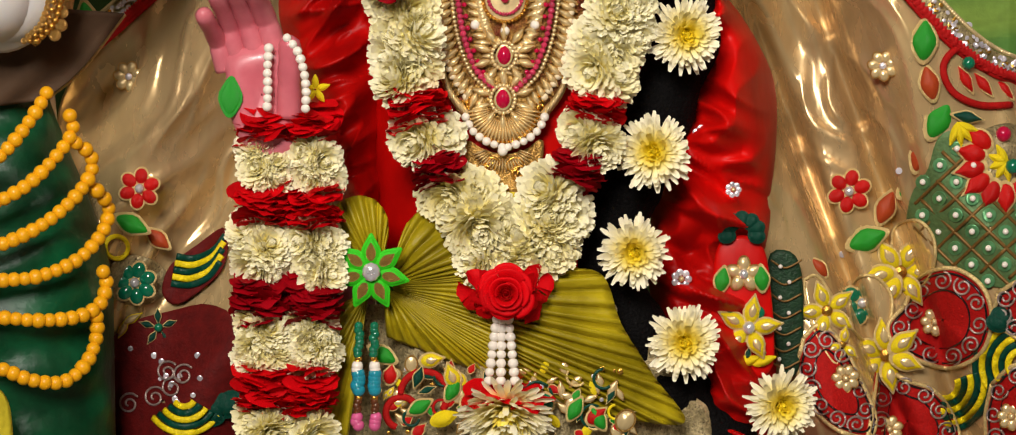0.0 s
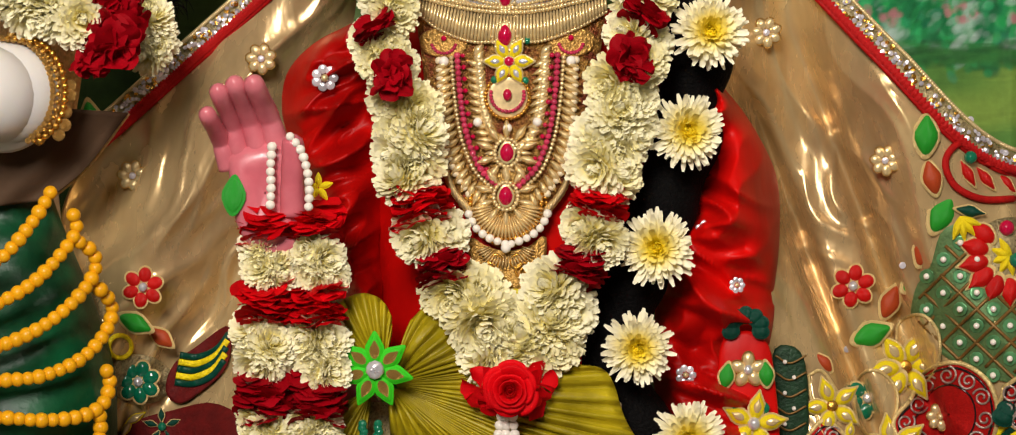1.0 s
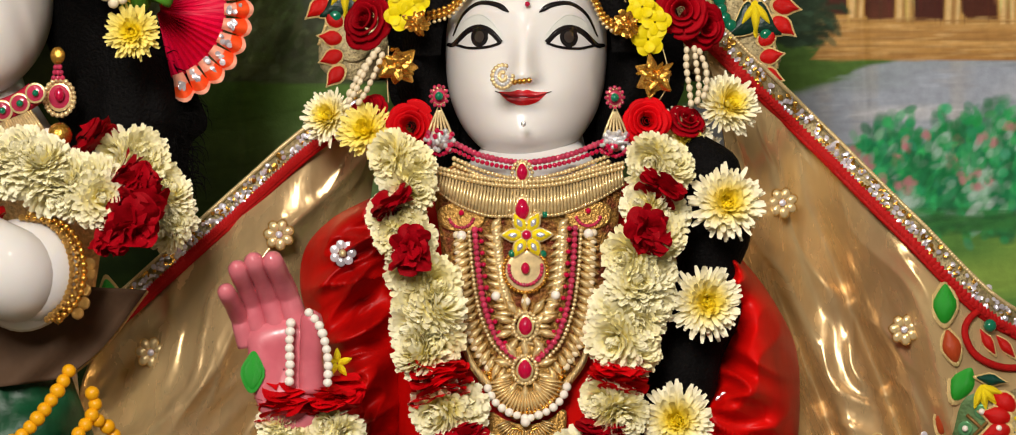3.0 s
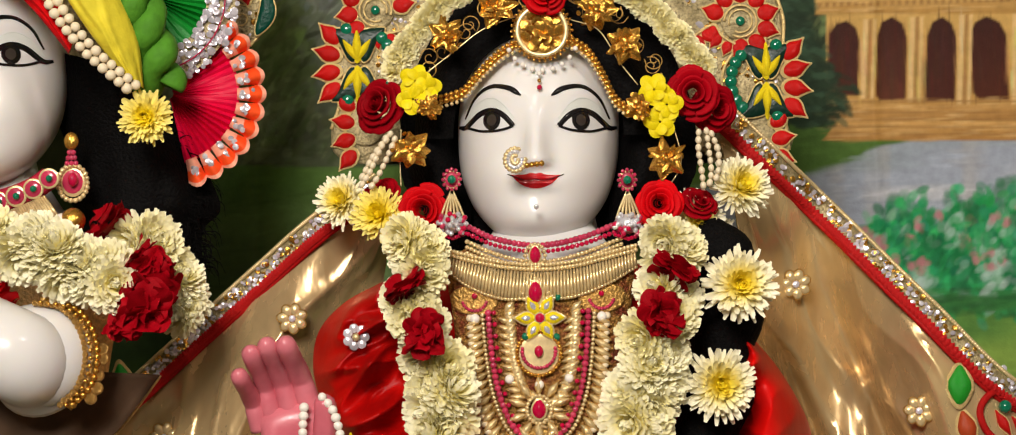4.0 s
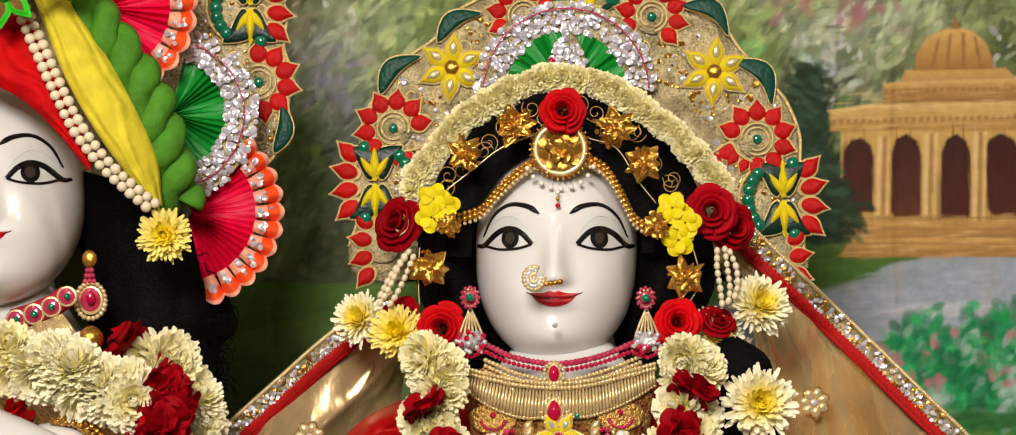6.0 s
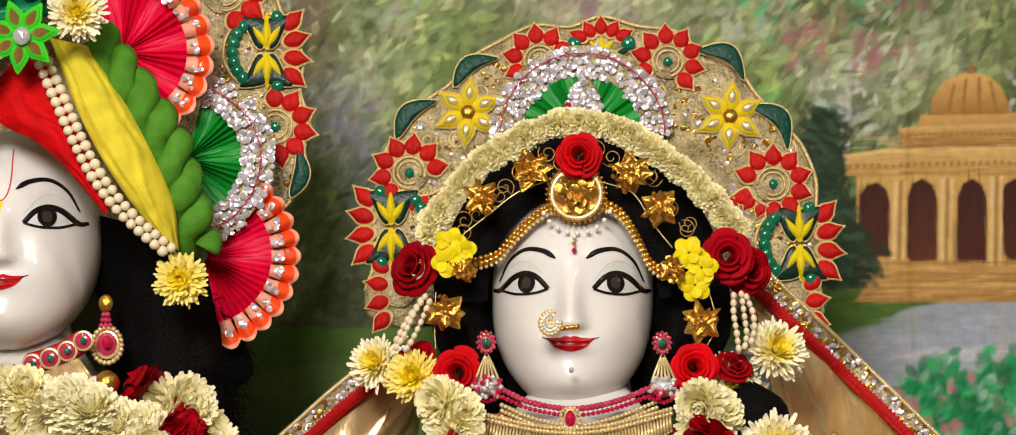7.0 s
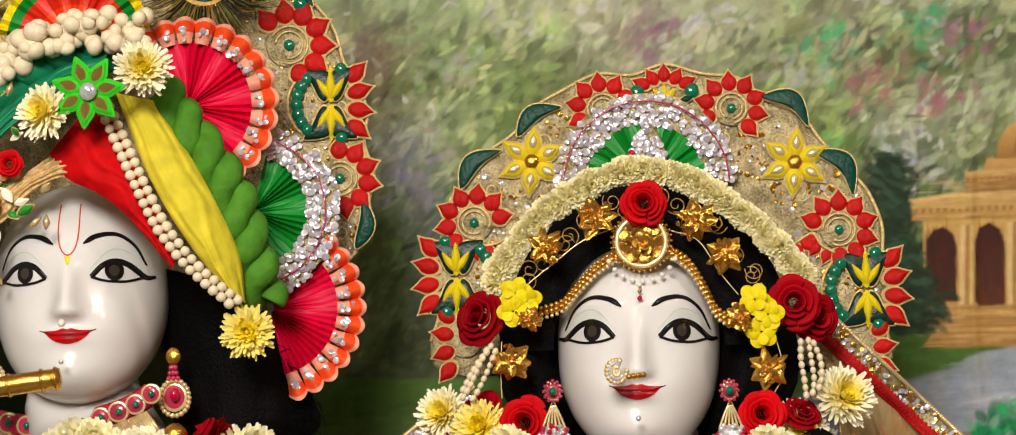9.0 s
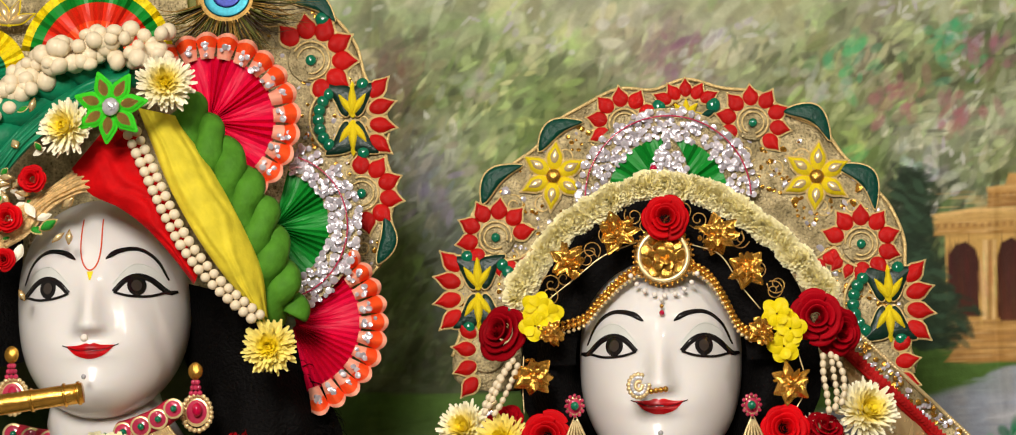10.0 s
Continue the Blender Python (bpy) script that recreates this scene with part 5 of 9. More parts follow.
def ground(parent, chart, y, mat, n=40, rise=0.002, name="patch", dome=0.0):
    """A raised patch of cloth with a smooth outline, following the depth y."""
    pts = along([Vector((u, v, 0)) for u, v in chart], n, True)
    mid = sum(pts, Vector()) / n
    rows = []
    for sc, up in ((1.0, 0.0), (0.985, 0.8), (0.93, 1.0), (0.75, 1.0), (0.5, 1.0), (0.25, 1.0), (0.02, 1.0)):
        row = []
        for p in pts:
            q = mid + (p - mid) * sc
            yy = (y(q.x, q.y) if callable(y) else y) - rise * up - dome * (1 - sc * sc)
            row.append(W(q.x, q.y, yy))
        rows.append(row)
    g = Geo()
    g.grid(rows, 0, True)
    return g.part(name, mat, parent)


def ringof(u, v, r, a0=0, a1=360, n=16, ratio=1.0):
    return [(u + r * math.cos(radians(a0 + (a1 - a0) * i / n)), v + r * ratio * math.sin(radians(a0 + (a1 - a0) * i / n))) for i in range(n + (0 if abs(a1 - a0) >= 360 else 1))]


def posy(parent, u, v, y, r, me, n=6, core=None, core_r=0.3, spin=90.0, wide=1.0, name="petal"):
    """A flower of n petals round a stone."""
    for i in range(n):
        a = spin + 360 * i / n
        piece(name, me, parent, u + 0.16 * r * math.cos(radians(a)), v + 0.16 * r * math.sin(radians(a)), y, a, r * 0.86, wide)
    if core:
        yy = y(u, v) if callable(y) else y
        piece("stone", core, parent, u, v, yy - 0.1 * r, 0, r * core_r)


def paisley(parent, u, v, y, r, start, sweep=250, tail=0, n=8, back=True):
    """A curled motif: a gold ground with a green stone, red petals round it and a corded tail."""
    if back:
        ground(parent, ringof(u, v, r * 0.62), y, TISSUE_FINE, 24, 0.002)
    yy = y(u, v) if callable(y) else y
    for i in range(n):
        a = start + sweep * i / (n - 1)
        piece("petal", D_RED, parent, u + 0.56 * r * math.cos(radians(a)), v + 0.56 * r * math.sin(radians(a)), yy - 0.001, a, r * 0.70, 1.25)
    cord(parent, ringof(u, v, r * 0.5, start - 30, start + sweep + 20), yy - 0.0035, 0.0011, GOLDTHREAD, 36)
    cord(parent, ringof(u, v, r * 0.36, start - 30, start + sweep + 40), yy - 0.0035, 0.0009, GOLDTHREAD, 30)
    piece("stone", B_EMERALD, parent, u, v, yy - 0.004, 0, r * 0.15, 1, 0.6)


def scroll(parent, u, v, y, r, ang, hand=1):
    """A coiled cord."""
    pts = [(u + r * (1 - 0.8 * t) * math.cos(radians(ang + hand * 560 * t)), v + r * (1 - 0.8 * t) * math.sin(radians(ang + hand * 560 * t))) for t in (k / 22 for k in range(23))]
    cord(parent, pts, y, 0.0010, SILVER_CORD, 46)


SILVER_CORD = material("silver_cord", lin("#b7a59c"), 0.35, metal=0.6, grain=0.3, size=500, bump=0.4, bump_size=700)


def pleated(parent, hub, r0, r1, a0, a1, n, y, mats, amp=0.004, name="pleats", bands=()):
    """A pleated fan from radius r0 to r1; bands: radii at which the next material begins."""
    g = Geo()
    u, v = hub
    for i in range(n):
        for k in range(2):
            b0, b1 = a0 + (a1 - a0) * (i + k / 2) / n, a0 + (a1 - a0) * (i + (k + 1) / 2) / n
            radii = [r0] + [b for b in bands] + [r1]
            for m in range(len(radii) - 1):
                rows = []
                for s in range(5):
                    r = radii[m] + (radii[m + 1] - radii[m]) * s / 4
                    am = amp * (0.15 + 0.85 * (r / r1))
                    row = []
                    for b, up in ((b0, k), (b1, 1 - k)):
                        row.append(W(u + r * math.cos(radians(b)), v + r * math.sin(radians(b)), y - am * up + 0.002 * math.sin(b)))
                    rows.append(row)
                g.grid(rows, m)
    return g.part(name, mats, parent, smooth=False)


def frill(parent, hub, r0, r1, a0, a1, n, y, crystal=True):
    """A ruffled organza edge in scallops, with clear sequins sewn on."""
    u, v = hub
    for i in range(n):
        b = a0 + (a1 - a0) * (i + 0.5) / n
        half = (a1 - a0) / n * 0.53
        g = Geo()
        rows = []
        for s in range(8):
            t = s / 7
            row = []
            for j in range(9):
                q = j / 4 - 1
                r = r0 + (r1 - r0) * (t * (1 - 0.22 * q * q * t))
                bb = radians(b + half * q * (0.75 + 0.25 * t))
                row.append(W(u + r * math.cos(bb), v + r * math.sin(bb), y - 0.004 - 0.015 * (1 - q * q) * (0.3 + 0.7 * t) + 0.002 * wob(8 * q, 6 * t, i)))
            rows.append(row)
        g.grid(rows[:4], 1)
        g.grid(rows[3:7], 0)
        g.grid(rows[6:], 1)
        f = g.part("ruffle", [ORANGE, ORANGE_PALE], parent)
        if crystal:
            for k in range(4):
                r, bb = r0 + (r1 - r0) * RND.uniform(0.05, 0.6), radians(b + half * RND.uniform(-0.5, 0.5))
                piece("sequin", S_SILVER, f, u + r * math.cos(bb), v + r * math.sin(bb), y - 0.014, RND.uniform(0, 90), RND.uniform(0.0018, 0.0032), 1, 0.4, RND.uniform(-30, 30), RND.uniform(-30, 30))


ORANGE_PALE = material("pale_orange_organza", lin("#f0a48a"), 0.3, grain=0.15, size=120, coat=0.2)


def glitter(parent, hub, r0, r1, a0, a1, count, y, ratio=1.0):
    """A band thick with overlapping silver sequins."""
    u, v = hub
    for k in range(count):
        r, b = RND.uniform(r0, r1), radians(RND.uniform(a0, a1))
        piece("sequin", S_SILVER, parent, u + r * math.cos(b), v + r * ratio * math.sin(b), y - RND.uniform(0.001, 0.005), RND.uniform(0, 90), RND.uniform(0.0022, 0.0038), 1, 0.35, RND.uniform(-28, 28), RND.uniform(-28, 28))


def curved_leaf(parent, u, v, y, ang, size, bend=0.30, mat=None, wide=0.17):
    """A comma-shaped satin leaf from its foot, edged with a gold cord."""
    n, d, rim = 9, radians(ang), []
    for side in (1, -1):
        for i in range(n):
            t = i / (n - 1) if side > 0 else 1 - i / (n - 1)
            if side < 0 and i in (0, n - 1):
                continue
            w = side * wide * size * math.sin(math.pi * t) ** 0.7 * (1.15 - 0.5 * t)
            x, z = size * t, size * bend * math.sin(math.pi * t) + w
            rim.append((u + x * math.cos(d) - z * math.sin(d), v + x * math.sin(d) + z * math.cos(d)))
    leaf = ground(parent, rim, y, mat or BOTTLE, 36, 0.003, "leaf", 0.002)
    cord(leaf, rim, lambda a, b: (y(a, b) if callable(y) else y) - 0.001, 0.0013, GOLDTHREAD, 48, True)
    return leaf


def twin_tulip(t, u, v, f, s):
    """Two yellow tulips foot to foot between dark green crescents, with round green stones inside and red points outside."""
    for k in (1, -1):
        for i in range(3):
            piece("petal", D_THREAD, t, u + 0.001 * s, v + 0.004 * k, f - 0.003, 90 * k + (i - 1) * 34, (0.023, 0.027, 0.023)[i], 0.62)
        for h in (1, -1):
            curved_leaf(t, u + h * 0.004, v + 0.002 * k, f - 0.001, 90 * k - h * k * 34, 0.036, 0.24 * h * k, BOTTLE_DARK, 0.30)
    for i in range(7):
        a = radians(90 + s * (40 + 100 * i / 6))
        piece("stone", B_EMERALD, t, u - s * 0.004 + 0.026 * math.cos(a), v + 0.030 * math.sin(a), f - 0.003, 0, 0.0058, 1, 0.7)
    cord(t, ringof(u - s * 0.004, v, 0.034, 90 + s * 35, 90 + s * 145, 12), f - 0.002, 0.0013, GOLDTHREAD, 24)
    for i in range(4):
        piece("petal", D_RED, t, u + s * 0.016, v + 0.019 - 0.012 * i, f - 0.001, 90 - s * (45 + 28 * i), 0.024, 1.0)
    for k in (1, -1):
        piece("stone", B_EMERALD, t, u + s * 0.010, v + 0.031 * k, f - 0.003, 0, 0.0058, 1, 0.6)


# ---- the standing figure's crown board ----
def crown_right():
    y = 0.085
    t = thing("crown_board", "gold tissue crown board edged with red, green and yellow flowers", "crown", W(*(0.0196, 0.1608), y))
    out = [(-0.1735, 0.1541), (-0.1805, 0.1799), (-0.1727, 0.2054), (-0.1809, 0.2314), (-0.1714, 0.2582), (-0.1664, 0.2858), (-0.1580, 0.3088), (-0.1422, 0.3246), (-0.1275, 0.3457), (-0.1030, 0.3625), (-0.0865, 0.3836), (-0.0573, 0.4004), (-0.0271, 0.4136), (0.0034, 0.4115), (0.0329, 0.4200), (0.0637, 0.4109), (0.0980, 0.4052), (0.1214, 0.3853), (0.1511, 0.3699), (0.1691, 0.3450), (0.1947, 0.3154), (0.2071, 0.2989), (0.2173, 0.2699), (0.2173, 0.2413), (0.2274, 0.2096), (0.2178, 0.1815), (0.2195, 0.1531), (0.1518, 0.1462), (0.1429, 0.2146), (0.0883, 0.2791), (0.0149, 0.3041), (-0.0600, 0.2772), (-0.1185, 0.2098), (-0.1252, 0.1529)]
    fill = along([Vector((u, v, 0)) for u, v in out], 160, True)
    g = Geo()
    mid = Vector((*(0.0165, 0.1495), 0))
    rows = []
    for sc, dy in ((1.0, 0.006), (1.0, 0.0), (0.98, -0.003), (0.85, -0.003), (0.7, -0.003), (0.62, -0.003)):
        rows.append([W(*(mid + (p - mid) * sc).to_2d(), y + dy) for p in fill])
    g.grid(rows, 0, True)
    g.part("board", TISSUE_FINE, t)
    f = y - 0.004
    for (u, v), r, a in (((-0.1400, 0.2840), 42, 10), ((-0.0232, 0.3818), 40, -10), ((0.0902, 0.3786), 40, -50), ((0.1799, 0.2674), 42, -90)):
        paisley(t, u, v, f, r * 1.18 * PX, a, 250, n=8)
    for line in ([(-0.1404, 0.2632), (-0.1174, 0.2660), (-0.0971, 0.2828), (-0.0769, 0.2892)], [(0.1386, 0.2548), (0.1560, 0.2646), (0.1641, 0.2541), (0.1790, 0.2451)]):
        rowof("petal", D_RED, t, line, f - 0.001, 0.011, 0.015, -80, 1.1)
        cord(t, line, f - 0.003, 0.0012, GOLDTHREAD)
    for (u, v), n in (((0.0319, 0.4036), 5),):
        for i in range(n):
            piece("petal", D_RED, t, u + (i - 2) * 0.0065, v - 0.004 + 0.002 * (2 - abs(i - 2)), f - 0.001, 90 - (i - 2) * 32, 0.017, 1.1)
        for i in range(5):
            piece("petal", D_THREAD, t, u, v - 0.016, f - 0.002, 180 - 45 * i, 0.013, 0.8)
        for s in (-1, 1):
            piece("stone", B_EMERALD, t, u + s * 0.024, v - 0.008, f - 0.002, 0, 0.0065, 1.1, 0.5)
            piece("leaf", D_BOTTLE, t, u + s * 0.012, v - 0.018, f - 0.002, 90 - s * 70, 0.016)
    for u, v in ((-0.0874, 0.3370), (0.1440, 0.3283)):
        posy(t, u, v, f - 0.001, 0.030, D_YELLOWRIM, 6, S_GOLD, 0.22, 84, 1.0)
        for i in range(6):
            piece("sequin", S_GOLD, t, u + 0.018 * math.cos(radians(84 + 60 * i)), v + 0.018 * math.sin(radians(84 + 60 * i)), f - 0.006, 84 + 60 * i, 0.0032, 0.7, 0.5)
    for (u, v), a, r in (((-0.1440, 0.3211), 42, 0.040), ((-0.0914, 0.3651), 32, 0.038), ((0.1247, 0.3823), -35, 0.040), ((0.1674, 0.3300), -52, 0.042)):
        curved_leaf(t, u - 0.010 * math.cos(radians(a)), v - 0.010 * math.sin(radians(a)), f - 0.001, a, r * 1.25, 0.20 if u < 0 else 0.26)
    # sides: twin tulips, red points on the rim
    for s, (u, v) in ((-1, (-0.1557, 0.2365)), (1, (0.2005, 0.2143))):
        twin_tulip(t, u, v, f, s)
        ground(t, ringof(u - s * 0.005, v - 0.055, 0.017), f, TISSUE_FINE, 24, 0.002)
        for i in range(4):
            piece("petal", D_RED, t, u + s * 0.004, v - 0.040 - 0.012 * i, f - 0.001, 90 - s * (50 + 30 * i), 0.021, 1.05)
        piece("stone", B_EMERALD, t, u - s * 0.006, v - 0.055, f - 0.004, 0, 0.005, 1, 0.6)
    for k in range(420):
        a = radians(RND.uniform(-8, 188))
        u, v = (0.0212, 0.2177)
        r = RND.uniform(0.125, 0.185)
        piece("sequin", RND.choice((S_SILVER, S_GOLD, S_GOLD)), t, u + 1.05 * r * math.cos(a), v + 0.98 * r * math.sin(a), f + 0.0005, 0, RND.uniform(0.0012, 0.0026) * (1.8 if k % 9 == 0 else 1.0), 1, 0.4, RND.uniform(-35, 35), RND.uniform(-35, 35))
    rim = [(-0.1805, 0.1799), (-0.1727, 0.2054), (-0.1809, 0.2314), (-0.1714, 0.2582), (-0.1664, 0.2858), (-0.1580, 0.3088), (-0.1422, 0.3246), (-0.1275, 0.3457), (-0.1030, 0.3625), (-0.0865, 0.3836), (-0.0573, 0.4004), (-0.0271, 0.4136), (0.0034, 0.4115), (0.0329, 0.4200), (0.0637, 0.4109), (0.0980, 0.4052), (0.1214, 0.3853), (0.1511, 0.3699), (0.1691, 0.3450), (0.1947, 0.3154), (0.2071, 0.2989), (0.2173, 0.2699), (0.2173, 0.2413), (0.2274, 0.2096), (0.2178, 0.1815), (0.2195, 0.1531)]
    cord(t, rim, y - 0.002, 0.0016, GOLDTHREAD, 140)
    for k in range(34):
        a = radians(4 + 172 * k / 33)
        u, v = (0.0212, 0.2177)
        r = 0.148 + 0.02 * (k % 2)
        h = 1 if k % 3 else -1
        pts = [(u + 1.05 * r * math.cos(a) + 0.009 * (1 - 0.7 * q) * math.cos(8 * h * q + k), v + 0.98 * r * math.sin(a) + 0.009 * (1 - 0.7 * q) * math.sin(8 * h * q + k)) for q in (j / 14 for j in range(15))]
        cord(t, pts, f + 0.001, 0.0008, GOLDTHREAD, 26)
    # pleated green half fan with its band of sequins
    fan = thing("rosette", "pleated green half rosette with a silver sequin band", "rosette", W(*(0.0124, 0.3186), y - 0.02))
    hub = (0.0129, 0.3146)
    pleated(fan, hub, 0.008, 0.053, 0, 180, 22, y - 0.014, GREENFAN, 0.003)
    g = Geo()
    g.grid([[W(hub[0] + r * math.cos(a), hub[1] + r * math.sin(a), y - 0.013) for a in (math.pi * (k / 40) for k in range(41))] for r in (0.052, 0.065, 0.080)])
    band = g.part("sequin_band", TISSUE_FINE, fan)
    glitter(band, hub, 0.052, 0.080, 0, 180, 280, y - 0.013)
    cord(fan, ringof(*hub, 0.073, 0, 180, 20), y - 0.019, 0.0007, PINKSTONE)
    drop = ground(fan, [(0.0166, 0.3679), (0.0277, 0.3530), (0.0317, 0.3326), (0.0267, 0.3182), (0.0095, 0.3146), (-0.0029, 0.3208), (-0.0002, 0.3393), (0.0077, 0.3565)], y - 0.018, TISSUE_FINE, 40, 0.004, "drop")
    for k in range(90):
        u, v = RND.uniform(-1, 1), RND.uniform(-1, 1)
        if u * u + v * v < 1:
            piece("sequin", S_SILVER, drop, hub[0] + 0.002 + 0.014 * u * (1.1 - 0.5 * v), hub[1] + 0.026 + 0.026 * v, y - 0.024, RND.uniform(0, 90), 0.003, 1, 0.4, RND.uniform(-30, 30), RND.uniform(-30, 30))
    piece("stone", B_RUBY, drop, hub[0] - 0.012, hub[1] + 0.026, y - 0.028, 0, 0.0035)


crown_right()


# ---- the standing figure's head ornaments ----
def head_flowers():
    t = thing("hair_garland", "garland of pale yellow chrysanthemum petals arched over the hair", "garland", W(*(0.0125, 0.3215), 0.0))
    arch = [(-0.1249, 0.2300), (-0.1032, 0.2639), (-0.0710, 0.2960), (-0.0305, 0.3181), (-0.0017, 0.3254), (0.0325, 0.3221), (0.0663, 0.3062), (0.1025, 0.2787), (0.1272, 0.2522), (0.1500, 0.2230)]
    pts = along([Vector((u, v, 0)) for u, v in arch], 60)
    for p in pts[:-1]:
        shared("chrysanthemum", RND.choice(MUMS_PALE), facing(W(p.x + RND.uniform(-0.002, 0.002), p.y + RND.uniform(-0.002, 0.002), -0.018), Vector((RND.uniform(-0.6, 0.6), -1, RND.uniform(-0.5, 0.5))), 0.0126 * RND.uniform(0.85, 1.15)), t)
    one_rose(*(0.0090, 0.2962), -0.055, 0.0215, "fresh red rose above the forehead ornament")
    one_rose(*(0.1369, 0.2045), -0.03, 0.025, "large crimson rose at the side of the hair", True)
    one_rose(*(0.1534, 0.1916), -0.01, 0.024, "large crimson rose at the side of the hair", True, (0.6, -0.2))
    one_rose(*(-0.1346, 0.1987), -0.02, 0.026, "large crimson rose at the side of the hair", True, (-0.7, 0.3))
    one_rose(*(-0.1005, 0.1070), -0.05, 0.0235, "bright red open rose beside the earring", False, (-0.1, 0))
    one_rose(*(0.1044, 0.1090), -0.05, 0.0215, "bright red open rose beside the earring", False, (0.1, 0))
    one_rose(*(-0.1371, 0.1203), -0.03, 0.018, "half-closed crimson rosebud tucked under pearls", True, (-0.4, 0.8))
    one_rose(*(0.1391, 0.1059), -0.03, 0.018, "half-closed crimson rosebud tucked under pearls", True, (0.4, 0.8))
    bloom(*(0.1744, 0.1203), -0.03, 0.029, "cream chrysanthemum on the shoulder above the veil", tilt=(0.4, 0.3), group="shoulder flowers")
    bloom(*(0.1360, 0.0942), -0.02, 0.027, "cream chrysanthemum on the shoulder above the veil", tilt=(0.3, 0.2), group="shoulder flowers")
    bloom(*(0.1502, 0.0752), 0.0, 0.025, "cream chrysanthemum on the shoulder above the veil", tilt=(0.4, -0.2), group="shoulder flowers")
    bloom(*(-0.1701, 0.1154), -0.01, 0.026, "cream chrysanthemum on the shoulder above the veil", tilt=(-0.4, 0.3), group="shoulder flowers")
    bloom(*(-0.1385, 0.1034), -0.04, 0.026, "pale yellow chrysanthemum on the shoulder above the veil", tilt=(-0.2, 0.2), group="shoulder flowers", yellow=True)
    for (u, v), n in (((-0.1057, 0.2209), 0), ((-0.0967, 0.2138), 1), ((-0.1083, 0.2049), 2), ((0.1031, 0.2088), 3), ((0.1140, 0.1954), 4), ((0.1078, 0.1802), 5)):
        y = thing("silk_flower", "small bright yellow silk flower in the hair", "flower", W(u, v, -0.05), "yellow silk flowers")
        for k in range(2):
            for i in range(5):
                a = 72 * i + 36 * k + 20 * n
                piece("petal", D_SILK, y, u + 0.002 * math.cos(radians(a)), v + 0.002 * math.sin(radians(a)), -0.05 - 0.004 * k, a, 0.0118 - 0.003 * k, 1.0, 0.5, RND.uniform(-25, 25), RND.uniform(-25, 25))
    for (u, v), r in (((-0.0775, 0.2604), 0.0165), ((-0.0341, 0.2846), 0.0185), ((0.0542, 0.2800), 0.0185), ((0.0794, 0.2494), 0.0165), ((-0.1108, 0.1611), 0.0175),
                      ((0.1124, 0.1483), 0.0175), ((-0.0947, 0.1978), 0.012), ((0.0890, 0.1932), 0.014)):
        y = thing("hair_flower", "gilded metal flower pinned in the black hair", "ornament", W(u, v, -0.055), "gilded hair flowers")
        for k in range(3):
            for i in range(7 - k):
                a = 360 * i / (7 - k) + 25 * k + RND.uniform(-10, 10)
                piece("petal", D_GOLD, y, u, v, -0.053 - 0.004 * k, a, r * (1.05 - 0.25 * k), 1.15, 0.6, RND.uniform(-45, 45), RND.uniform(-45, 45))
        for i in range(7):
            a, q = RND.uniform(0, 6.28), r * RND.uniform(0.3, 0.95)
            piece("sequin", S_GOLD, y, u + q * math.cos(a), v + q * math.sin(a), -0.064, 0, 0.0024, 1, 0.3, RND.uniform(-50, 50), RND.uniform(-50, 50))
        piece("stone", B_GOLD, y, u, v, -0.064, 0, r * 0.16)


head_flowers()


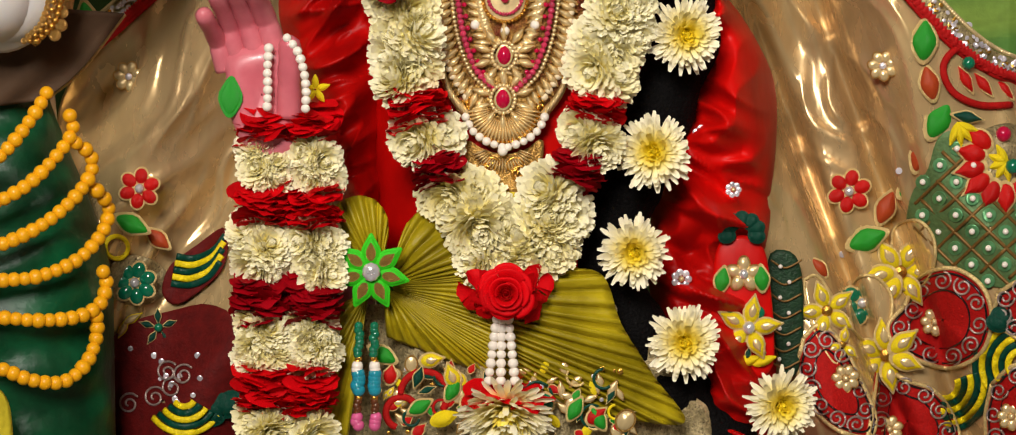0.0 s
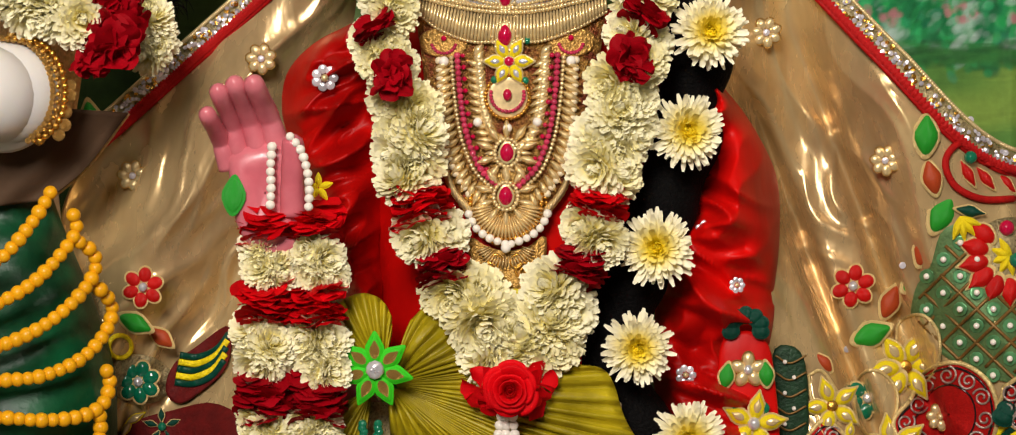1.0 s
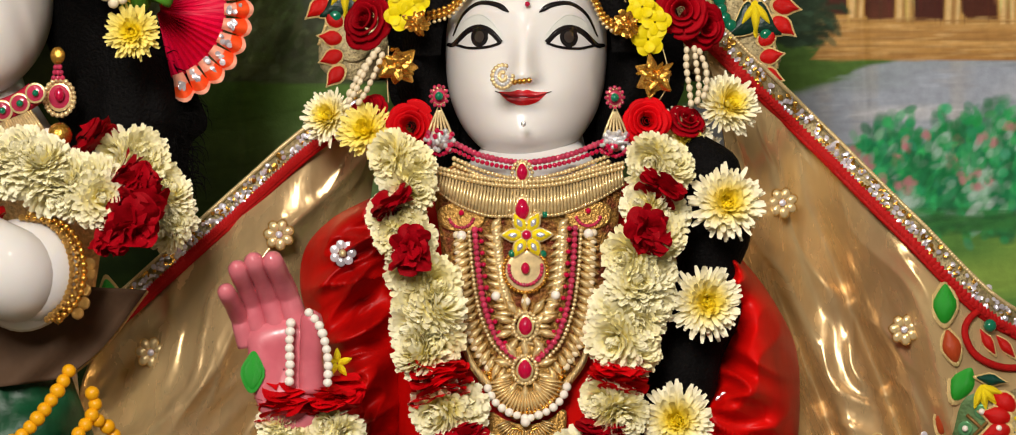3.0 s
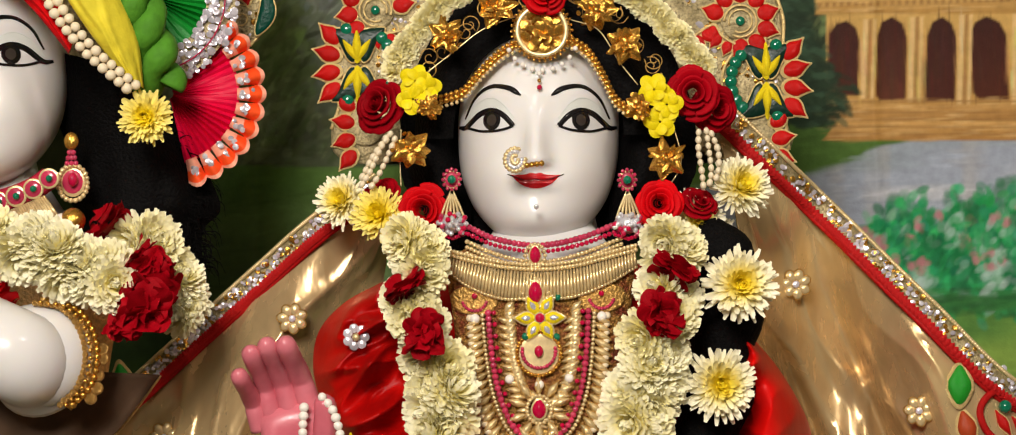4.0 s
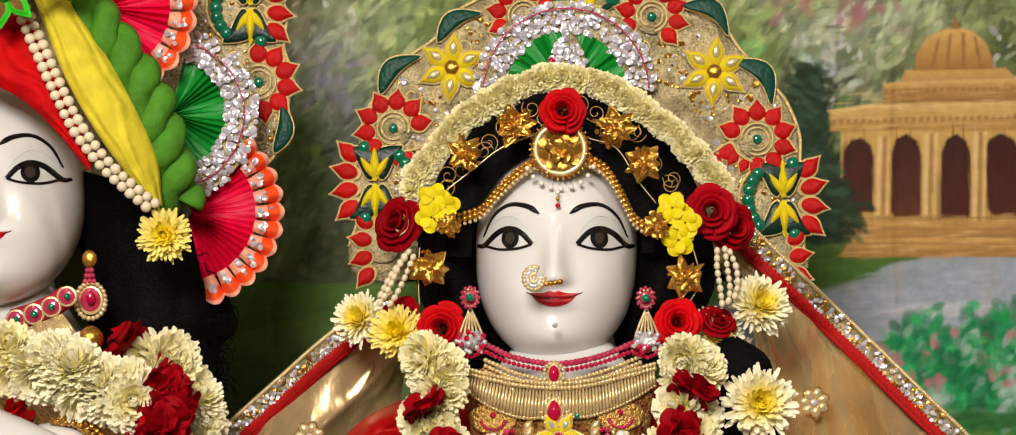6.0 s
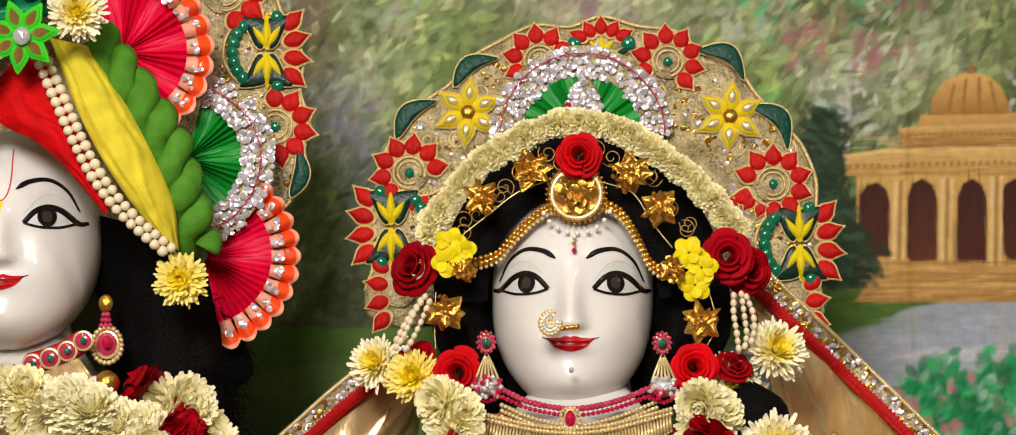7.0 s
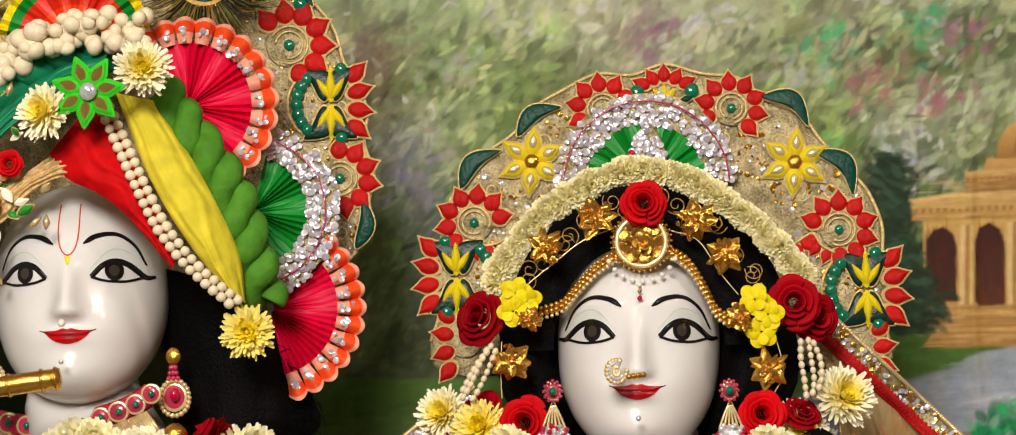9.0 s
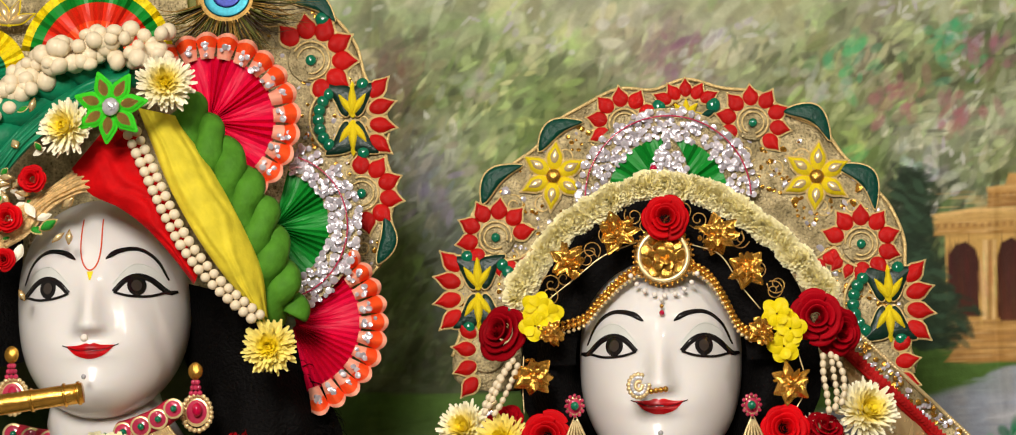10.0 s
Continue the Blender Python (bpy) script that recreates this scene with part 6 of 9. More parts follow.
def head_jewels():
    u0, v0 = (0.0059, 0.2628)
    t = thing("forehead_ornament", "gold filigree forehead disc with a hanging pearl fringe and hairline chains", "jewellery", W(u0, v0, -0.064))
    y = -0.046
    g = Geo()
    g.plate([W(u0 + 0.0255 * math.cos(a), v0 + 0.0255 * math.sin(a), y) for a in (2 * math.pi * k / 32 for k in range(32))], 0.003, 0, 0.002)
    disc = g.part("disc", GOLD_DARK, t)
    cord(disc, ringof(u0, v0, 0.0215, 0, 360, 24), y - 0.004, 0.0022, GOLD_PALE, 48, True, "rim")
    for r, n, s in ((0.0235, 30, 0.0019), (0.0265, 34, 0.0013)):
        for i in range(n):
            piece("bead", B_GOLD, disc, u0 + r * math.cos(2 * math.pi * i / n), v0 + r * math.sin(2 * math.pi * i / n), y - 0.003, 0, s)
    for k in range(3):
        for i in range((9, 6, 4)[k]):
            a = 2 * math.pi * i / (9, 6, 4)[k] + k
            piece("petal", S_GOLD, disc, u0 + (0.0155, 0.009, 0.004)[k] * math.cos(a), v0 + (0.0155, 0.009, 0.004)[k] * math.sin(a), y - 0.005 - 0.002 * k, 0, 0.0052, 1, 0.4, RND.uniform(-35, 35), RND.uniform(-35, 35))
    for i in range(9):
        a = radians(205 + 16.3 * i)
        piece("pearl", B_PEARL, t, u0 + 0.032 * math.cos(a), v0 + 0.032 * math.sin(a) - 0.003, y - 0.001, 0, 0.0023)
    for k, s in ((0, 0.0022), (1, 0.0019), (2, 0.0024)):
        piece("stone", (B_PEARL, B_GOLD, B_RUBY)[k], t, u0 - 0.003, v0 - 0.038 - 0.006 * k, y - 0.006, 0, s)
    for line in ([(-0.0121, 0.2529), (-0.0323, 0.2408), (-0.0498, 0.2241), (-0.0644, 0.2084), (-0.0833, 0.2020)], [(0.0239, 0.2549), (0.0446, 0.2429), (0.0592, 0.2196), (0.0688, 0.1994), (0.0799, 0.1906)]):
        for off, me, s in ((0.0, B_GOLD, 0.0030), (0.0045, B_GOLD, 0.0024), (-0.0045, B_PALE, 0.0018)):
            rowof("link", me, t, [(u, v + off) for u, v in line], lambda u, v: -0.046 + 3.0 * (u - u0) ** 2, 0.0046, s)
    for line in ([(-0.0953, 0.2252), (-0.0720, 0.2487), (-0.0431, 0.2664), (-0.0201, 0.2727)], [(0.0311, 0.2691), (0.0537, 0.2639), (0.0756, 0.2363), (0.0862, 0.2103)], [(-0.1191, 0.1755), (-0.1223, 0.1528), (-0.1171, 0.1300)], [(0.1190, 0.1754), (0.1236, 0.1469), (0.1173, 0.1245)]):
        cord(t, [(u + 0.003 * math.sin(i * 2.5), v + 0.003 * math.cos(i * 2.1)) for i, (u, v) in enumerate(line)], -0.045, 0.0005, GOLD_PALE, name="wire")
    for k in range(26):
        a = radians(18 + 144 * k / 25)
        u, v, h = 0.008 + RND.uniform(0.104, 0.124) * math.cos(a), 0.158 + RND.uniform(0.128, 0.150) * math.sin(a), RND.choice((-1, 1))
        cord(t, [(u + 0.009 * (1 - 0.8 * q) * math.cos(9 * h * q + k), v + 0.009 * (1 - 0.8 * q) * math.sin(9 * h * q + k)) for q in (j / 12 for j in range(13))], -0.034, 0.00045, GOLD_DARK, 24, name="wire")
    # earrings
    for s, (u, v) in ((-1, (-0.0756, 0.1336)), (1, (0.0780, 0.1299))):
        e = thing("earring", "gold bell earring with a ruby stud and silver stone base", "earring", W(u, v, -0.02), "bell earrings")
        piece("stud", S_PINKRING, e, u, v, -0.03, 0, 0.0062, 1.15, 0.5)
        for i in range(12):
            piece("stone", B_PINK, e, u + 0.0075 * math.cos(i * 0.524), v + 0.009 * math.sin(i * 0.524), -0.033, 0, 0.0018)
        piece("stone", B_EMERALD, e, u, v, -0.035, 0, 0.004)
        for i in range(6):
            g = Geo()
            x = (i - 2.5) / 2.5
            g.tube(curve([(u + 0.0005 * x, v - 0.010), (u + 0.006 * x, v - 0.022), (u + 0.0105 * x, v - 0.034)], 8, -0.062), 0.0011, 6)
            g.part("strut", GOLD_PALE, e)
        piece("bell", B_SILVER, e, u, v - 0.038, -0.058, 0, 0.0125, 0.75)
        for k in range(30):
            a, b = RND.uniform(0, 6.28), RND.uniform(-1, 1)
            piece("stone", RND.choice((B_SILVER, B_SILVER, B_PINK, B_RUBY)), e, u + 0.0125 * math.cos(a) * math.sqrt(1 - b * b * 0.6), v - 0.039 + 0.009 * b, -0.071 + 0.004 * abs(math.cos(a)), 0, 0.0024)
        for i in range(9):
            piece("stone", B_RUBY, e, u + (i - 4) * 0.0029, v - 0.0475 - 0.001 * (4 - abs(i - 4)), -0.064, 0, 0.0019)
    # strings of rice pearls by the veil
    for line in ([(-0.1288, 0.1746), (-0.1375, 0.1617), (-0.1470, 0.1421), (-0.1540, 0.1309)], [(-0.1249, 0.1700), (-0.1308, 0.1559), (-0.1402, 0.1374), (-0.1455, 0.1296)], [(-0.1328, 0.1713), (-0.1451, 0.1534), (-0.1538, 0.1377)],
                 [(0.1413, 0.1703), (0.1408, 0.1550), (0.1430, 0.1380), (0.1442, 0.1238)], [(0.1481, 0.1713), (0.1498, 0.1548), (0.1515, 0.1378), (0.1499, 0.1260)], [(0.1526, 0.1689), (0.1577, 0.1546), (0.1583, 0.1404), (0.1557, 0.1303)]):
        s = thing("pearl_string", "short string of ivory rice pearls hung beside the hair", "pearls", W(*line[0], -0.05), "hanging pearl strings")
        rowof("pearl", B_IVORY, s, line, -0.05, 0.0066, 0.0036, 0, 0.75)
    # nose ring and chin dot
    n = thing("nose_ring", "small gold nose ring set with white stones and pearls", "jewellery", W(*(-0.0147, 0.1474), -0.085))
    u, v = (-0.0197, 0.1487)
    v += 0.001
    for i in range(15):
        a = radians(70 + 290 * i / 14)
        piece("stone", B_PALE, n, u + 0.0088 * math.cos(a), v + 0.0098 * math.sin(a), -0.094, 0, 0.0023)
        piece("stone", B_SILVER, n, u + 0.0060 * math.cos(a), v + 0.0070 * math.sin(a), -0.095, 0, 0.0022)
        piece("stone", B_PALE, n, u + 0.0028 * math.cos(a), v + 0.0036 * math.sin(a), -0.096, 0, 0.0018)
    for i in range(4):
        piece("bead", B_GOLD, n, u + 0.0105 + 0.0042 * i, v - 0.005 + 0.0005 * i, -0.101, 0, 0.0026)
    c = thing("chin_jewel", "tiny round crystal set on the chin", "jewellery", W(*(-0.0021, 0.1087), -0.08))
    piece("stone", B_SILVER, c, *(-0.0022, 0.1082), -0.078, 0, 0.0026)


head_jewels()


# ---- necklaces ----
def necklaces():
    c = (-0.0022, 0.0326)[0]

    def y(u, v):
        return -0.0735 + 2.3 * (u - c) ** 2 + 0.06 * max(0, v)

    def both(chart):
        return [chart, [(2 * c - u, v) for u, v in chart]]

    back = thing("necklace", "broad gold filigree bridal necklace set over a red bodice", "necklace", W(c, 0.04, -0.07))
    ground(back, [(-0.0632, 0.0742), (-0.0464, 0.0655), (-0.0013, 0.0535), (0.0497, 0.0641), (0.0697, 0.0722), (0.0824, 0.0523), (0.0772, 0.0099), (0.0679, -0.0465), (0.0531, -0.0915), (0.0242, -0.1364), (-0.0043, -0.1529), (-0.0324, -0.1355), (-0.0572, -0.0899), (-0.0706, -0.0444), (-0.0766, 0.0122), (-0.0805, 0.0547)], y, NECK_CLOTH, 60, 0.002, "plate")
    chok = thing("choker", "pink stone choker with gold chain rows and a ruby centre", "necklace", W(c, 0.09, -0.06))
    rowof("stone", B_PINK, chok, [(-0.0607, 0.0912), (-0.0377, 0.0806), (-0.0016, 0.0744), (0.0341, 0.0796), (0.0671, 0.0915)], lambda u, v: y(u, v) - 0.004, 0.0042, 0.0029)
    rowof("stone", B_RUBY, chok, [(-0.0619, 0.0855), (-0.0377, 0.0750), (-0.0016, 0.0688), (0.0341, 0.0739), (0.0693, 0.0858)], lambda u, v: y(u, v) - 0.004, 0.0042, 0.0022)
    for k in range(4):
        o = -0.005 * k
        rowof("bead", B_PALE, chok, [(u, v + o) for u, v in [(-0.0631, 0.0788), (-0.0350, 0.0665), (-0.0018, 0.0597), (0.0328, 0.0654), (0.0714, 0.0790)]], lambda u, v: y(u, v) - 0.004, 0.0036, 0.0021)
    for (u, v), r in (((-0.0039, 0.0654), 0.0075), ((-0.0044, 0.0326), 0.0095)):
        piece("stone", D_RUBYDROP, back, u, v - r * 0.9, lambda a, b: y(a, b) - 0.008, 90, r * 2.0, 1.05)
        for i in range(16):
            a = 2 * math.pi * i / 16
            piece("pearl", B_PALE, back, u + r * 1.15 * math.cos(a), v + r * 1.35 * math.sin(a), lambda a, b: y(a, b) - 0.008, 0, 0.0019)
    # fringed collar: ribs between two arcs
    inner = along([Vector((u, v, 0)) for u, v in [(-0.0775, 0.0660), (-0.0578, 0.0606), (-0.0324, 0.0545), (-0.0019, 0.0518), (0.0270, 0.0537), (0.0553, 0.0600), (0.0826, 0.0675)]], 58)
    outer = along([Vector((u, v, 0)) for u, v in [(-0.0794, 0.0530), (-0.0609, 0.0391), (-0.0328, 0.0285), (-0.0022, 0.0292), (0.0266, 0.0288), (0.0579, 0.0396), (0.0835, 0.0539)]], 58)
    for p, q in zip(inner, outer):
        g = Geo()
        g.tube([W(p.x, p.y, y(p.x, p.y) - 0.006), W(*((p + q) / 2).to_2d(), y(p.x, p.y) - 0.010), W(q.x, q.y, y(q.x, q.y) - 0.007)], lambda s: 0.0011 + 0.0006 * s, 6)
        g.part("rib", GOLD_PALE, back)
        piece("bead", B_PALE, back, q.x, q.y, y(q.x, q.y) - 0.007, 0, 0.0019)
    for line in ([(-0.0780, 0.0671), (-0.0577, 0.0617), (-0.0324, 0.0562), (-0.0019, 0.0535), (0.0270, 0.0554), (0.0554, 0.0617), (0.0837, 0.0686)],):
        for o in (0.0, 0.004):
            rowof("bead", B_PALE, back, [(u, v + o) for u, v in line], lambda u, v: y(u, v) - 0.008, 0.0033, 0.0021)
    # side plates with pink crescents
    for chart in both([(-0.0780, 0.0337), (-0.0637, 0.0403), (-0.0439, 0.0377), (-0.0367, 0.0275), (-0.0443, 0.0163), (-0.0613, 0.0148), (-0.0753, 0.0207)]):
        p = ground(back, chart, lambda u, v: y(u, v) - 0.003, GOLD_DARK, 30, 0.002, "side_plate")
        u, v = sum(a for a, _ in chart) / 7, sum(b for _, b in chart) / 7
        rowof("stone", B_PINK, p, ringof(u, v + 0.002, 0.011, 200, 340, 10), lambda a, b: y(a, b) - 0.006, 0.0028, 0.0017)
        piece("stone", B_RUBY, p, u, v + 0.004, lambda a, b: y(a, b) - 0.007, 0, 0.0026)
        piece("pearl", B_PEARL, p, u, v - 0.016, lambda a, b: y(a, b) - 0.007, 0, 0.0046)
    # flower and crescent pendants down the middle
    u, v = (-0.0008, 0.0111)
    posy(back, u, v, lambda a, b: y(a, b) - 0.007, 0.021, D_YELLOW6, 6, S_RUBY, 0.2, 60, 1.0)
    for dx, dz in ((0.016, 0.018), (-0.013, -0.016), (0.014, -0.017)):
        piece("stone", B_EMERALD, back, u + dx, v + dz, lambda a, b: y(a, b) - 0.006, 0, 0.0036)
    u, v = (-0.0024, -0.0200)
    p = ground(back, ringof(u, v, 0.019), lambda a, b: y(a, b) - 0.004, GOLD_PALE, 30, 0.002, "pendant")
    rowof("stone", B_PINK, p, ringof(u, v + 0.002, 0.0145, 170, 370, 14), lambda a, b: y(a, b) - 0.008, 0.003, 0.0018)
    rowof("bead", B_GOLD, p, ringof(u, v, 0.019, 0, 360, 24), lambda a, b: y(a, b) - 0.007, 0.0034, 0.0019, closed=True)
    piece("stone", B_RUBY, p, u, v + 0.002, lambda a, b: y(a, b) - 0.009, 0, 0.0040, 1.3)
    for dx in (-0.026, 0, 0.026):
        piece("pearl", B_PEARL, back, u + dx, v - 0.027 + abs(dx) * 0.2, lambda a, b: y(a, b) - 0.007, 0, 0.0042)
    # strands: leaves, pink stones, fringe of drops, pearls
    for chart in both([(-0.0313, 0.0161), (-0.0294, -0.0111), (-0.0253, -0.0366), (-0.0170, -0.0554), (-0.0036, -0.0635)]):
        rowof("leaf", D_LEAFGOLD, back, chart, lambda u, v: y(u, v) - 0.005, 0.0062, 0.0125, 140, 1.2)
        rowof("leaf", D_LEAFGOLD, back, chart, lambda u, v: y(u, v) - 0.005, 0.0062, 0.0125, 40, 1.2)
    for chart in both([(-0.0460, 0.0163), (-0.0436, -0.0166), (-0.0385, -0.0506), (-0.0276, -0.0802), (-0.0120, -0.0974)]):
        rowof("stone", B_PINK, back, chart, lambda u, v: y(u, v) - 0.007, 0.0052, 0.0030)
        rowof("stone", B_RUBY, back, [(a + 0.005 * (1 if a < c else -1), b) for a, b in chart], lambda u, v: y(u, v) - 0.007, 0.0105, 0.0022)
        rowof("bead", B_PALE, back, [(a - 0.005 * (1 if a < c else -1), b - 0.002) for a, b in chart], lambda u, v: y(u, v) - 0.007, 0.0038, 0.0019)
    for s, chart in zip((1, -1), both([(-0.0517, 0.0118), (-0.0499, -0.0221), (-0.0459, -0.0561), (-0.0362, -0.0857), (-0.0217, -0.1046)])):
        rowof("drop", D_LEAFGOLD, back, chart, lambda u, v: y(u, v) - 0.005, 0.0068, 0.0155, -65 * s if s > 0 else 65, 0.9)
    for s, chart in zip((1, -1), both([(-0.0370, 0.0116), (-0.0352, -0.0223), (-0.0300, -0.0518), (-0.0201, -0.0735), (-0.0090, -0.0850)])):
        rowof("drop", D_LEAFGOLD, back, chart, lambda u, v: y(u, v) - 0.005, 0.0068, 0.0135, 65 * s, 0.9)
    for chart in both([(-0.0619, 0.0120), (-0.0601, -0.0220), (-0.0572, -0.0560), (-0.0497, -0.0832), (-0.0364, -0.1044)]):
        rowof("pearl", B_IVORY, back, chart, lambda u, v: y(u, v) - 0.006, 0.0072, 0.0034)
    for s, chart in zip((1, -1), both([(-0.0577, -0.0888), (-0.0511, -0.1041), (-0.0412, -0.1173), (-0.0311, -0.1271)])):
        rowof("drop", D_LEAFGOLD, back, chart, lambda u, v: y(u, v) - 0.005, 0.0058, 0.019, 160 if s > 0 else -160, 0.55)
    for chart in both([(-0.0367, -0.1219), (-0.0312, -0.1333), (-0.0200, -0.1425), (-0.0048, -0.1484)]):
        rowof("pearl", B_PEARL, back, chart, lambda u, v: y(u, v) - 0.010, 0.0072, 0.0038, jitter=1)
    piece("pearl", B_PEARL, back, *(-0.0043, -0.1518), lambda a, b: y(a, b) - 0.011, 0, 0.0046)
    # ruby ovals and the great crescent
    for (u, v), r in (((-0.0031, -0.0686), 0.0078), ((-0.0042, -0.1065), 0.0080)):
        piece("stone", D_RUBYDROP, back, u, v - r, lambda a, b: y(a, b) - 0.010, 90, r * 2.1, 1.2)
        rowof("bead", B_PALE, back, ringof(u, v, 0.0105, 0, 360, 20, 1.15), lambda a, b: y(a, b) - 0.009, 0.0035, 0.0020, closed=True)
        for i in range(10):
            a = 36 * i + 18
            piece("leaf", D_LEAFGOLD, back, u + 0.012 * math.cos(radians(a)), v + 0.013 * math.sin(radians(a)), lambda p, q: y(p, q) - 0.007, a, 0.016, 0.9)
    u, v = (-0.0043, -0.1133)
    p = ground(back, ringof(u, v, 0.031, 0, 360, 30, 1.0), lambda a, b: y(a, b) - 0.002, GOLD_DARK, 40, 0.002, "crescent")
    for i in range(25):
        a = 188 + 164 * i / 24
        piece("rib", D_LEAFGOLD, p, u + 0.012 * math.cos(radians(a)), v + 0.012 * math.sin(radians(a)), lambda q, w: y(q, w) - 0.006, a, 0.022, 0.38)
    for r, s in ((0.031, 0.0024), (0.035, 0.0016)):
        rowof("bead", B_GOLD, p, ringof(u, v, r, 165, 375, 24), lambda a, b: y(a, b) - 0.006, 0.0040, s)
    # dark gold belly pendant below
    low = thing("waist_pendant", "old gold filigree pendant above the heart garland", "jewellery", W(*(-0.0048, -0.1812), -0.072))
    ground(low, [(-0.0370, -0.1423), (-0.0213, -0.1499), (-0.0044, -0.1541), (0.0155, -0.1504), (0.0309, -0.1410), (0.0282, -0.1704), (0.0150, -0.1872), (-0.0050, -0.1971), (-0.0246, -0.1866), (-0.0351, -0.1695)], lambda a, b: y(a, b), GOLD_DARK, 40, 0.003, "plate")
    for s in (-1, 1):
        for k in range(4):
            u, v = (-0.0044, -0.1586)
            pts = [(u + s * (0.010 + 0.005 * k) + 0.008 * (1 - 0.8 * q) * math.cos(s * (9 * q + k)), v - 0.006 - 0.008 * k + 0.008 * (1 - 0.8 * q) * math.sin(9 * q + k)) for q in (j / 16 for j in range(17))]
            cord(low, pts, lambda a, b: y(a, b) - 0.006, 0.0011, GOLD, 30, name="scrollwork")
    for i in range(21):
        a = 200 + 140 * i / 20
        u, v = (-0.0043, -0.1529)
        piece("rib", D_LEAFGOLD, low, u + 0.016 * math.cos(radians(a)), v + 0.006 + 0.012 * math.sin(radians(a)), lambda q, w: y(q, w) - 0.005, a, 0.012, 0.4)
    ground(low, [(-0.0207, -0.1895), (-0.0048, -0.1869), (0.0121, -0.1900), (0.0147, -0.2041), (-0.0053, -0.2152), (-0.0232, -0.2036)], -0.075, TURBAN_YELLOW, 30, 0.002, "yellow_cloth")


D_RUBYDROP = unit_drop("stone", RUBY, GOLD_PALE, 0.62, 0.25, 0.0, 0.25)
D_YELLOW6 = unit_drop("petal", YELLOWTHREAD, GOLD_PALE, 0.6, 0.7, 0.2, inset=CRYSTAL)
necklaces()


# ---- palm, pearls and brooches of the standing figure ----
def small_right():
    b = thing("bracelet", "two strings of round white pearls looped over the thumb", "pearls", W(*(-0.1930, -0.0879), -0.15))
    rowof("pearl", B_PEARL, b, [(-0.2079, -0.0628), (-0.2093, -0.0820), (-0.2090, -0.0990), (-0.2098, -0.1137)], -0.158, 0.0070, 0.0042)
    rowof("pearl", B_PEARL, b, [(-0.1919, -0.0540), (-0.1830, -0.0654), (-0.1776, -0.0825), (-0.1756, -0.0995), (-0.1764, -0.1154)], -0.160, 0.0070, 0.0042)
    l = thing("leaf", "single green leaf stuck to the palm", "leaf", W(*(-0.2414, -0.1054), -0.15))
    piece("blade", D_GREENLEAF, l, *(-0.2428, -0.1201), -0.151, 86, 0.030, 1.1, 0.5)
    f = thing("silk_flower", "small yellow bud behind the thumb", "flower", W(*(-0.1677, -0.0985), -0.12))
    posy(f, *(-0.1677, -0.0985), -0.125, 0.012, D_THREAD, 5, None)
    for (u, v), y, n in (((-0.1617, -0.0024), -0.045, 0), ((0.1701, -0.1373), -0.035, 1), ((0.1528, -0.2641), -0.03, 2), ((0.1976, -0.1851), -0.035, 3)):
        j = thing("brooch", "small silver stone flower brooch sewn on red satin", "brooch", W(u, v, y), "silver flower brooches")
        r = (0.0115, 0.009, 0.009, 0.007)[n]
        for i in range(7):
            a = 51.4 * i
            piece("stone", S_SILVER, j, u + r * 0.68 * math.cos(radians(a)), v + r * 0.68 * math.sin(radians(a)), y, 0, r * 0.36, 1, 0.6)
        piece("stone", B_PALE, j, u, v, y - 0.003, 0, r * 0.3)


D_GREENLEAF = unit_drop("leaf", LEAFGREEN, LEAFGREEN, 0.55, 0.55, 0.35, 0.04)
small_right()


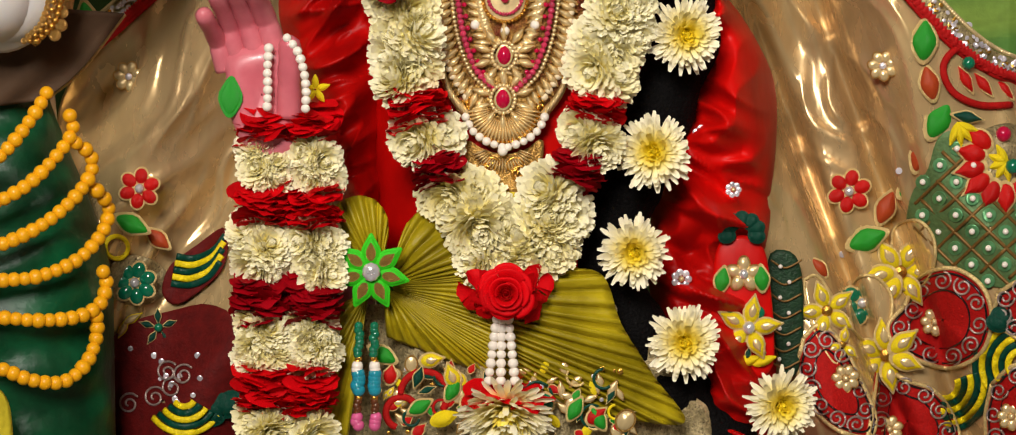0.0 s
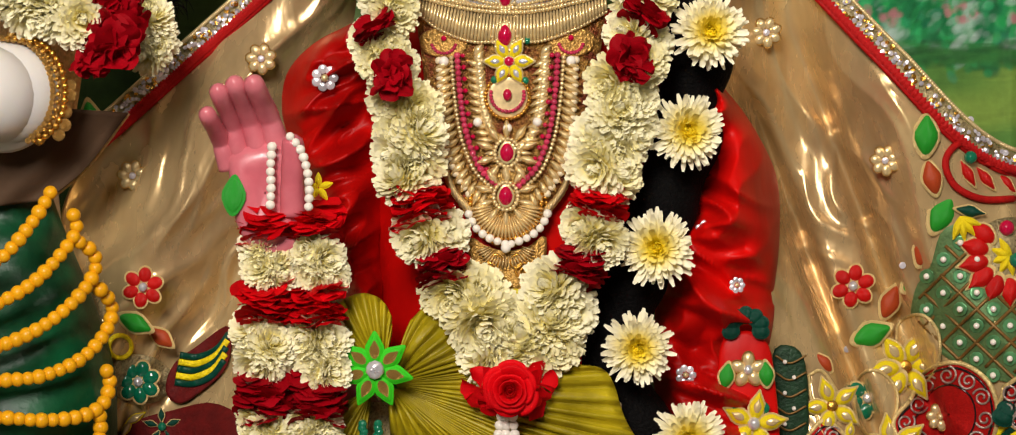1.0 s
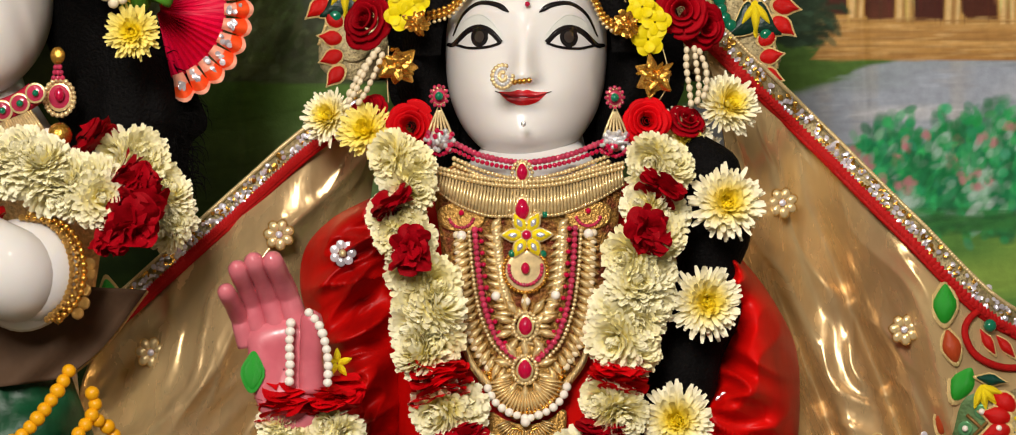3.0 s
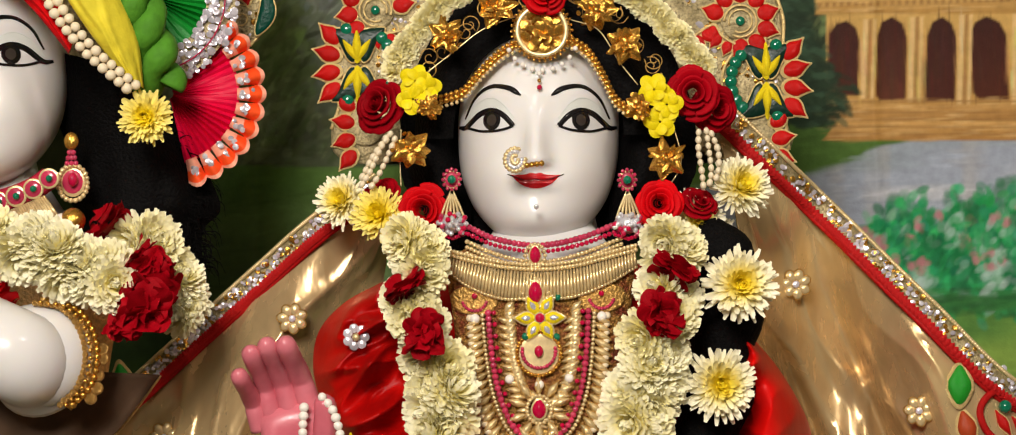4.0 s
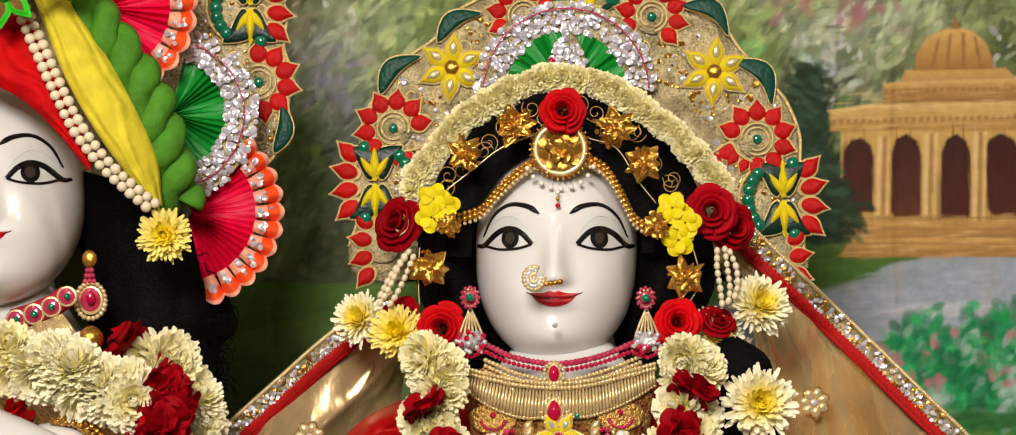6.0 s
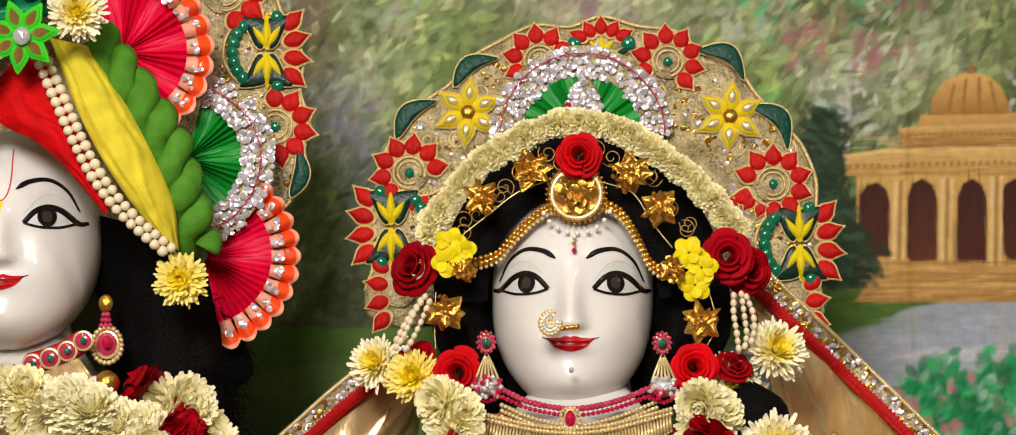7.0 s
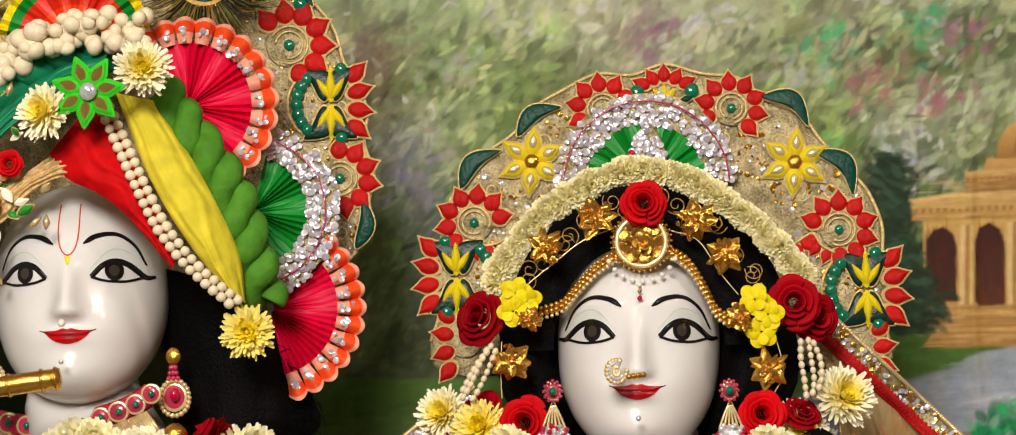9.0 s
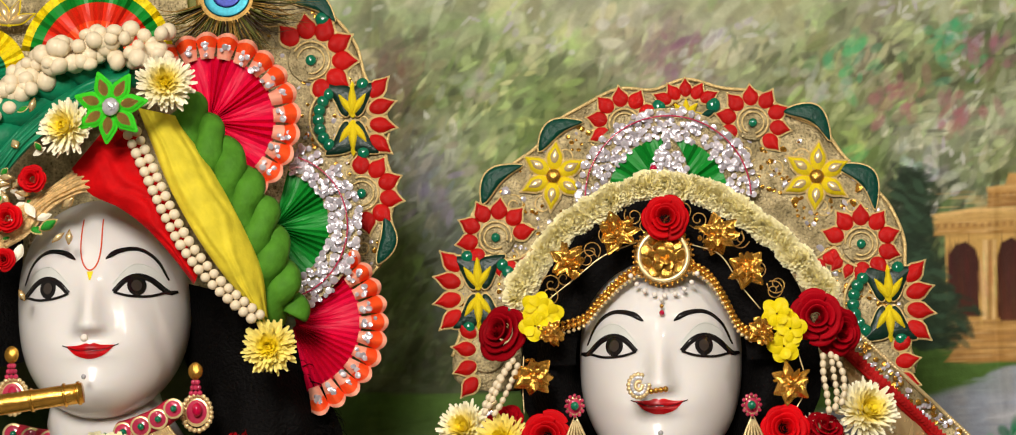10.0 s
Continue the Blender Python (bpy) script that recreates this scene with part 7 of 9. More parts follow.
# ---- veil edges: sequin trim, red zigzag piping, gold picot ----
def veil_edge(line, depth, side):
    """The trimmed edge of the veil; side: +1 where the outside lies to the right."""
    pts = along([Vector((u, v, 0)) for u, v in line], 90)

    def off(o):
        res = []
        for i, p in enumerate(pts):
            d = (pts[min(i + 1, 89)] - pts[max(i - 1, 0)]).normalized()
            n = Vector((-d.y, d.x, 0)) * side
            res.append(W(*(p + n * o).to_2d(), depth(p.x, p.y) - 0.006 - 0.003 * math.sin(math.pi * (o + 0.012) / 0.02)))
        return res

    g = Geo()
    g.grid([off(o) for o in (-0.004, 0.0, 0.004, 0.008, 0.012)])
    tape = g.part("sequin_tape", TISSUE_FINE, VEIL, thick=0.0012)
    g = Geo()
    rows = [off(o) for o in (-0.009, -0.007, -0.0045)]
    g.grid(rows)
    g.part("red_piping", PIPING, VEIL, thick=0.002)
    e = off(-0.0035)
    z = off(0.0005)
    fine = along([(a + b) / 2 for a, b in zip(e, z)], 110)
    for i in range(0, 109):
        d = fine[i + 1] - fine[i]
        a = math.degrees(math.atan2(d.z, d.x)) + 90 * side
        k = 0.0072
        m = Matrix.Translation(fine[i] + Vector((0, -0.002, 0)) - Vector((math.cos(radians(a)), 0, math.sin(radians(a)))) * 0.004) @ Euler((0, -radians(a), 0)).to_matrix().to_4x4() @ Matrix.Diagonal((k, k, k, 1))
        shared("zigzag", D_ZIG, m, VEIL)
    for k in range(300):
        i, o = RND.randrange(1, 89), RND.uniform(0.001, 0.012)
        p, d = pts[i].lerp(pts[i - 1], RND.random()), (pts[i] - pts[i - 1]).normalized()
        q = p + Vector((-d.y, d.x, 0)) * side * o
        piece("sequin", RND.choice((S_SILVER, S_SILVER, S_GOLD)), tape, q.x, q.y, depth(p.x, p.y) - 0.0105, RND.uniform(0, 90), RND.uniform(0.0015, 0.0027), 1, 0.35, RND.uniform(-30, 30), RND.uniform(-30, 30))
    rim = along(off(0.0145), 190)
    for p in rim:
        shared("picot", B_PALE, Matrix.Translation(p) @ Matrix.Diagonal((0.0022, 0.0022, 0.0022, 1)), VEIL)


D_ZIG = unit_drop("tooth", PIPING, PIPING, 1.0, 1.0, 0.0, 0.0)
veil_edge([(0.1609, 0.1811), (0.2094, 0.1323), (0.2642, 0.0768), (0.3297, 0.0095), (0.4102, -0.0690)] + [(0.50, -0.10)], veil_right, 1)
veil_edge([(-0.1363, 0.1266), (-0.1879, 0.0936), (-0.2339, 0.0548), (-0.2855, 0.0101), (-0.3369, -0.0351), (-0.3769, -0.0692)], veil_left, -1)


def cluster(parent, u, v, y, r, me, n=6, core=B_SILVER):
    yy = y(u, v) - 0.006
    for i in range(n):
        a = 360 * i / n + 20
        piece("stone", me, parent, u + 0.25 * r * math.cos(radians(a)), v + 0.25 * r * math.sin(radians(a)), yy, a, r * 0.75, 1.1)
    piece("stone", core, parent, u, v, yy - 0.002, 0, r * 0.24)


def embroidery_right():
    def y(u, v):
        return veil_right(u, v) - 0.004
    for (u, v), a, l in (((0.3613, -0.0717), 88, 0.035), ((0.3683, -0.1384), 62, 0.036), ((0.3431, -0.1896), 40, 0.032), ((0.2995, -0.2343), 22, 0.034)):
        piece("leaf", D_GREEN, VEIL, u, v, y, a, l, 1.2)
    for (u, v), a, l in (((0.3710, -0.1056), 105, 0.030), ((0.3563, -0.1680), 75, 0.030), ((0.3253, -0.2136), 68, 0.030), ((0.2513, -0.2515), 150, 0.016), ((0.2799, -0.2607), 130, 0.02)):
        piece("leaf", D_RUST, VEIL, u, v, y, a, l, 1.15)
    cluster(VEIL, *(0.2987, -0.1857), y, 0.019, D_GARNET, 6)
    cluster(VEIL, *(0.3117, -0.2843), y, 0.019, D_EMERALD, 6)
    for (u, v) in ((0.3264, -0.0762), (0.2225, 0.0359)):
        cluster(VEIL, u, v, y, 0.013, D_PALESTONE, 7, S_SILVER)
    # lattice with pearls
    field = ground(VEIL, [(0.3745, -0.1413), (0.3885, -0.1328), (0.4060, -0.1555), (0.4464, -0.1839), (0.4867, -0.2068), (0.4889, -0.2929), (0.4485, -0.2756), (0.4083, -0.2641), (0.3737, -0.2440), (0.3505, -0.2239), (0.3528, -0.1896), (0.3666, -0.1680)], y, SAGE, 60, 0.001, "lattice_ground")
    uo, vo = (0.4071, -0.2068)
    for i in range(-6, 7):
        for s, name in ((1, 0), (-1, 1)):
            o = i * 0.0245
            ln = []
            for k in range(13):
                q = (k / 12 - 0.5) * 0.17
                u, v = uo + q * 0.75 + o * 0.6 * s, vo - s * q * 0.72 + o * 0.62
                if inside(u, v, LATTICE):
                    ln.append((u, v))
            if len(ln) > 2:
                cord(field, ln, lambda a, b: y(a, b) - 0.002, 0.0016, BROWNCORD, 16)
    for i in range(-6, 7):
        for j in range(-6, 7):
            a, b = (i + 0.5) * 0.0245, (j + 0.5) * 0.0245
            u, v = uo + (a * 0.6 - b * 0.6) , vo + (a * 0.62 + b * 0.62) * 0.96
            if inside(u, v, LATTICE):
                ground(field, ringof(u, v, 0.0066, 0, 360, 10), lambda p, q: y(p, q) - 0.001, MINT, 10, 0.0015, "cell")
                piece("pearl", B_PEARL, field, u, v, lambda p, q: y(p, q) - 0.005, 0, 0.0028)
    # the great red curl and its leaves
    cord(VEIL, [(0.4390, -0.1101), (0.4107, -0.1101), (0.3878, -0.0988), (0.3790, -0.0790), (0.3871, -0.0638), (0.4040, -0.0593), (0.4183, -0.0678), (0.4157, -0.0807)], lambda a, b: y(a, b) - 0.002, 0.0032, RED_CLOTH, 60, name="curl")
    for (u, v), a in (((0.4048, -0.0988), 120), ((0.4218, -0.1016), 130), ((0.4400, -0.1044), 135)):
        piece("leaf", D_RED_LEAF, VEIL, u, v, y, a, 0.026, 1.1)
    piece("stone", B_EMERALD, VEIL, *(0.4009, -0.0739), lambda a, b: y(a, b) - 0.003, 0, 0.006)
    piece("leaf", D_BOTTLE, VEIL, *(0.3882, -0.1186), y, -10, 0.026)
    for i in range(4):
        piece("petal", D_THREAD, VEIL, *(0.3929, -0.1271), lambda a, b: y(a, b) - 0.002, -20 - 30 * i, 0.018, 0.7)
    u, v = (0.4356, -0.1600)
    ground(VEIL, ringof(u, v, 0.034), y, TISSUE_FINE, 30, 0.002)
    for i in range(8):
        a = 140 + 26 * i
        piece("petal", D_RED, VEIL, u + 0.019 * math.cos(radians(a)), v + 0.019 * math.sin(radians(a)), lambda p, q: y(p, q) - 0.003, a, 0.027, 1.0)
    for i in range(5):
        piece("petal", D_THREAD, VEIL, u, v, lambda p, q: y(p, q) - 0.004, 120 + 40 * i, 0.016, 0.8)
    piece("stone", B_EMERALD, VEIL, u + 0.006, v - 0.004, lambda p, q: y(p, q) - 0.006, 0, 0.007)
    piece("stone", B_RUBY, VEIL, *(0.4328, -0.1356), lambda p, q: y(p, q) - 0.004, 0, 0.007)
    # beige curls that carry the yellow flowers
    for chart in ([(0.3367, -0.2440), (0.3391, -0.2182), (0.3588, -0.2114), (0.3734, -0.2268), (0.3739, -0.2526), (0.3628, -0.2699), (0.3428, -0.2699)], [(0.3003, -0.2871), (0.3057, -0.2641), (0.3227, -0.2612), (0.3373, -0.2785), (0.3349, -0.3044), (0.3180, -0.3189), (0.3035, -0.3073)],
                  [(0.2600, -0.2641), (0.2725, -0.2612), (0.2889, -0.2871), (0.2950, -0.3160), (0.2897, -0.3391), (0.2733, -0.3160), (0.2632, -0.2871)]):
        g2 = ground(VEIL, chart, y, TISSUE, 40, 0.003, "curl_ground")
        cord(g2, chart + chart[:1], lambda a, b: y(a, b) - 0.004, 0.0016, GOLDTHREAD, 60)
    # red paisleys with scrolls
    for chart, (cu, cv) in (
        ([(0.3488, -0.2871), (0.3626, -0.2612), (0.3910, -0.2538), (0.4170, -0.2699), (0.4262, -0.2987), (0.4182, -0.3276), (0.3928, -0.3420), (0.3640, -0.3363), (0.3409, -0.3218), (0.3349, -0.3044)], (0.3759, -0.3010)),
        ([(0.2607, -0.3160), (0.2749, -0.3044), (0.2951, -0.3218), (0.3129, -0.3565), (0.3248, -0.3856), (0.3194, -0.4043), (0.2905, -0.3973), (0.2673, -0.3740), (0.2565, -0.3449)], (0.2985, -0.3519)),
        ([(0.3269, -0.3391), (0.3529, -0.3536), (0.3760, -0.3624), (0.3937, -0.3856), (0.3971, -0.4148), (0.3543, -0.4323), (0.3196, -0.4206), (0.3219, -0.3856)], (0.3376, -0.3973)),
        ([(0.4314, -0.2756), (0.4539, -0.2641), (0.4883, -0.2699), (0.4900, -0.3391), (0.4494, -0.3160), (0.4290, -0.2987)], (0.4603, -0.2929)),
        ([(0.4274, -0.3565), (0.4500, -0.3391), (0.4902, -0.3449), (0.4924, -0.4323), (0.4349, -0.4323), (0.4225, -0.3914)], (0.4453, -0.3856)),
    ):
        p = ground(VEIL, chart, lambda a, b: y(a, b) - 0.002, RED_CLOTH, 50, 0.003, "paisley")
        cord(p, chart + chart[:1], lambda a, b: y(a, b) - 0.005, 0.0022, GOLDTHREAD, 80)
        mu, mv = sum(a for a, _ in chart) / len(chart), sum(b for _, b in chart) / len(chart)
        loop = along([Vector((mu + (a - mu) * 0.76, mv + (b - mv) * 0.76, 0)) for a, b in chart], 11, True)
        for k, q in enumerate(loop):
            scroll(p, q.x, q.y, lambda q, w: y(q, w) - 0.0065, 0.0085, 40 * k, 1 if k % 2 else -1)
        cord(p, [(mu + (a - mu) * 0.9, mv + (b - mv) * 0.9) for a, b in chart + chart[:1]], lambda q, w: y(q, w) - 0.006, 0.0010, INK, 80)
        cord(p, [(mu + (a - mu) * 0.58, mv + (b - mv) * 0.58) for a, b in chart + chart[:1]], lambda q, w: y(q, w) - 0.006, 0.0008, INK, 80)
        cluster(p, cu, cv, lambda a, b: y(a, b) - 0.003, 0.012, D_PALESTONE, 7, B_PALE)
    for (u, v), r, n, sp in (((0.3443, -0.2572), 0.032, 6, 65), ((0.3342, -0.3305), 0.032, 6, 100), ((0.2810, -0.2917), 0.026, 5, 110), ((0.2951, -0.3218), 0.016, 3, 200)):
        posy(VEIL, u, v, lambda a, b: y(a, b) - 0.007, r, D_YELLOWRIM, n, S_GOLD, 0.2, sp)
    # striped fans of yellow and bottle green
    for (u, v), a0, a1 in (((0.3845, -0.3565), -95, 20), ((0.4545, -0.3391), 110, 215)):
        for k in range(6):
            r = 0.042 - 0.0058 * k
            cord(VEIL, ringof(u, v, r, a0, a1, 12), lambda a, b: y(a, b) - 0.003 - 0.0003 * k, 0.0032, (BOTTLE, YELLOWTHREAD)[k % 2], 24, name="stripe", flat=0.4)
    for i in range(4):
        piece("petal", D_TEAL, VEIL, *(0.4406, -0.3044), lambda a, b: y(a, b) - 0.004, 60 + 35 * i, 0.018)
    for (x, z) in ((1300, 390), (1488, 40), (1385, 262)):
        u, v = chart_at(x, z)
        piece("sequin", S_SILVER, VEIL, u, v, lambda a, b: y(a, b) + 0.001, 0, 0.0030, 1, 0.2)


def chart_at(x, z):
    """The elevation's u, v from the drawing's own raster."""
    return (x - 784) * 0.000569, -0.2102 - (z - 336) * 0.000572


def inside(u, v, poly):
    hit = False
    for (a, b), (c, d) in zip(poly, poly[1:] + poly[:1]):
        if (b > v) != (d > v) and u < (c - a) * (v - b) / (d - b) + a:
            hit = not hit
    return hit


LATTICE = [(0.3745, -0.1413), (0.3885, -0.1328), (0.4060, -0.1555), (0.4238, -0.1896), (0.4455, -0.1954), (0.4867, -0.2068), (0.4889, -0.2929), (0.4485, -0.2756), (0.4083, -0.2641), (0.3737, -0.2440), (0.3505, -0.2239), (0.3528, -0.1896), (0.3666, -0.1680)]
D_PALESTONE = unit_drop("stone", GOLD_PALE, GOLD_DARK, 0.75, 0.0)
SAGE = material("sage_net", lin("#5c7a4c"), 0.5, metal=0.2, grain=0.2, size=200, bump=0.3, bump_size=400)
SAGE_DARK = material("dark_green_net", lin("#1e3a24"), 0.5, metal=0.2, grain=0.3, size=200, bump=0.3, bump_size=400)
MINT = material("mint_foil", lin("#5f9a68"), 0.3, metal=0.3, grain=0.2, size=200)
embroidery_right()


def sleeve_cuff():
    """The embroidered end of the lowered sleeve."""
    t = thing("sleeve_border", "embroidered cuff band with green, yellow and silver flowers on red satin", "embroidery", W(*(0.2095, -0.3391), -0.05))
    y = -0.024
    ground(t, [(0.1856, -0.2325), (0.2083, -0.2251), (0.2255, -0.2383), (0.2317, -0.2756), (0.2350, -0.3160), (0.2325, -0.3449), (0.2097, -0.3536), (0.1866, -0.3391), (0.1794, -0.3044), (0.1802, -0.2641)], -0.014, SATIN, 40, 0.004, "band", 0.004)
    for i in range(7):
        a = -15 + 35 * i
        u, v = (0.2054, -0.2228)
        piece("petal", D_TEAL, t, u + 0.007 * math.cos(radians(a)), v + 0.005 * math.sin(radians(a)), y, a, 0.013, 1.1)
    for (x, z), a in (((1112, 432), 80), ((1178, 430), 95)):
        piece("leaf", D_GREEN, t, *chart_at(x, z + 18), y, a, 0.022, 1.2)
    u, v = (0.2075, -0.2595)
    posy(t, u, v, y, 0.015, D_PALESTONE, 5, B_SILVER, 0.3)
    posy(t, *(0.2126, -0.3073), y - 0.004, 0.028, D_YELLOWRIM, 5, B_SILVER, 0.22, 80)
    for x, z in ((1128, 482), (1172, 482)):
        piece("stone", B_EMERALD, t, *chart_at(x, z), y - 0.002, 0, 0.006, 1, 0.6)
    for x in (1122, 1145, 1168):
        piece("petal", D_THREAD, t, *chart_at(x, 562), y, 20, 0.018, 0.8)
        piece("leaf", D_BOTTLE, t, *chart_at(x + 10, 556), y, 80, 0.012)
    d = ground(VEIL, [(0.2285, -0.2469), (0.2455, -0.2383), (0.2570, -0.2526), (0.2604, -0.2929), (0.2582, -0.3391), (0.2469, -0.3507), (0.2350, -0.3160)], 0.035, SAGE_DARK, 40, 0.003, "dark_lattice", 0.001)
    for k in range(7):
        piece("pearl", B_PEARL, d, *chart_at(1205 + 14 * (k % 2), 410 + 24 * k), 0.028, 0, 0.0020)
        cord(d, [chart_at(1190, 400 + 26 * k), chart_at(1212, 412 + 26 * k), chart_at(1238, 400 + 26 * k)], 0.029, 0.0009, BROWNCORD, 12)


sleeve_cuff()


def embroidery_left():
    def y(u, v):
        return veil_left(u, v) - 0.004
    cluster(VEIL, *(-0.3231, -0.1845), y, 0.018, D_GARNET, 6)
    ground(VEIL, [(-0.3529, -0.2584), (-0.3384, -0.2440), (-0.3128, -0.2469), (-0.2977, -0.2641), (-0.3105, -0.2843), (-0.3363, -0.2871), (-0.3503, -0.2756)], y, TISSUE_FINE, 30, 0.002)
    cluster(VEIL, *(-0.3285, -0.2676), y, 0.019, D_EMERALD, 7)
    piece("leaf", D_GREEN, VEIL, *(-0.3435, -0.2096), y, -25, 0.03, 1.1)
    piece("leaf", D_RUST, VEIL, *(-0.3164, -0.2211), y, -40, 0.024, 1.2)
    piece("leaf", D_GREEN, VEIL, *(-0.3633, -0.0548), y, 100, 0.034, 1.1)
    cord(VEIL, ringof(*(-0.3439, -0.2365), 0.010), lambda a, b: y(a, b) - 0.003, 0.0022, YELLOWTHREAD, 24, True)
    for (u, v) in ((-0.3311, -0.0864), (-0.2174, 0.0149)):
        cluster(VEIL, u, v, y, 0.013, D_PALESTONE, 7, S_SILVER)
    # red paisleys on the shadowed side; their shade is in the material's colour
    dark = ground(VEIL, [(-0.3871, -0.4043), (-0.3687, -0.3391), (-0.3337, -0.3044), (-0.2993, -0.2929), (-0.2592, -0.2871), (-0.2367, -0.3160), (-0.2381, -0.4323), (-0.3877, -0.4323)], lambda a, b: y(a, b) - 0.001, SHADED_RED, 50, 0.002, "paisley")
    cone = ground(VEIL, [(-0.3047, -0.2756), (-0.2975, -0.2526), (-0.2756, -0.2354), (-0.2497, -0.2182), (-0.2460, -0.2354), (-0.2531, -0.2584), (-0.2762, -0.2785), (-0.2935, -0.2871)], lambda a, b: y(a, b) - 0.003, SHADED_RED, 40, 0.003, "paisley")
    for k in range(5):
        o = 0.006 * k
        cord(cone, [(u - 0.2 * o, v - o) for u, v in [(-0.2917, -0.2440), (-0.2757, -0.2457), (-0.2585, -0.2383), (-0.2481, -0.2251)]], lambda a, b: y(a, b) - 0.008, 0.0031, (BOTTLE, YELLOWTHREAD)[k % 2], 20, name="stripe", flat=0.5)
    for (x, z) in ((255, 575), (262, 600), (195, 625), (235, 615), (280, 580)):
        scroll(dark, *chart_at(x, z), lambda q, w: y(q, w) - 0.005, 0.010, 40)
    cluster(dark, *(-0.3081, -0.3073), y, 0.017, D_BOTTLE, 5, B_EMERALD)
    for k in range(5):
        u, v = (-0.2861, -0.3682)
        cord(dark, ringof(u, v, 0.034 - 0.006 * k, 215, 330, 10), lambda a, b: y(a, b) - 0.005, 0.003, (YELLOWTHREAD, BOTTLE)[k % 2], 20, name="stripe", flat=0.5)
    for i in range(4):
        piece("petal", D_TEAL, dark, *(-0.2519, -0.3856), lambda a, b: y(a, b) - 0.005, 60 + 40 * i, 0.022)
    for k in range(14):
        piece("sequin", S_SILVER, dark, *chart_at(RND.uniform(150, 340), RND.uniform(500, 660)), lambda a, b: y(a, b) - 0.004, 0, RND.uniform(0.002, 0.0035), 1, 0.4)
    for x, z, a in ((180, 520, 60), (165, 500, 120), (188, 500, 30)):
        piece("petal", D_YELLOW, VEIL, *chart_at(x, z), lambda q, w: y(q, w) - 0.003, a, 0.018)


embroidery_left()


# ---- olive sash with its fan of pleats, bow, flower clip and tassels ----
def sash():
    t = thing("sash", "olive silk sash pleated into a fan and knotted at the waist", "sash", W(*(-0.0138, -0.3624), -0.08))
    apex = Vector((*(-0.1095, -0.2710), 0))
    rim = along([Vector((u, v, 0)) for u, v in [(-0.0887, -0.2154), (-0.0733, -0.2039), (-0.0535, -0.2154), (-0.0137, -0.2354), (0.0433, -0.2526), (0.0832, -0.2612), (0.1006, -0.3044), (0.1295, -0.3507), (0.1573, -0.3914), (0.1125, -0.3903), (0.0551, -0.3810), (-0.0023, -0.3565), (-0.0538, -0.3363), (-0.1064, -0.3160)]], 240)
    g = Geo()
    rows = []
    for k in range(22):
        s = 0.04 + 0.96 * k / 21
        row = []
        for i, p in enumerate(rim):
            q = apex.lerp(p, s)
            ph = 2 * math.pi * (i / 239) * 34 + 1.5 * wob(i * 0.06, s * 2)
            fold = 0.0042 * math.sin(ph) + 0.0016 * math.sin(2.3 * ph + 3 * s)
            row.append(W(q.x, q.y, -0.082 - 0.02 * math.sin(math.pi * min(1, s * 0.9)) + fold * min(1, 1.6 * s)))
        rows.append(row)
    g.grid(rows)
    g.part("fan", OLIVE, t, thick=0.001)
    for nm, chart, foot in (("bow_loop", [(-0.1587, -0.2182), (-0.1500, -0.1999), (-0.1329, -0.1914), (-0.1159, -0.1954), (-0.1058, -0.2096), (-0.1047, -0.2268)], (-0.1135, -0.2641)), ("hanging_end", [(-0.1593, -0.2929), (-0.1626, -0.3391), (-0.1641, -0.3856), (-0.1546, -0.4148), (-0.1431, -0.4148), (-0.1370, -0.3624)], (-0.1221, -0.2756))):
        r = along([Vector((u, v, 0)) for u, v in chart], 70)
        a = Vector((*foot, 0))
        g = Geo()
        g.grid([[W(*a.lerp(p, s).to_2d(), -0.085 - 0.018 * math.sin(math.pi * s * 0.85) + 0.004 * math.sin(i * 0.75 + wob(i * 0.1, s)) * s) for i, p in enumerate(r)] for s in (k / 12 for k in range(13))])
        g.part(nm, OLIVE, t, thick=0.001)
    for (u, v), y, parent_label, yaw in (((-0.1197, -0.2589), -0.125, "bright green felt flower clip with a glitter centre at the waist", 0), ((-0.4859, 0.4154), -0.135, "bright green felt flower clip with a glitter centre on the turban", 20)):
        c = thing("flower_clip", parent_label, "ornament", W(u, v, y), "green flower clips")
        for i in range(7):
            a = 90 + 360 * i / 7 + yaw
            piece("petal", D_FELT, c, u + 0.005 * math.cos(radians(a)), v + 0.005 * math.sin(radians(a)), y, a, 0.0265, 1.0)
        piece("centre", B_SILVER, c, u, v, y - 0.007, 0, 0.0085, 1, 0.6)
        for k in range(26):
            a, r = k * 2.4, 0.0075 * math.sqrt(k / 26)
            piece("glitter", B_SILVER, c, u + r * math.cos(a), v + r * math.sin(a), y - 0.0118 + 4 * r * r / 0.03, 0, 0.0012)
    # bead tassels
    for x in (553, 578):
        s = thing("tassel", "bead tassel of green, pearl, turquoise and pink beads", "tassel", W(*chart_at(x, 500), -0.12), "bead tassels")
        for k in range(26):
            z = 505 + 6.2 * k
            me, r = (B_EMERALD, 0.0042) if k < 8 else (B_GOLD, 0.0032) if k in (8, 9, 17, 18) else (B_PEARL, 0.0052) if k in (10, 11) else (B_TURQ, 0.0062) if k in (12, 13, 14, 15, 16) else (B_BROWN, 0.0036) if k < 23 else (B_PINKBEAD, 0.0055)
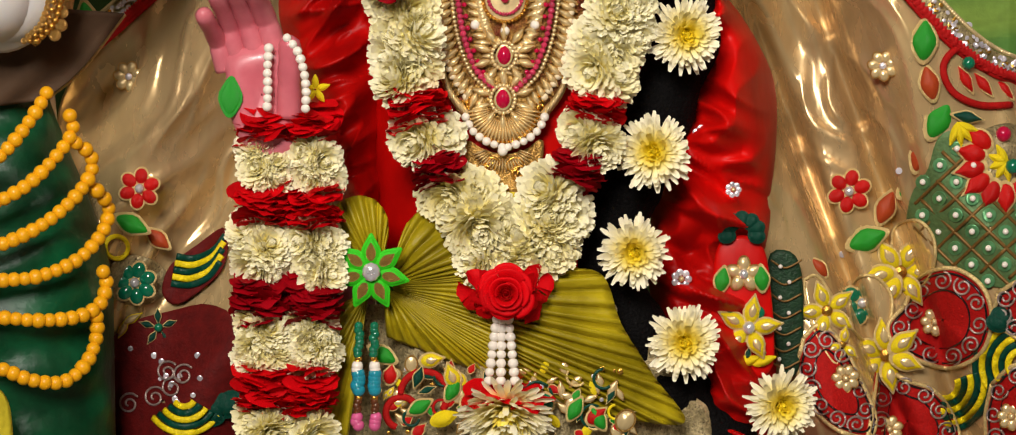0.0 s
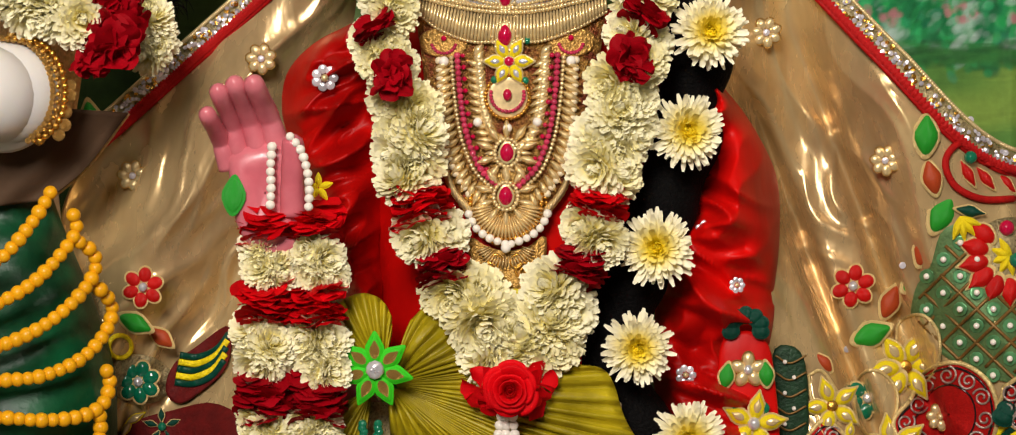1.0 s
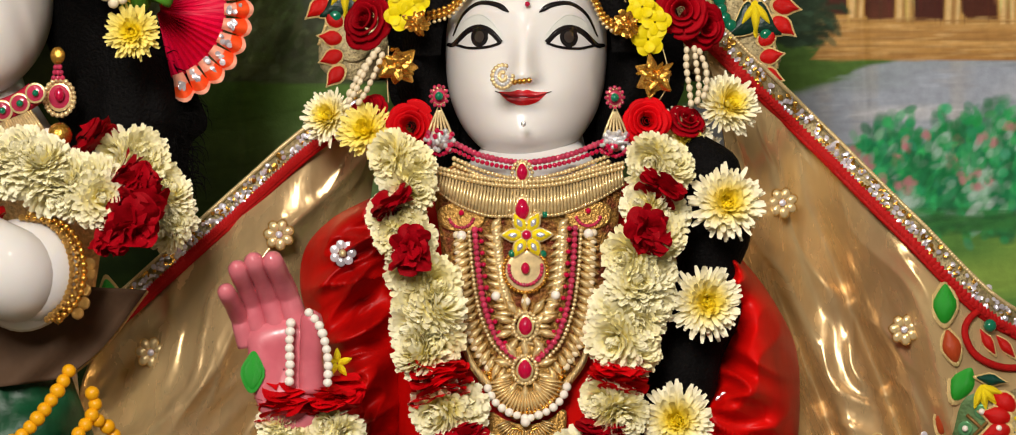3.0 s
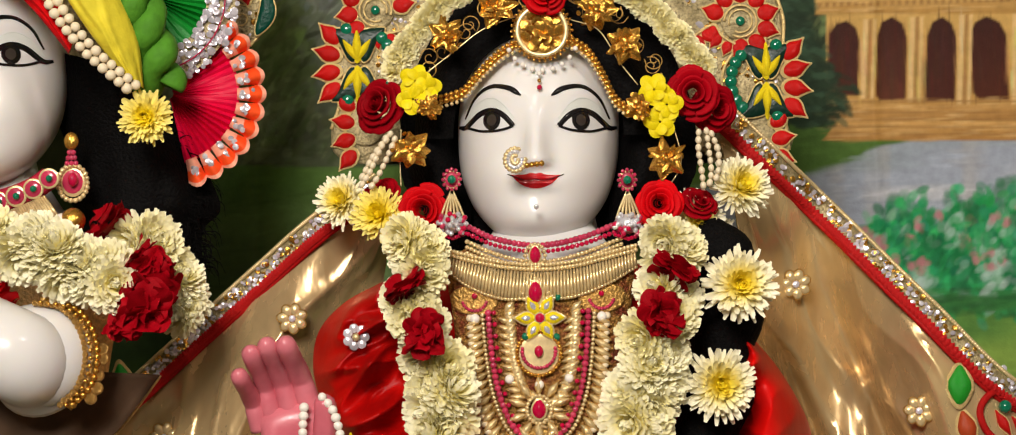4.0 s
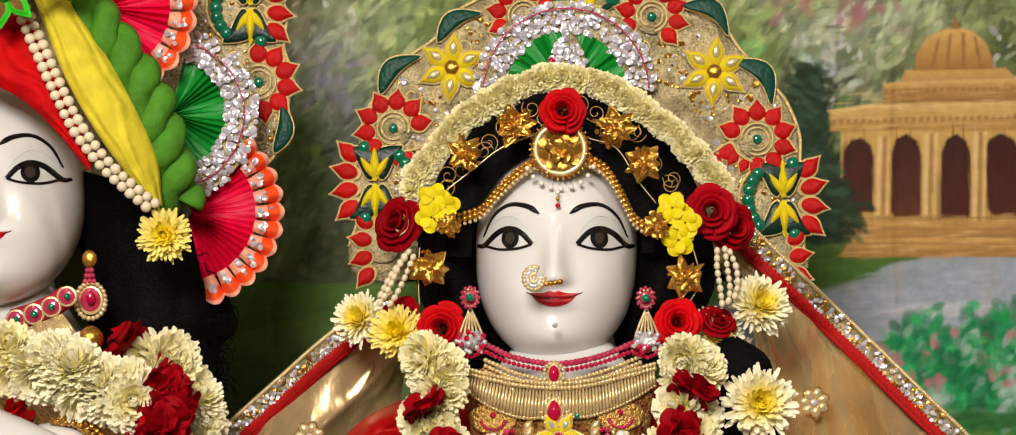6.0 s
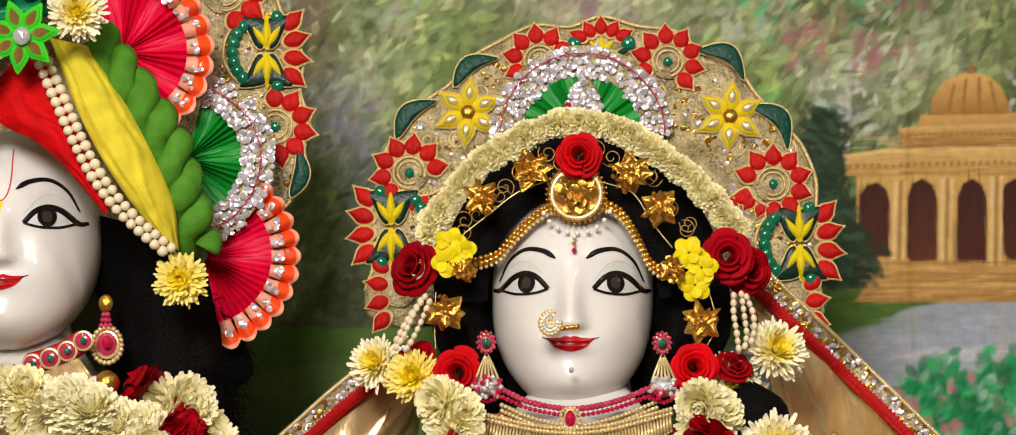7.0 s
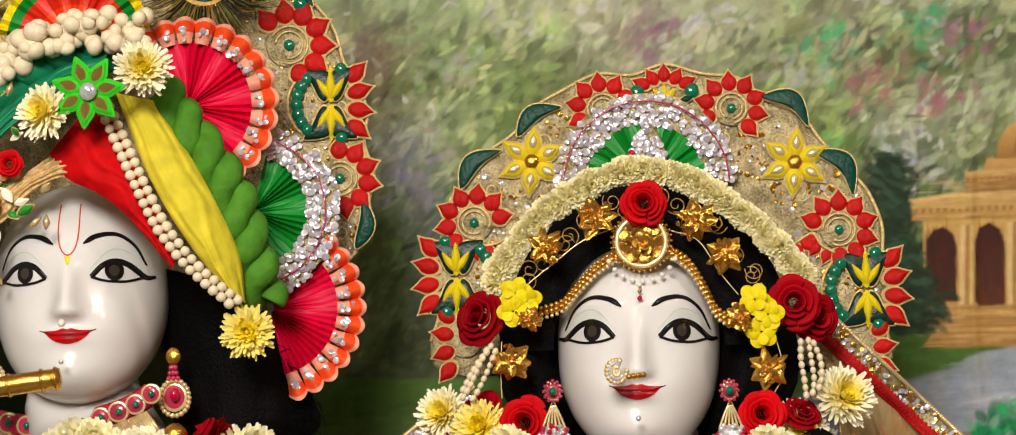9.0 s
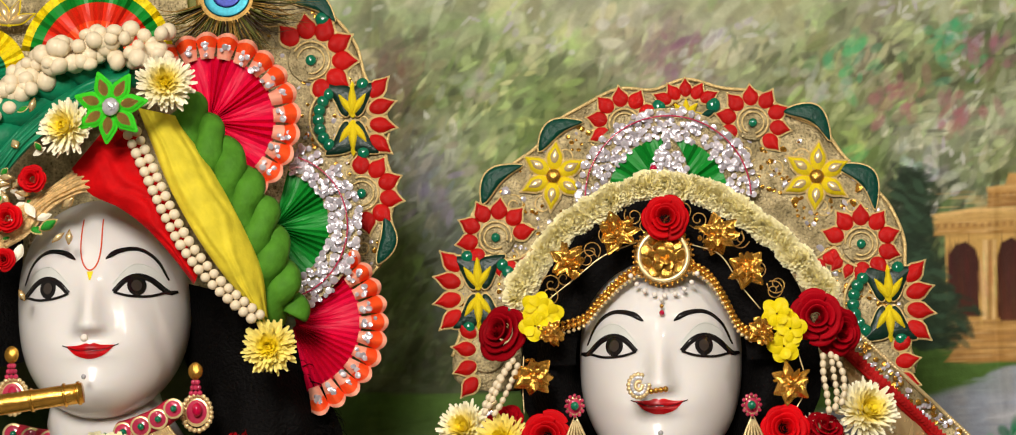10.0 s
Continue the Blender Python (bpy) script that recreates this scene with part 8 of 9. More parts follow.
            piece("bead", me, s, *chart_at(x + RND.uniform(-2, 2) - 0.15 * (k - 10) * (1 if x < 560 else 0), z), -0.125, 0, r)


B_TURQ = unit_ball("bead", material("turquoise_glass", lin("#1f8aa0"), 0.12, grain=0.1, coat=0.7))
B_BROWN = unit_ball("bead", material("brown_glass", lin("#5a3018"), 0.15, grain=0.1, coat=0.6))
B_PINKBEAD = unit_ball("bead", material("pink_glass", lin("#d05a8c"), 0.15, grain=0.1, coat=0.6))
sash()


def heart_pendant():
    """The rose, pearls and open flower below the heart garland."""
    one_rose(*(-0.0011, -0.2768), -0.15, 0.024, "red rose at the point of the heart garland")
    for (x, z), tl in (((738, 450), (-0.6, -0.2)), ((828, 446), (0.6, -0.2)), ((760, 470), (-0.2, -0.6)), ((806, 470), (0.3, -0.6))):
        u, v = chart_at(x, z)
        shared("rose_petals", RND.choice(DISCS), facing(W(u, v, -0.125), (tl[0], -0.8, tl[1]), 0.022, flat=1.4), GARLAND)
    for x0, x1 in ((768, 755), (776, 774), (786, 796)):
        p = thing("pearl_string", "string of round white pearls below the rose", "pearls", W(*chart_at(x0, 495), -0.12), "pendant pearl strings")
        rowof("pearl", B_PEARL, p, [chart_at(x0, 494), chart_at((x0 + x1) / 2, 540), chart_at(x1, 590)], -0.13, 0.0078, 0.0045)
    u, v = (-0.0011, -0.3786)
    shared("rose_petals", DISCS[1], facing(W(u, v + 0.012, -0.125), (0.05, -0.2, 1), 0.042, flat=0.8), GARLAND)
    shared("chrysanthemum", MUMS[0], facing(W(u, v, -0.135), (0, -0.75, -0.6), 0.041), GARLAND)
    shared("chrysanthemum", MUMS[2], facing(W(u, v - 0.01, -0.13), (0, -0.3, -1), 0.040), GARLAND)


heart_pendant()


def skirt_work():
    def y(u, v):
        return -0.104
    for (x, z), r, a in (((655, 612), 0.021, 20), ((620, 640), 0.014, 90)):
        u, v = chart_at(x, z)
        cord(SKIRT, ringof(u, v, r, a - 60, a + 160, 12), y, 0.0030, RED_CLOTH, 30, name="curl")
    for (x, z), a, me, l in (((640, 600), 70, D_BOTTLE, 0.02), ((632, 640), 30, D_GREEN, 0.022), ((600, 595), 80, D_RED, 0.018), ((690, 620), 60, D_GREEN, 0.022), ((705, 600), 110, D_YELLOWRIM, 0.022),
                             ((725, 640), 90, D_RED, 0.022), ((668, 655), 20, D_THREAD, 0.022), ((610, 560), 150, D_GREEN, 0.026), ((650, 560), 10, D_YELLOWRIM, 0.02), ((880, 650), 60, D_GREEN, 0.022),
                             ((910, 655), 40, D_RED, 0.02), ((935, 665), 120, D_GREEN, 0.022), ((960, 665), 60, D_PALESTONE, 0.018), ((845, 640), 100, D_EMERALD, 0.018)):
        piece("applique", me, SKIRT, *chart_at(x, z), lambda a, b: -0.106, a, l, 1.1)
    for k in range(110):
        u, v = chart_at(RND.uniform(595, 970), RND.uniform(570, 690))
        piece("applique", RND.choice((D_GREEN, D_BOTTLE, D_YELLOWRIM, D_RED, D_PALESTONE, D_LEAFGOLD, D_LEAFGOLD, D_THREAD)), SKIRT, u, v, -0.1035, RND.uniform(0, 360), RND.uniform(0.008, 0.016), 1.0, 0.5)
    for k in range(16):
        u, v = chart_at(RND.uniform(600, 960), RND.uniform(580, 680))
        cord(SKIRT, ringof(u, v, RND.uniform(0.006, 0.014), RND.uniform(0, 180), RND.uniform(250, 400), 10), -0.105, 0.0012, RND.choice((GOLDTHREAD, RED_CLOTH, BOTTLE, YELLOWTHREAD)), 20)
    for k in range(40):
        u, v = chart_at(RND.uniform(595, 960), RND.uniform(570, 690))
        piece("sequin", RND.choice((S_GOLD, S_SILVER)), SKIRT, u, v, -0.103, 0, RND.uniform(0.0015, 0.003), 1, 0.4)


skirt_work()


# ---- the flute player ----
def player_clothes():
    w = thing("scarf_end", "lime yellow silk scarf end hanging before the green velvet", "cloth", W(*(-0.4556, -0.3856), -0.14))
    g = Geo()
    g.grid(drape([(-0.5003, -0.3391), (-0.5130, -0.3856), (-0.5200, -0.4323)], [(-0.4527, -0.3600), (-0.4406, -0.3798), (-0.4372, -0.4323)], lambda u, v, s, t: -0.135 - 0.012 * math.sin(math.pi * s) + 0.003 * math.sin(14 * s), 20, 20))
    g.part("fold", TURBAN_YELLOW, w, thick=0.002)
    for n, line in enumerate(([(-0.4618, -0.1668), (-0.4446, -0.1572), (-0.4272, -0.1384), (-0.4126, -0.1186), (-0.4026, -0.1016)], [(-0.4685, -0.2068), (-0.4455, -0.1965), (-0.4196, -0.1811), (-0.3964, -0.1583), (-0.3807, -0.1356), (-0.3826, -0.1214)], [(-0.4808, -0.2440), (-0.4464, -0.2354), (-0.4119, -0.2194), (-0.3830, -0.1965), (-0.3655, -0.1725), (-0.3652, -0.1555), (-0.3775, -0.1452)],
                              [(-0.4815, -0.2727), (-0.4471, -0.2670), (-0.4128, -0.2630), (-0.3783, -0.2480), (-0.3562, -0.2239), (-0.3501, -0.2011), (-0.3601, -0.1868)], [(-0.4822, -0.3016), (-0.4479, -0.2998), (-0.4137, -0.3021), (-0.3793, -0.2987), (-0.3591, -0.2871), (-0.3530, -0.2670), (-0.3557, -0.2584)],
                              [(-0.4832, -0.3391), (-0.4490, -0.3449), (-0.4205, -0.3554), (-0.3919, -0.3565), (-0.3715, -0.3391), (-0.3625, -0.3160), (-0.3622, -0.2987)])):
        s = thing("bead_string", "string of opaque yellow beads wound round the green velvet", "beads", W(*line[2], -0.13), "yellow bead strings")
        rowof("bead", B_AMBER, s, line, lambda u, v: 0.020 - 0.122 * math.sqrt(max(0.03, 1 - ((u + 0.47) / 0.130) ** 2)), 0.0098, 0.0066)
    f = thing("flute", "polished gold flute held before the chin", "flute", W(*(-0.5504, 0.1533), -0.16))
    g = Geo()
    path = [W(*(-0.7379, 0.1324), -0.17), W(*(-0.5855, 0.1503), -0.165), W(*(-0.5108, 0.1590), -0.16)]
    g.tube(along(path, 20), 0.0085, 20)
    g.part("tube", GOLD, f)
    g = Geo()
    for q in (0.985, 0.93, 0.80):
        c = along(path, 200)
        i = int(q * 199)
        g.tube([c[i - 1], c[min(199, i + 1)]], 0.0098, 20)
    g.part("bands", GOLD, f)
    # choker and collar
    k = thing("choker", "crimson roundel choker over a gold thread collar", "necklace", W(*(-0.4795, 0.1158), -0.06))
    def y(u, v):
        return -0.035 + 3.0 * (u + 0.405) ** 2
    line = [(-0.5716, 0.1236), (-0.5428, 0.1173), (-0.5083, 0.1176), (-0.4738, 0.1225), (-0.4452, 0.1321), (-0.4291, 0.1420)]
    cord(k, line, y, 0.0100, CRIMSON, 50, name="band", flat=0.4)
    rowof("roundel", S_PINKRING, k, line, lambda u, v: y(u, v) - 0.006, 0.0165, 0.0078, 0, 1, 0, False, 0.5)
    rowof("stone", B_EMERALD, k, line, lambda u, v: y(u, v) - 0.010, 0.0165, 0.0032)
    inner = along([Vector((u, v, 0)) for u, v in [(-0.5715, 0.1134), (-0.5369, 0.1069), (-0.5025, 0.1072), (-0.4681, 0.1133), (-0.4337, 0.1261)]], 66)
    outer = along([Vector((u, v, 0)) for u, v in [(-0.5712, 0.0838), (-0.5367, 0.0740), (-0.5023, 0.0777), (-0.4565, 0.0869), (-0.4211, 0.1076)]], 66)
    for p, q in zip(inner, outer):
        g = Geo()
        g.tube([W(p.x, p.y, y(p.x, p.y) - 0.004), W(*((p + q) / 2).to_2d(), y(p.x, p.y) - 0.010), W(q.x, q.y, y(q.x, q.y) - 0.010)], 0.0016, 6)
        g.part("rib", GOLD_PALE, k)
    rowof("stone", B_PINK, k, [(-0.5712, 0.0815), (-0.5366, 0.0717), (-0.5023, 0.0755), (-0.4565, 0.0846), (-0.4188, 0.1053)], lambda u, v: y(u, v) - 0.012, 0.0048, 0.0034)
    rowof("stone", B_RUBY, k, [(-0.5711, 0.0770), (-0.5366, 0.0660), (-0.5022, 0.0698), (-0.4565, 0.0790), (-0.4130, 0.1006)], lambda u, v: y(u, v) - 0.012, 0.0052, 0.0034)
    shawl = thing("shirt", "gold brocade shirt of the flute player beneath the garland", "garment", W(*(-0.4482, 0.0608), -0.02))
    g = Geo()
    g.grid(drape([(-0.6116, 0.0961), (-0.6222, 0.0284), (-0.6269, -0.0501)], [(-0.4165, 0.1075), (-0.3708, 0.0567), (-0.3824, -0.0550)], lambda u, v, s, t: 0.03 - 0.06 * math.sin(math.pi * s) ** 0.7, 30, 30))
    g.part("yoke", BROCADE, shawl)
    # beige cloth below the arm; its dark brown holds the arm's shade
    d = thing("dupatta", "plain beige cloth below the arm, coloured dark brown for the arm's shade", "cloth", W(*(-0.4108, -0.0678), 0.0))
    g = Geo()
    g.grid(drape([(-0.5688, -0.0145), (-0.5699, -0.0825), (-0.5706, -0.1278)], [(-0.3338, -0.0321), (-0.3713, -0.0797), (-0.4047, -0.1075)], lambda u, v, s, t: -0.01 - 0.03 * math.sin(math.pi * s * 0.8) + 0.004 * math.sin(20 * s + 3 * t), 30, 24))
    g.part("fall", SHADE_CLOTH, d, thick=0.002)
    cord(d, [(-0.3338, -0.0321), (-0.3713, -0.0797), (-0.4047, -0.1075)], -0.012, 0.0022, GOLDTHREAD, 30, name="hem")
    # armlet
    a = thing("armlet", "antique gold filigree armlet round the marble elbow", "jewellery", W(*(-0.3959, -0.0170), -0.10))
    band = [(-0.4376, 0.0334), (-0.4150, 0.0285), (-0.3994, 0.0113), (-0.3941, -0.0142), (-0.4002, -0.0396), (-0.4163, -0.0564)]
    cord(a, band, -0.095, 0.0065, GOLD_DARK, 40, name="band", flat=0.8)
    rowof("bead", B_GOLD, a, [(u + 0.006, v) for u, v in band], -0.105, 0.0062, 0.0034)
    rowof("bead", B_DARKGOLD, a, [(u - 0.005, v) for u, v in band], -0.108, 0.0052, 0.0030)
    rowof("bead", B_GOLD, a, band, -0.112, 0.0068, 0.0022)
    for x, z in ((120, 385), (128, 360), (118, 405), (128, 345), (108, 420)):
        u, v = (-0.3876, -0.0313)
        piece("charm", B_DARKGOLD, a, u + (x - 120) * PX, v - (z - 385) * PX, -0.10, 0, 0.0058)
    # garland
    t = thing("garland", "thick cream chrysanthemum garland with crimson roses at the shoulder", "garland", W(*(-0.4085, 0.0486), -0.09))
    strand(t, "cream", (-0.5166, 0.0962), (-0.4596, 0.0837), -0.10, 0.058)
    strand(t, "cream", (-0.4596, 0.0865), (-0.3687, 0.0489), -0.115, 0.064)
    strand(t, "cream", (-0.3542, 0.0928), (-0.3333, 0.0753), -0.06, 0.060)
    strand(t, "cream", (-0.3287, 0.0752), (-0.3093, 0.0184), -0.05, 0.050)
    strand(t, "deep", (-0.3883, 0.1049), (-0.3741, 0.0932), -0.06, 0.050)
    strand(t, "deep", (-0.3600, 0.0674), (-0.3318, 0.0414), -0.10, 0.055)
    strand(t, "red", (-0.4881, 0.0390), (-0.4711, 0.0245), -0.09, 0.050)
    for u, v, yy, r in ((-0.3450, 0.0290, -0.122, 0.026), (-0.3600, 0.0170, -0.112, 0.018), (-0.3430, 0.0580, -0.105, 0.020)):
        rose_clump(t, u, v, yy, r, -30, 9)
    b = thing("bauble", "round gold bead on the shoulder", "bead", W(*(-0.4082, 0.1047), -0.06))
    piece("ball", B_GOLDBIG, b, *(-0.4082, 0.1047), -0.065, 0, 0.011)
    piece("ball", B_PEARL, b, *(-0.4185, 0.1032), -0.065, 0, 0.008)
    for (u, v), yy in (((-0.4091, 0.1765), -0.02), ((-0.5741, 0.1961), -0.05)):
        e = thing("earring", "ruby drop earring edged with pale gold beads", "earring", W(u, v, yy), "drop earrings")
        piece("stud", S_GOLD, e, u, v - 0.002, yy, 0, 0.0065, 1.2)
        for i in range(3):
            for j in range(-1, 2):
                piece("stone", B_PINK, e, u + 0.0032 * j * (0.6 + 0.3 * i), v - 0.012 - 0.0048 * i, yy - 0.003, 0, 0.0024)
        piece("drop", S_PINKRING, e, u + 0.001, v - 0.038, yy, 0, 0.0095, 1.15, 0.5)
        piece("stone", B_RUBY, e, u + 0.001, v - 0.036, yy - 0.006, 0, 0.0045, 1.4)
        rowof("bead", B_PALE, e, ringof(u + 0.001, v - 0.039, 0.0130, 0, 360, 18, 1.2), yy - 0.002, 0.0042, 0.0024, closed=True)
    piece_n = thing("nose_stud", "tiny pearl nose stud of the flute player", "jewellery", W(*(-0.5080, 0.2073), -0.10))
    piece("pearl", B_PEARL, piece_n, *(-0.5092, 0.2073), -0.101, 0, 0.0036)
    c = thing("chin_jewel", "tiny round crystal set on the chin", "jewellery", W(*(-0.5097, 0.1728), -0.09))
    piece("stone", B_SILVER, c, *(-0.5097, 0.1728), -0.092, 0, 0.0024)


CRIMSON = material("crimson_band", lin("#b8203c"), 0.5, grain=0.2, size=300, bump=0.4, bump_size=500)
BROCADE = material("gold_brocade", lin("#d8b67c"), 0.5, metal=0.25, grain=0.3, size=250, bump=0.5, bump_size=400)
B_DARKGOLD = unit_ball("bead", GOLD_DARK, 10)
B_GOLDBIG = unit_ball("ball", GOLD, 24)
player_clothes()


# ---- turban ----
def turban():
    t = thing("turban", "layered turban of red, yellow and green cloth with pearl edging", "turban", W(*(-0.4688, 0.3354), 0.0))

    def y(u, v):
        a, b = (-0.4893, 0.2601)
        return 0.0 - 0.092 * math.sqrt(max(0.02, 1 - ((u - a) / 0.17) ** 2 - ((v - b) / 0.20) ** 2))

    def band(name, le, ri, mat, lift, swell=0.008, fold=0.0015, f=5):
        g = Geo()
        g.grid(drape(le, ri, lambda u, v, s, q: y(u, v) - lift - swell * math.sin(math.pi * s) ** 0.6 + fold * math.sin(f * 6.28 * s + 5 * wob(3 * s, 5 * q, lift * 100)), 30, 60))
        return g.part(name, mat, t)

    band("brow_band", [(-0.6104, 0.3111), (-0.5750, 0.3263), (-0.5455, 0.3406), (-0.5172, 0.3596), (-0.5071, 0.3675)], [(-0.5983, 0.2813), (-0.5630, 0.2988), (-0.5395, 0.3227), (-0.5130, 0.3370), (-0.4894, 0.3362)], BROCADE, 0.004)
    band("red_wrap", [(-0.5207, 0.3597), (-0.5041, 0.3367), (-0.4776, 0.3228), (-0.4541, 0.3044), (-0.4325, 0.2803), (-0.4105, 0.2516)], [(-0.4853, 0.4011), (-0.4599, 0.3882), (-0.4452, 0.3581), (-0.4306, 0.3223), (-0.4161, 0.2867), (-0.4069, 0.2602)], TURBAN_RED, 0.008, 0.012, 0.0012, 3)
    band("yellow_wrap", [(-0.4604, 0.4132), (-0.4499, 0.3849), (-0.4323, 0.3400), (-0.4102, 0.2981), (-0.3842, 0.2594), (-0.3572, 0.2278)], [(-0.4262, 0.4047), (-0.4098, 0.3792), (-0.3895, 0.3472), (-0.3664, 0.3024), (-0.3493, 0.2611), (-0.3445, 0.2193)], TURBAN_YELLOW, 0.014, 0.012, 0.001, 3)
    # twisted green rope
    core = curve([(-0.4203, 0.4092), (-0.4027, 0.3831), (-0.3794, 0.3545), (-0.3604, 0.3198), (-0.3462, 0.2842), (-0.3361, 0.2491), (-0.3295, 0.2188)], 140, lambda u, v: y(u, v) - 0.004)
    for k in range(2):
        g = Geo()
        path = []
        for i, p in enumerate(core):
            d = (core[min(i + 1, 139)] - core[max(i - 1, 0)]).normalized()
            s = d.cross(Vector((0, 1, 0))).normalized()
            a = 2 * math.pi * (i / 139 * 3.6 + k / 2)
            path.append(p + 0.0105 * (math.cos(a) * s + 0.8 * math.sin(a) * Vector((0, -1, 0))))
        g.tube(path, lambda q: 0.0125 + 0.0012 * math.sin(60 * q) + 0.001 * wob(30 * q, k), 14)
        g.part("rope_strand", ROPE_GREEN, t)
    core = curve([(-0.4598, 0.4507), (-0.4924, 0.4551), (-0.5311, 0.4446), (-0.5637, 0.4220), (-0.5874, 0.3961), (-0.6109, 0.3643)], 110, lambda u, v: y(u, v) + 0.006)
    for k in range(2):
        g = Geo()
        path = []
        for i, p in enumerate(core):
            a = 2 * math.pi * (i / 109 * 2.6 + k / 2)
            d = (core[min(i + 1, 109)] - core[max(i - 1, 0)]).normalized()
            s = d.cross(Vector((0, 1, 0))).normalized()
            path.append(p + 0.011 * (math.cos(a) * s + 0.8 * math.sin(a) * Vector((0, -1, 0))))
        g.tube(path, lambda q: 0.0160 * (0.55 + 0.45 * step01(q, 0, 0.2)) + 0.001 * math.sin(50 * q), 14)
        g.part("teal_strand", TEAL, t)
    band("teal_wrap", [(-0.4657, 0.4540), (-0.5102, 0.4378), (-0.5518, 0.4126), (-0.5872, 0.3782), (-0.6107, 0.3465)], [(-0.4746, 0.4245), (-0.5102, 0.4169), (-0.5398, 0.3972), (-0.5752, 0.3630), (-0.6046, 0.3227)], TEAL, 0.004, 0.010, 0.002, 4)
    for o in (0, 1):
        line = [(-0.4817, 0.4140), (-0.4711, 0.3916), (-0.4558, 0.3573), (-0.4394, 0.3197), (-0.4231, 0.2881), (-0.4000, 0.2570), (-0.3803, 0.2378), (-0.3596, 0.2198)]
        rowof("pearl", B_IVORYBIG, t, [(u + 0.0078 * o, v + 0.003 * o) for u, v in line], lambda u, v: y(u, v) - 0.028, 0.0092, 0.0046)
    # ruff of ivory pompoms
    r = thing("pompom_trim", "band of ivory cotton pompoms above the turban", "trim", W(*(-0.5282, 0.4625), -0.02))
    line = along([Vector((u, v, 0)) for u, v in [(-0.6112, 0.4000), (-0.5817, 0.4287), (-0.5550, 0.4504), (-0.5282, 0.4637), (-0.4984, 0.4697), (-0.4657, 0.4720), (-0.4378, 0.4696)]], 34)
    for k in range(120):
        p = line[k % 34]
        piece("pompom", B_IVORYBIG, r, p.x + RND.uniform(-0.006, 0.006), p.y + RND.uniform(-0.016, 0.014), -0.05 + RND.uniform(-0.012, 0.012), RND.uniform(0, 90), RND.uniform(0.0058, 0.0092), RND.uniform(0.75, 1.1), 1, RND.uniform(-30, 30), RND.uniform(-30, 30))
    bloom(*(-0.4361, 0.4331), -0.115, 0.0265, "cream chrysanthemum with a yellow heart on the turban", tilt=(0.2, 0.1), group="turban flowers")
    bloom(*(-0.5232, 0.3966), -0.125, 0.0255, "cream chrysanthemum with a yellow heart on the turban", tilt=(-0.3, 0.1), group="turban flowers")
    bloom(*(-0.3425, 0.1934), -0.065, 0.0245, "lemon yellow chrysanthemum at the end of the turban band", yellow=True, group="turban flowers")
    for (u, v), rr in (((-0.5562, 0.3516), 0.013), ((-0.5785, 0.3170), 0.014), ((-0.5818, 0.2796), 0.011)):
        one_rose(u, v, -0.10, rr, "tiny red cloth rose at the side of the turban", group="cloth roses")
    s = thing("silk_spray", "spray of small cream and gold leaves beside the turban", "ornament", W(*(-0.5632, 0.3389), -0.08))
    for k in range(46):
        u, v = (-0.5668, 0.3390)
        piece("leaf", RND.choice((D_LEAFGOLD, D_LEAFGOLD, D_GREEN, D_CREAMLEAF, D_CREAMLEAF)), s, u + RND.gauss(0, 0.018), v + RND.gauss(0, 0.03), -0.085 + RND.uniform(-0.01, 0.01), RND.uniform(0, 360), RND.uniform(0.008, 0.016), 1.1, 1, RND.uniform(-40, 40), RND.uniform(-40, 40))


B_IVORYBIG = unit_ball("bead", IVORY, 14)
D_CREAMLEAF = unit_drop("leaf", CREAM, CREAM, 0.5, 0.7, 0.4)
turban()


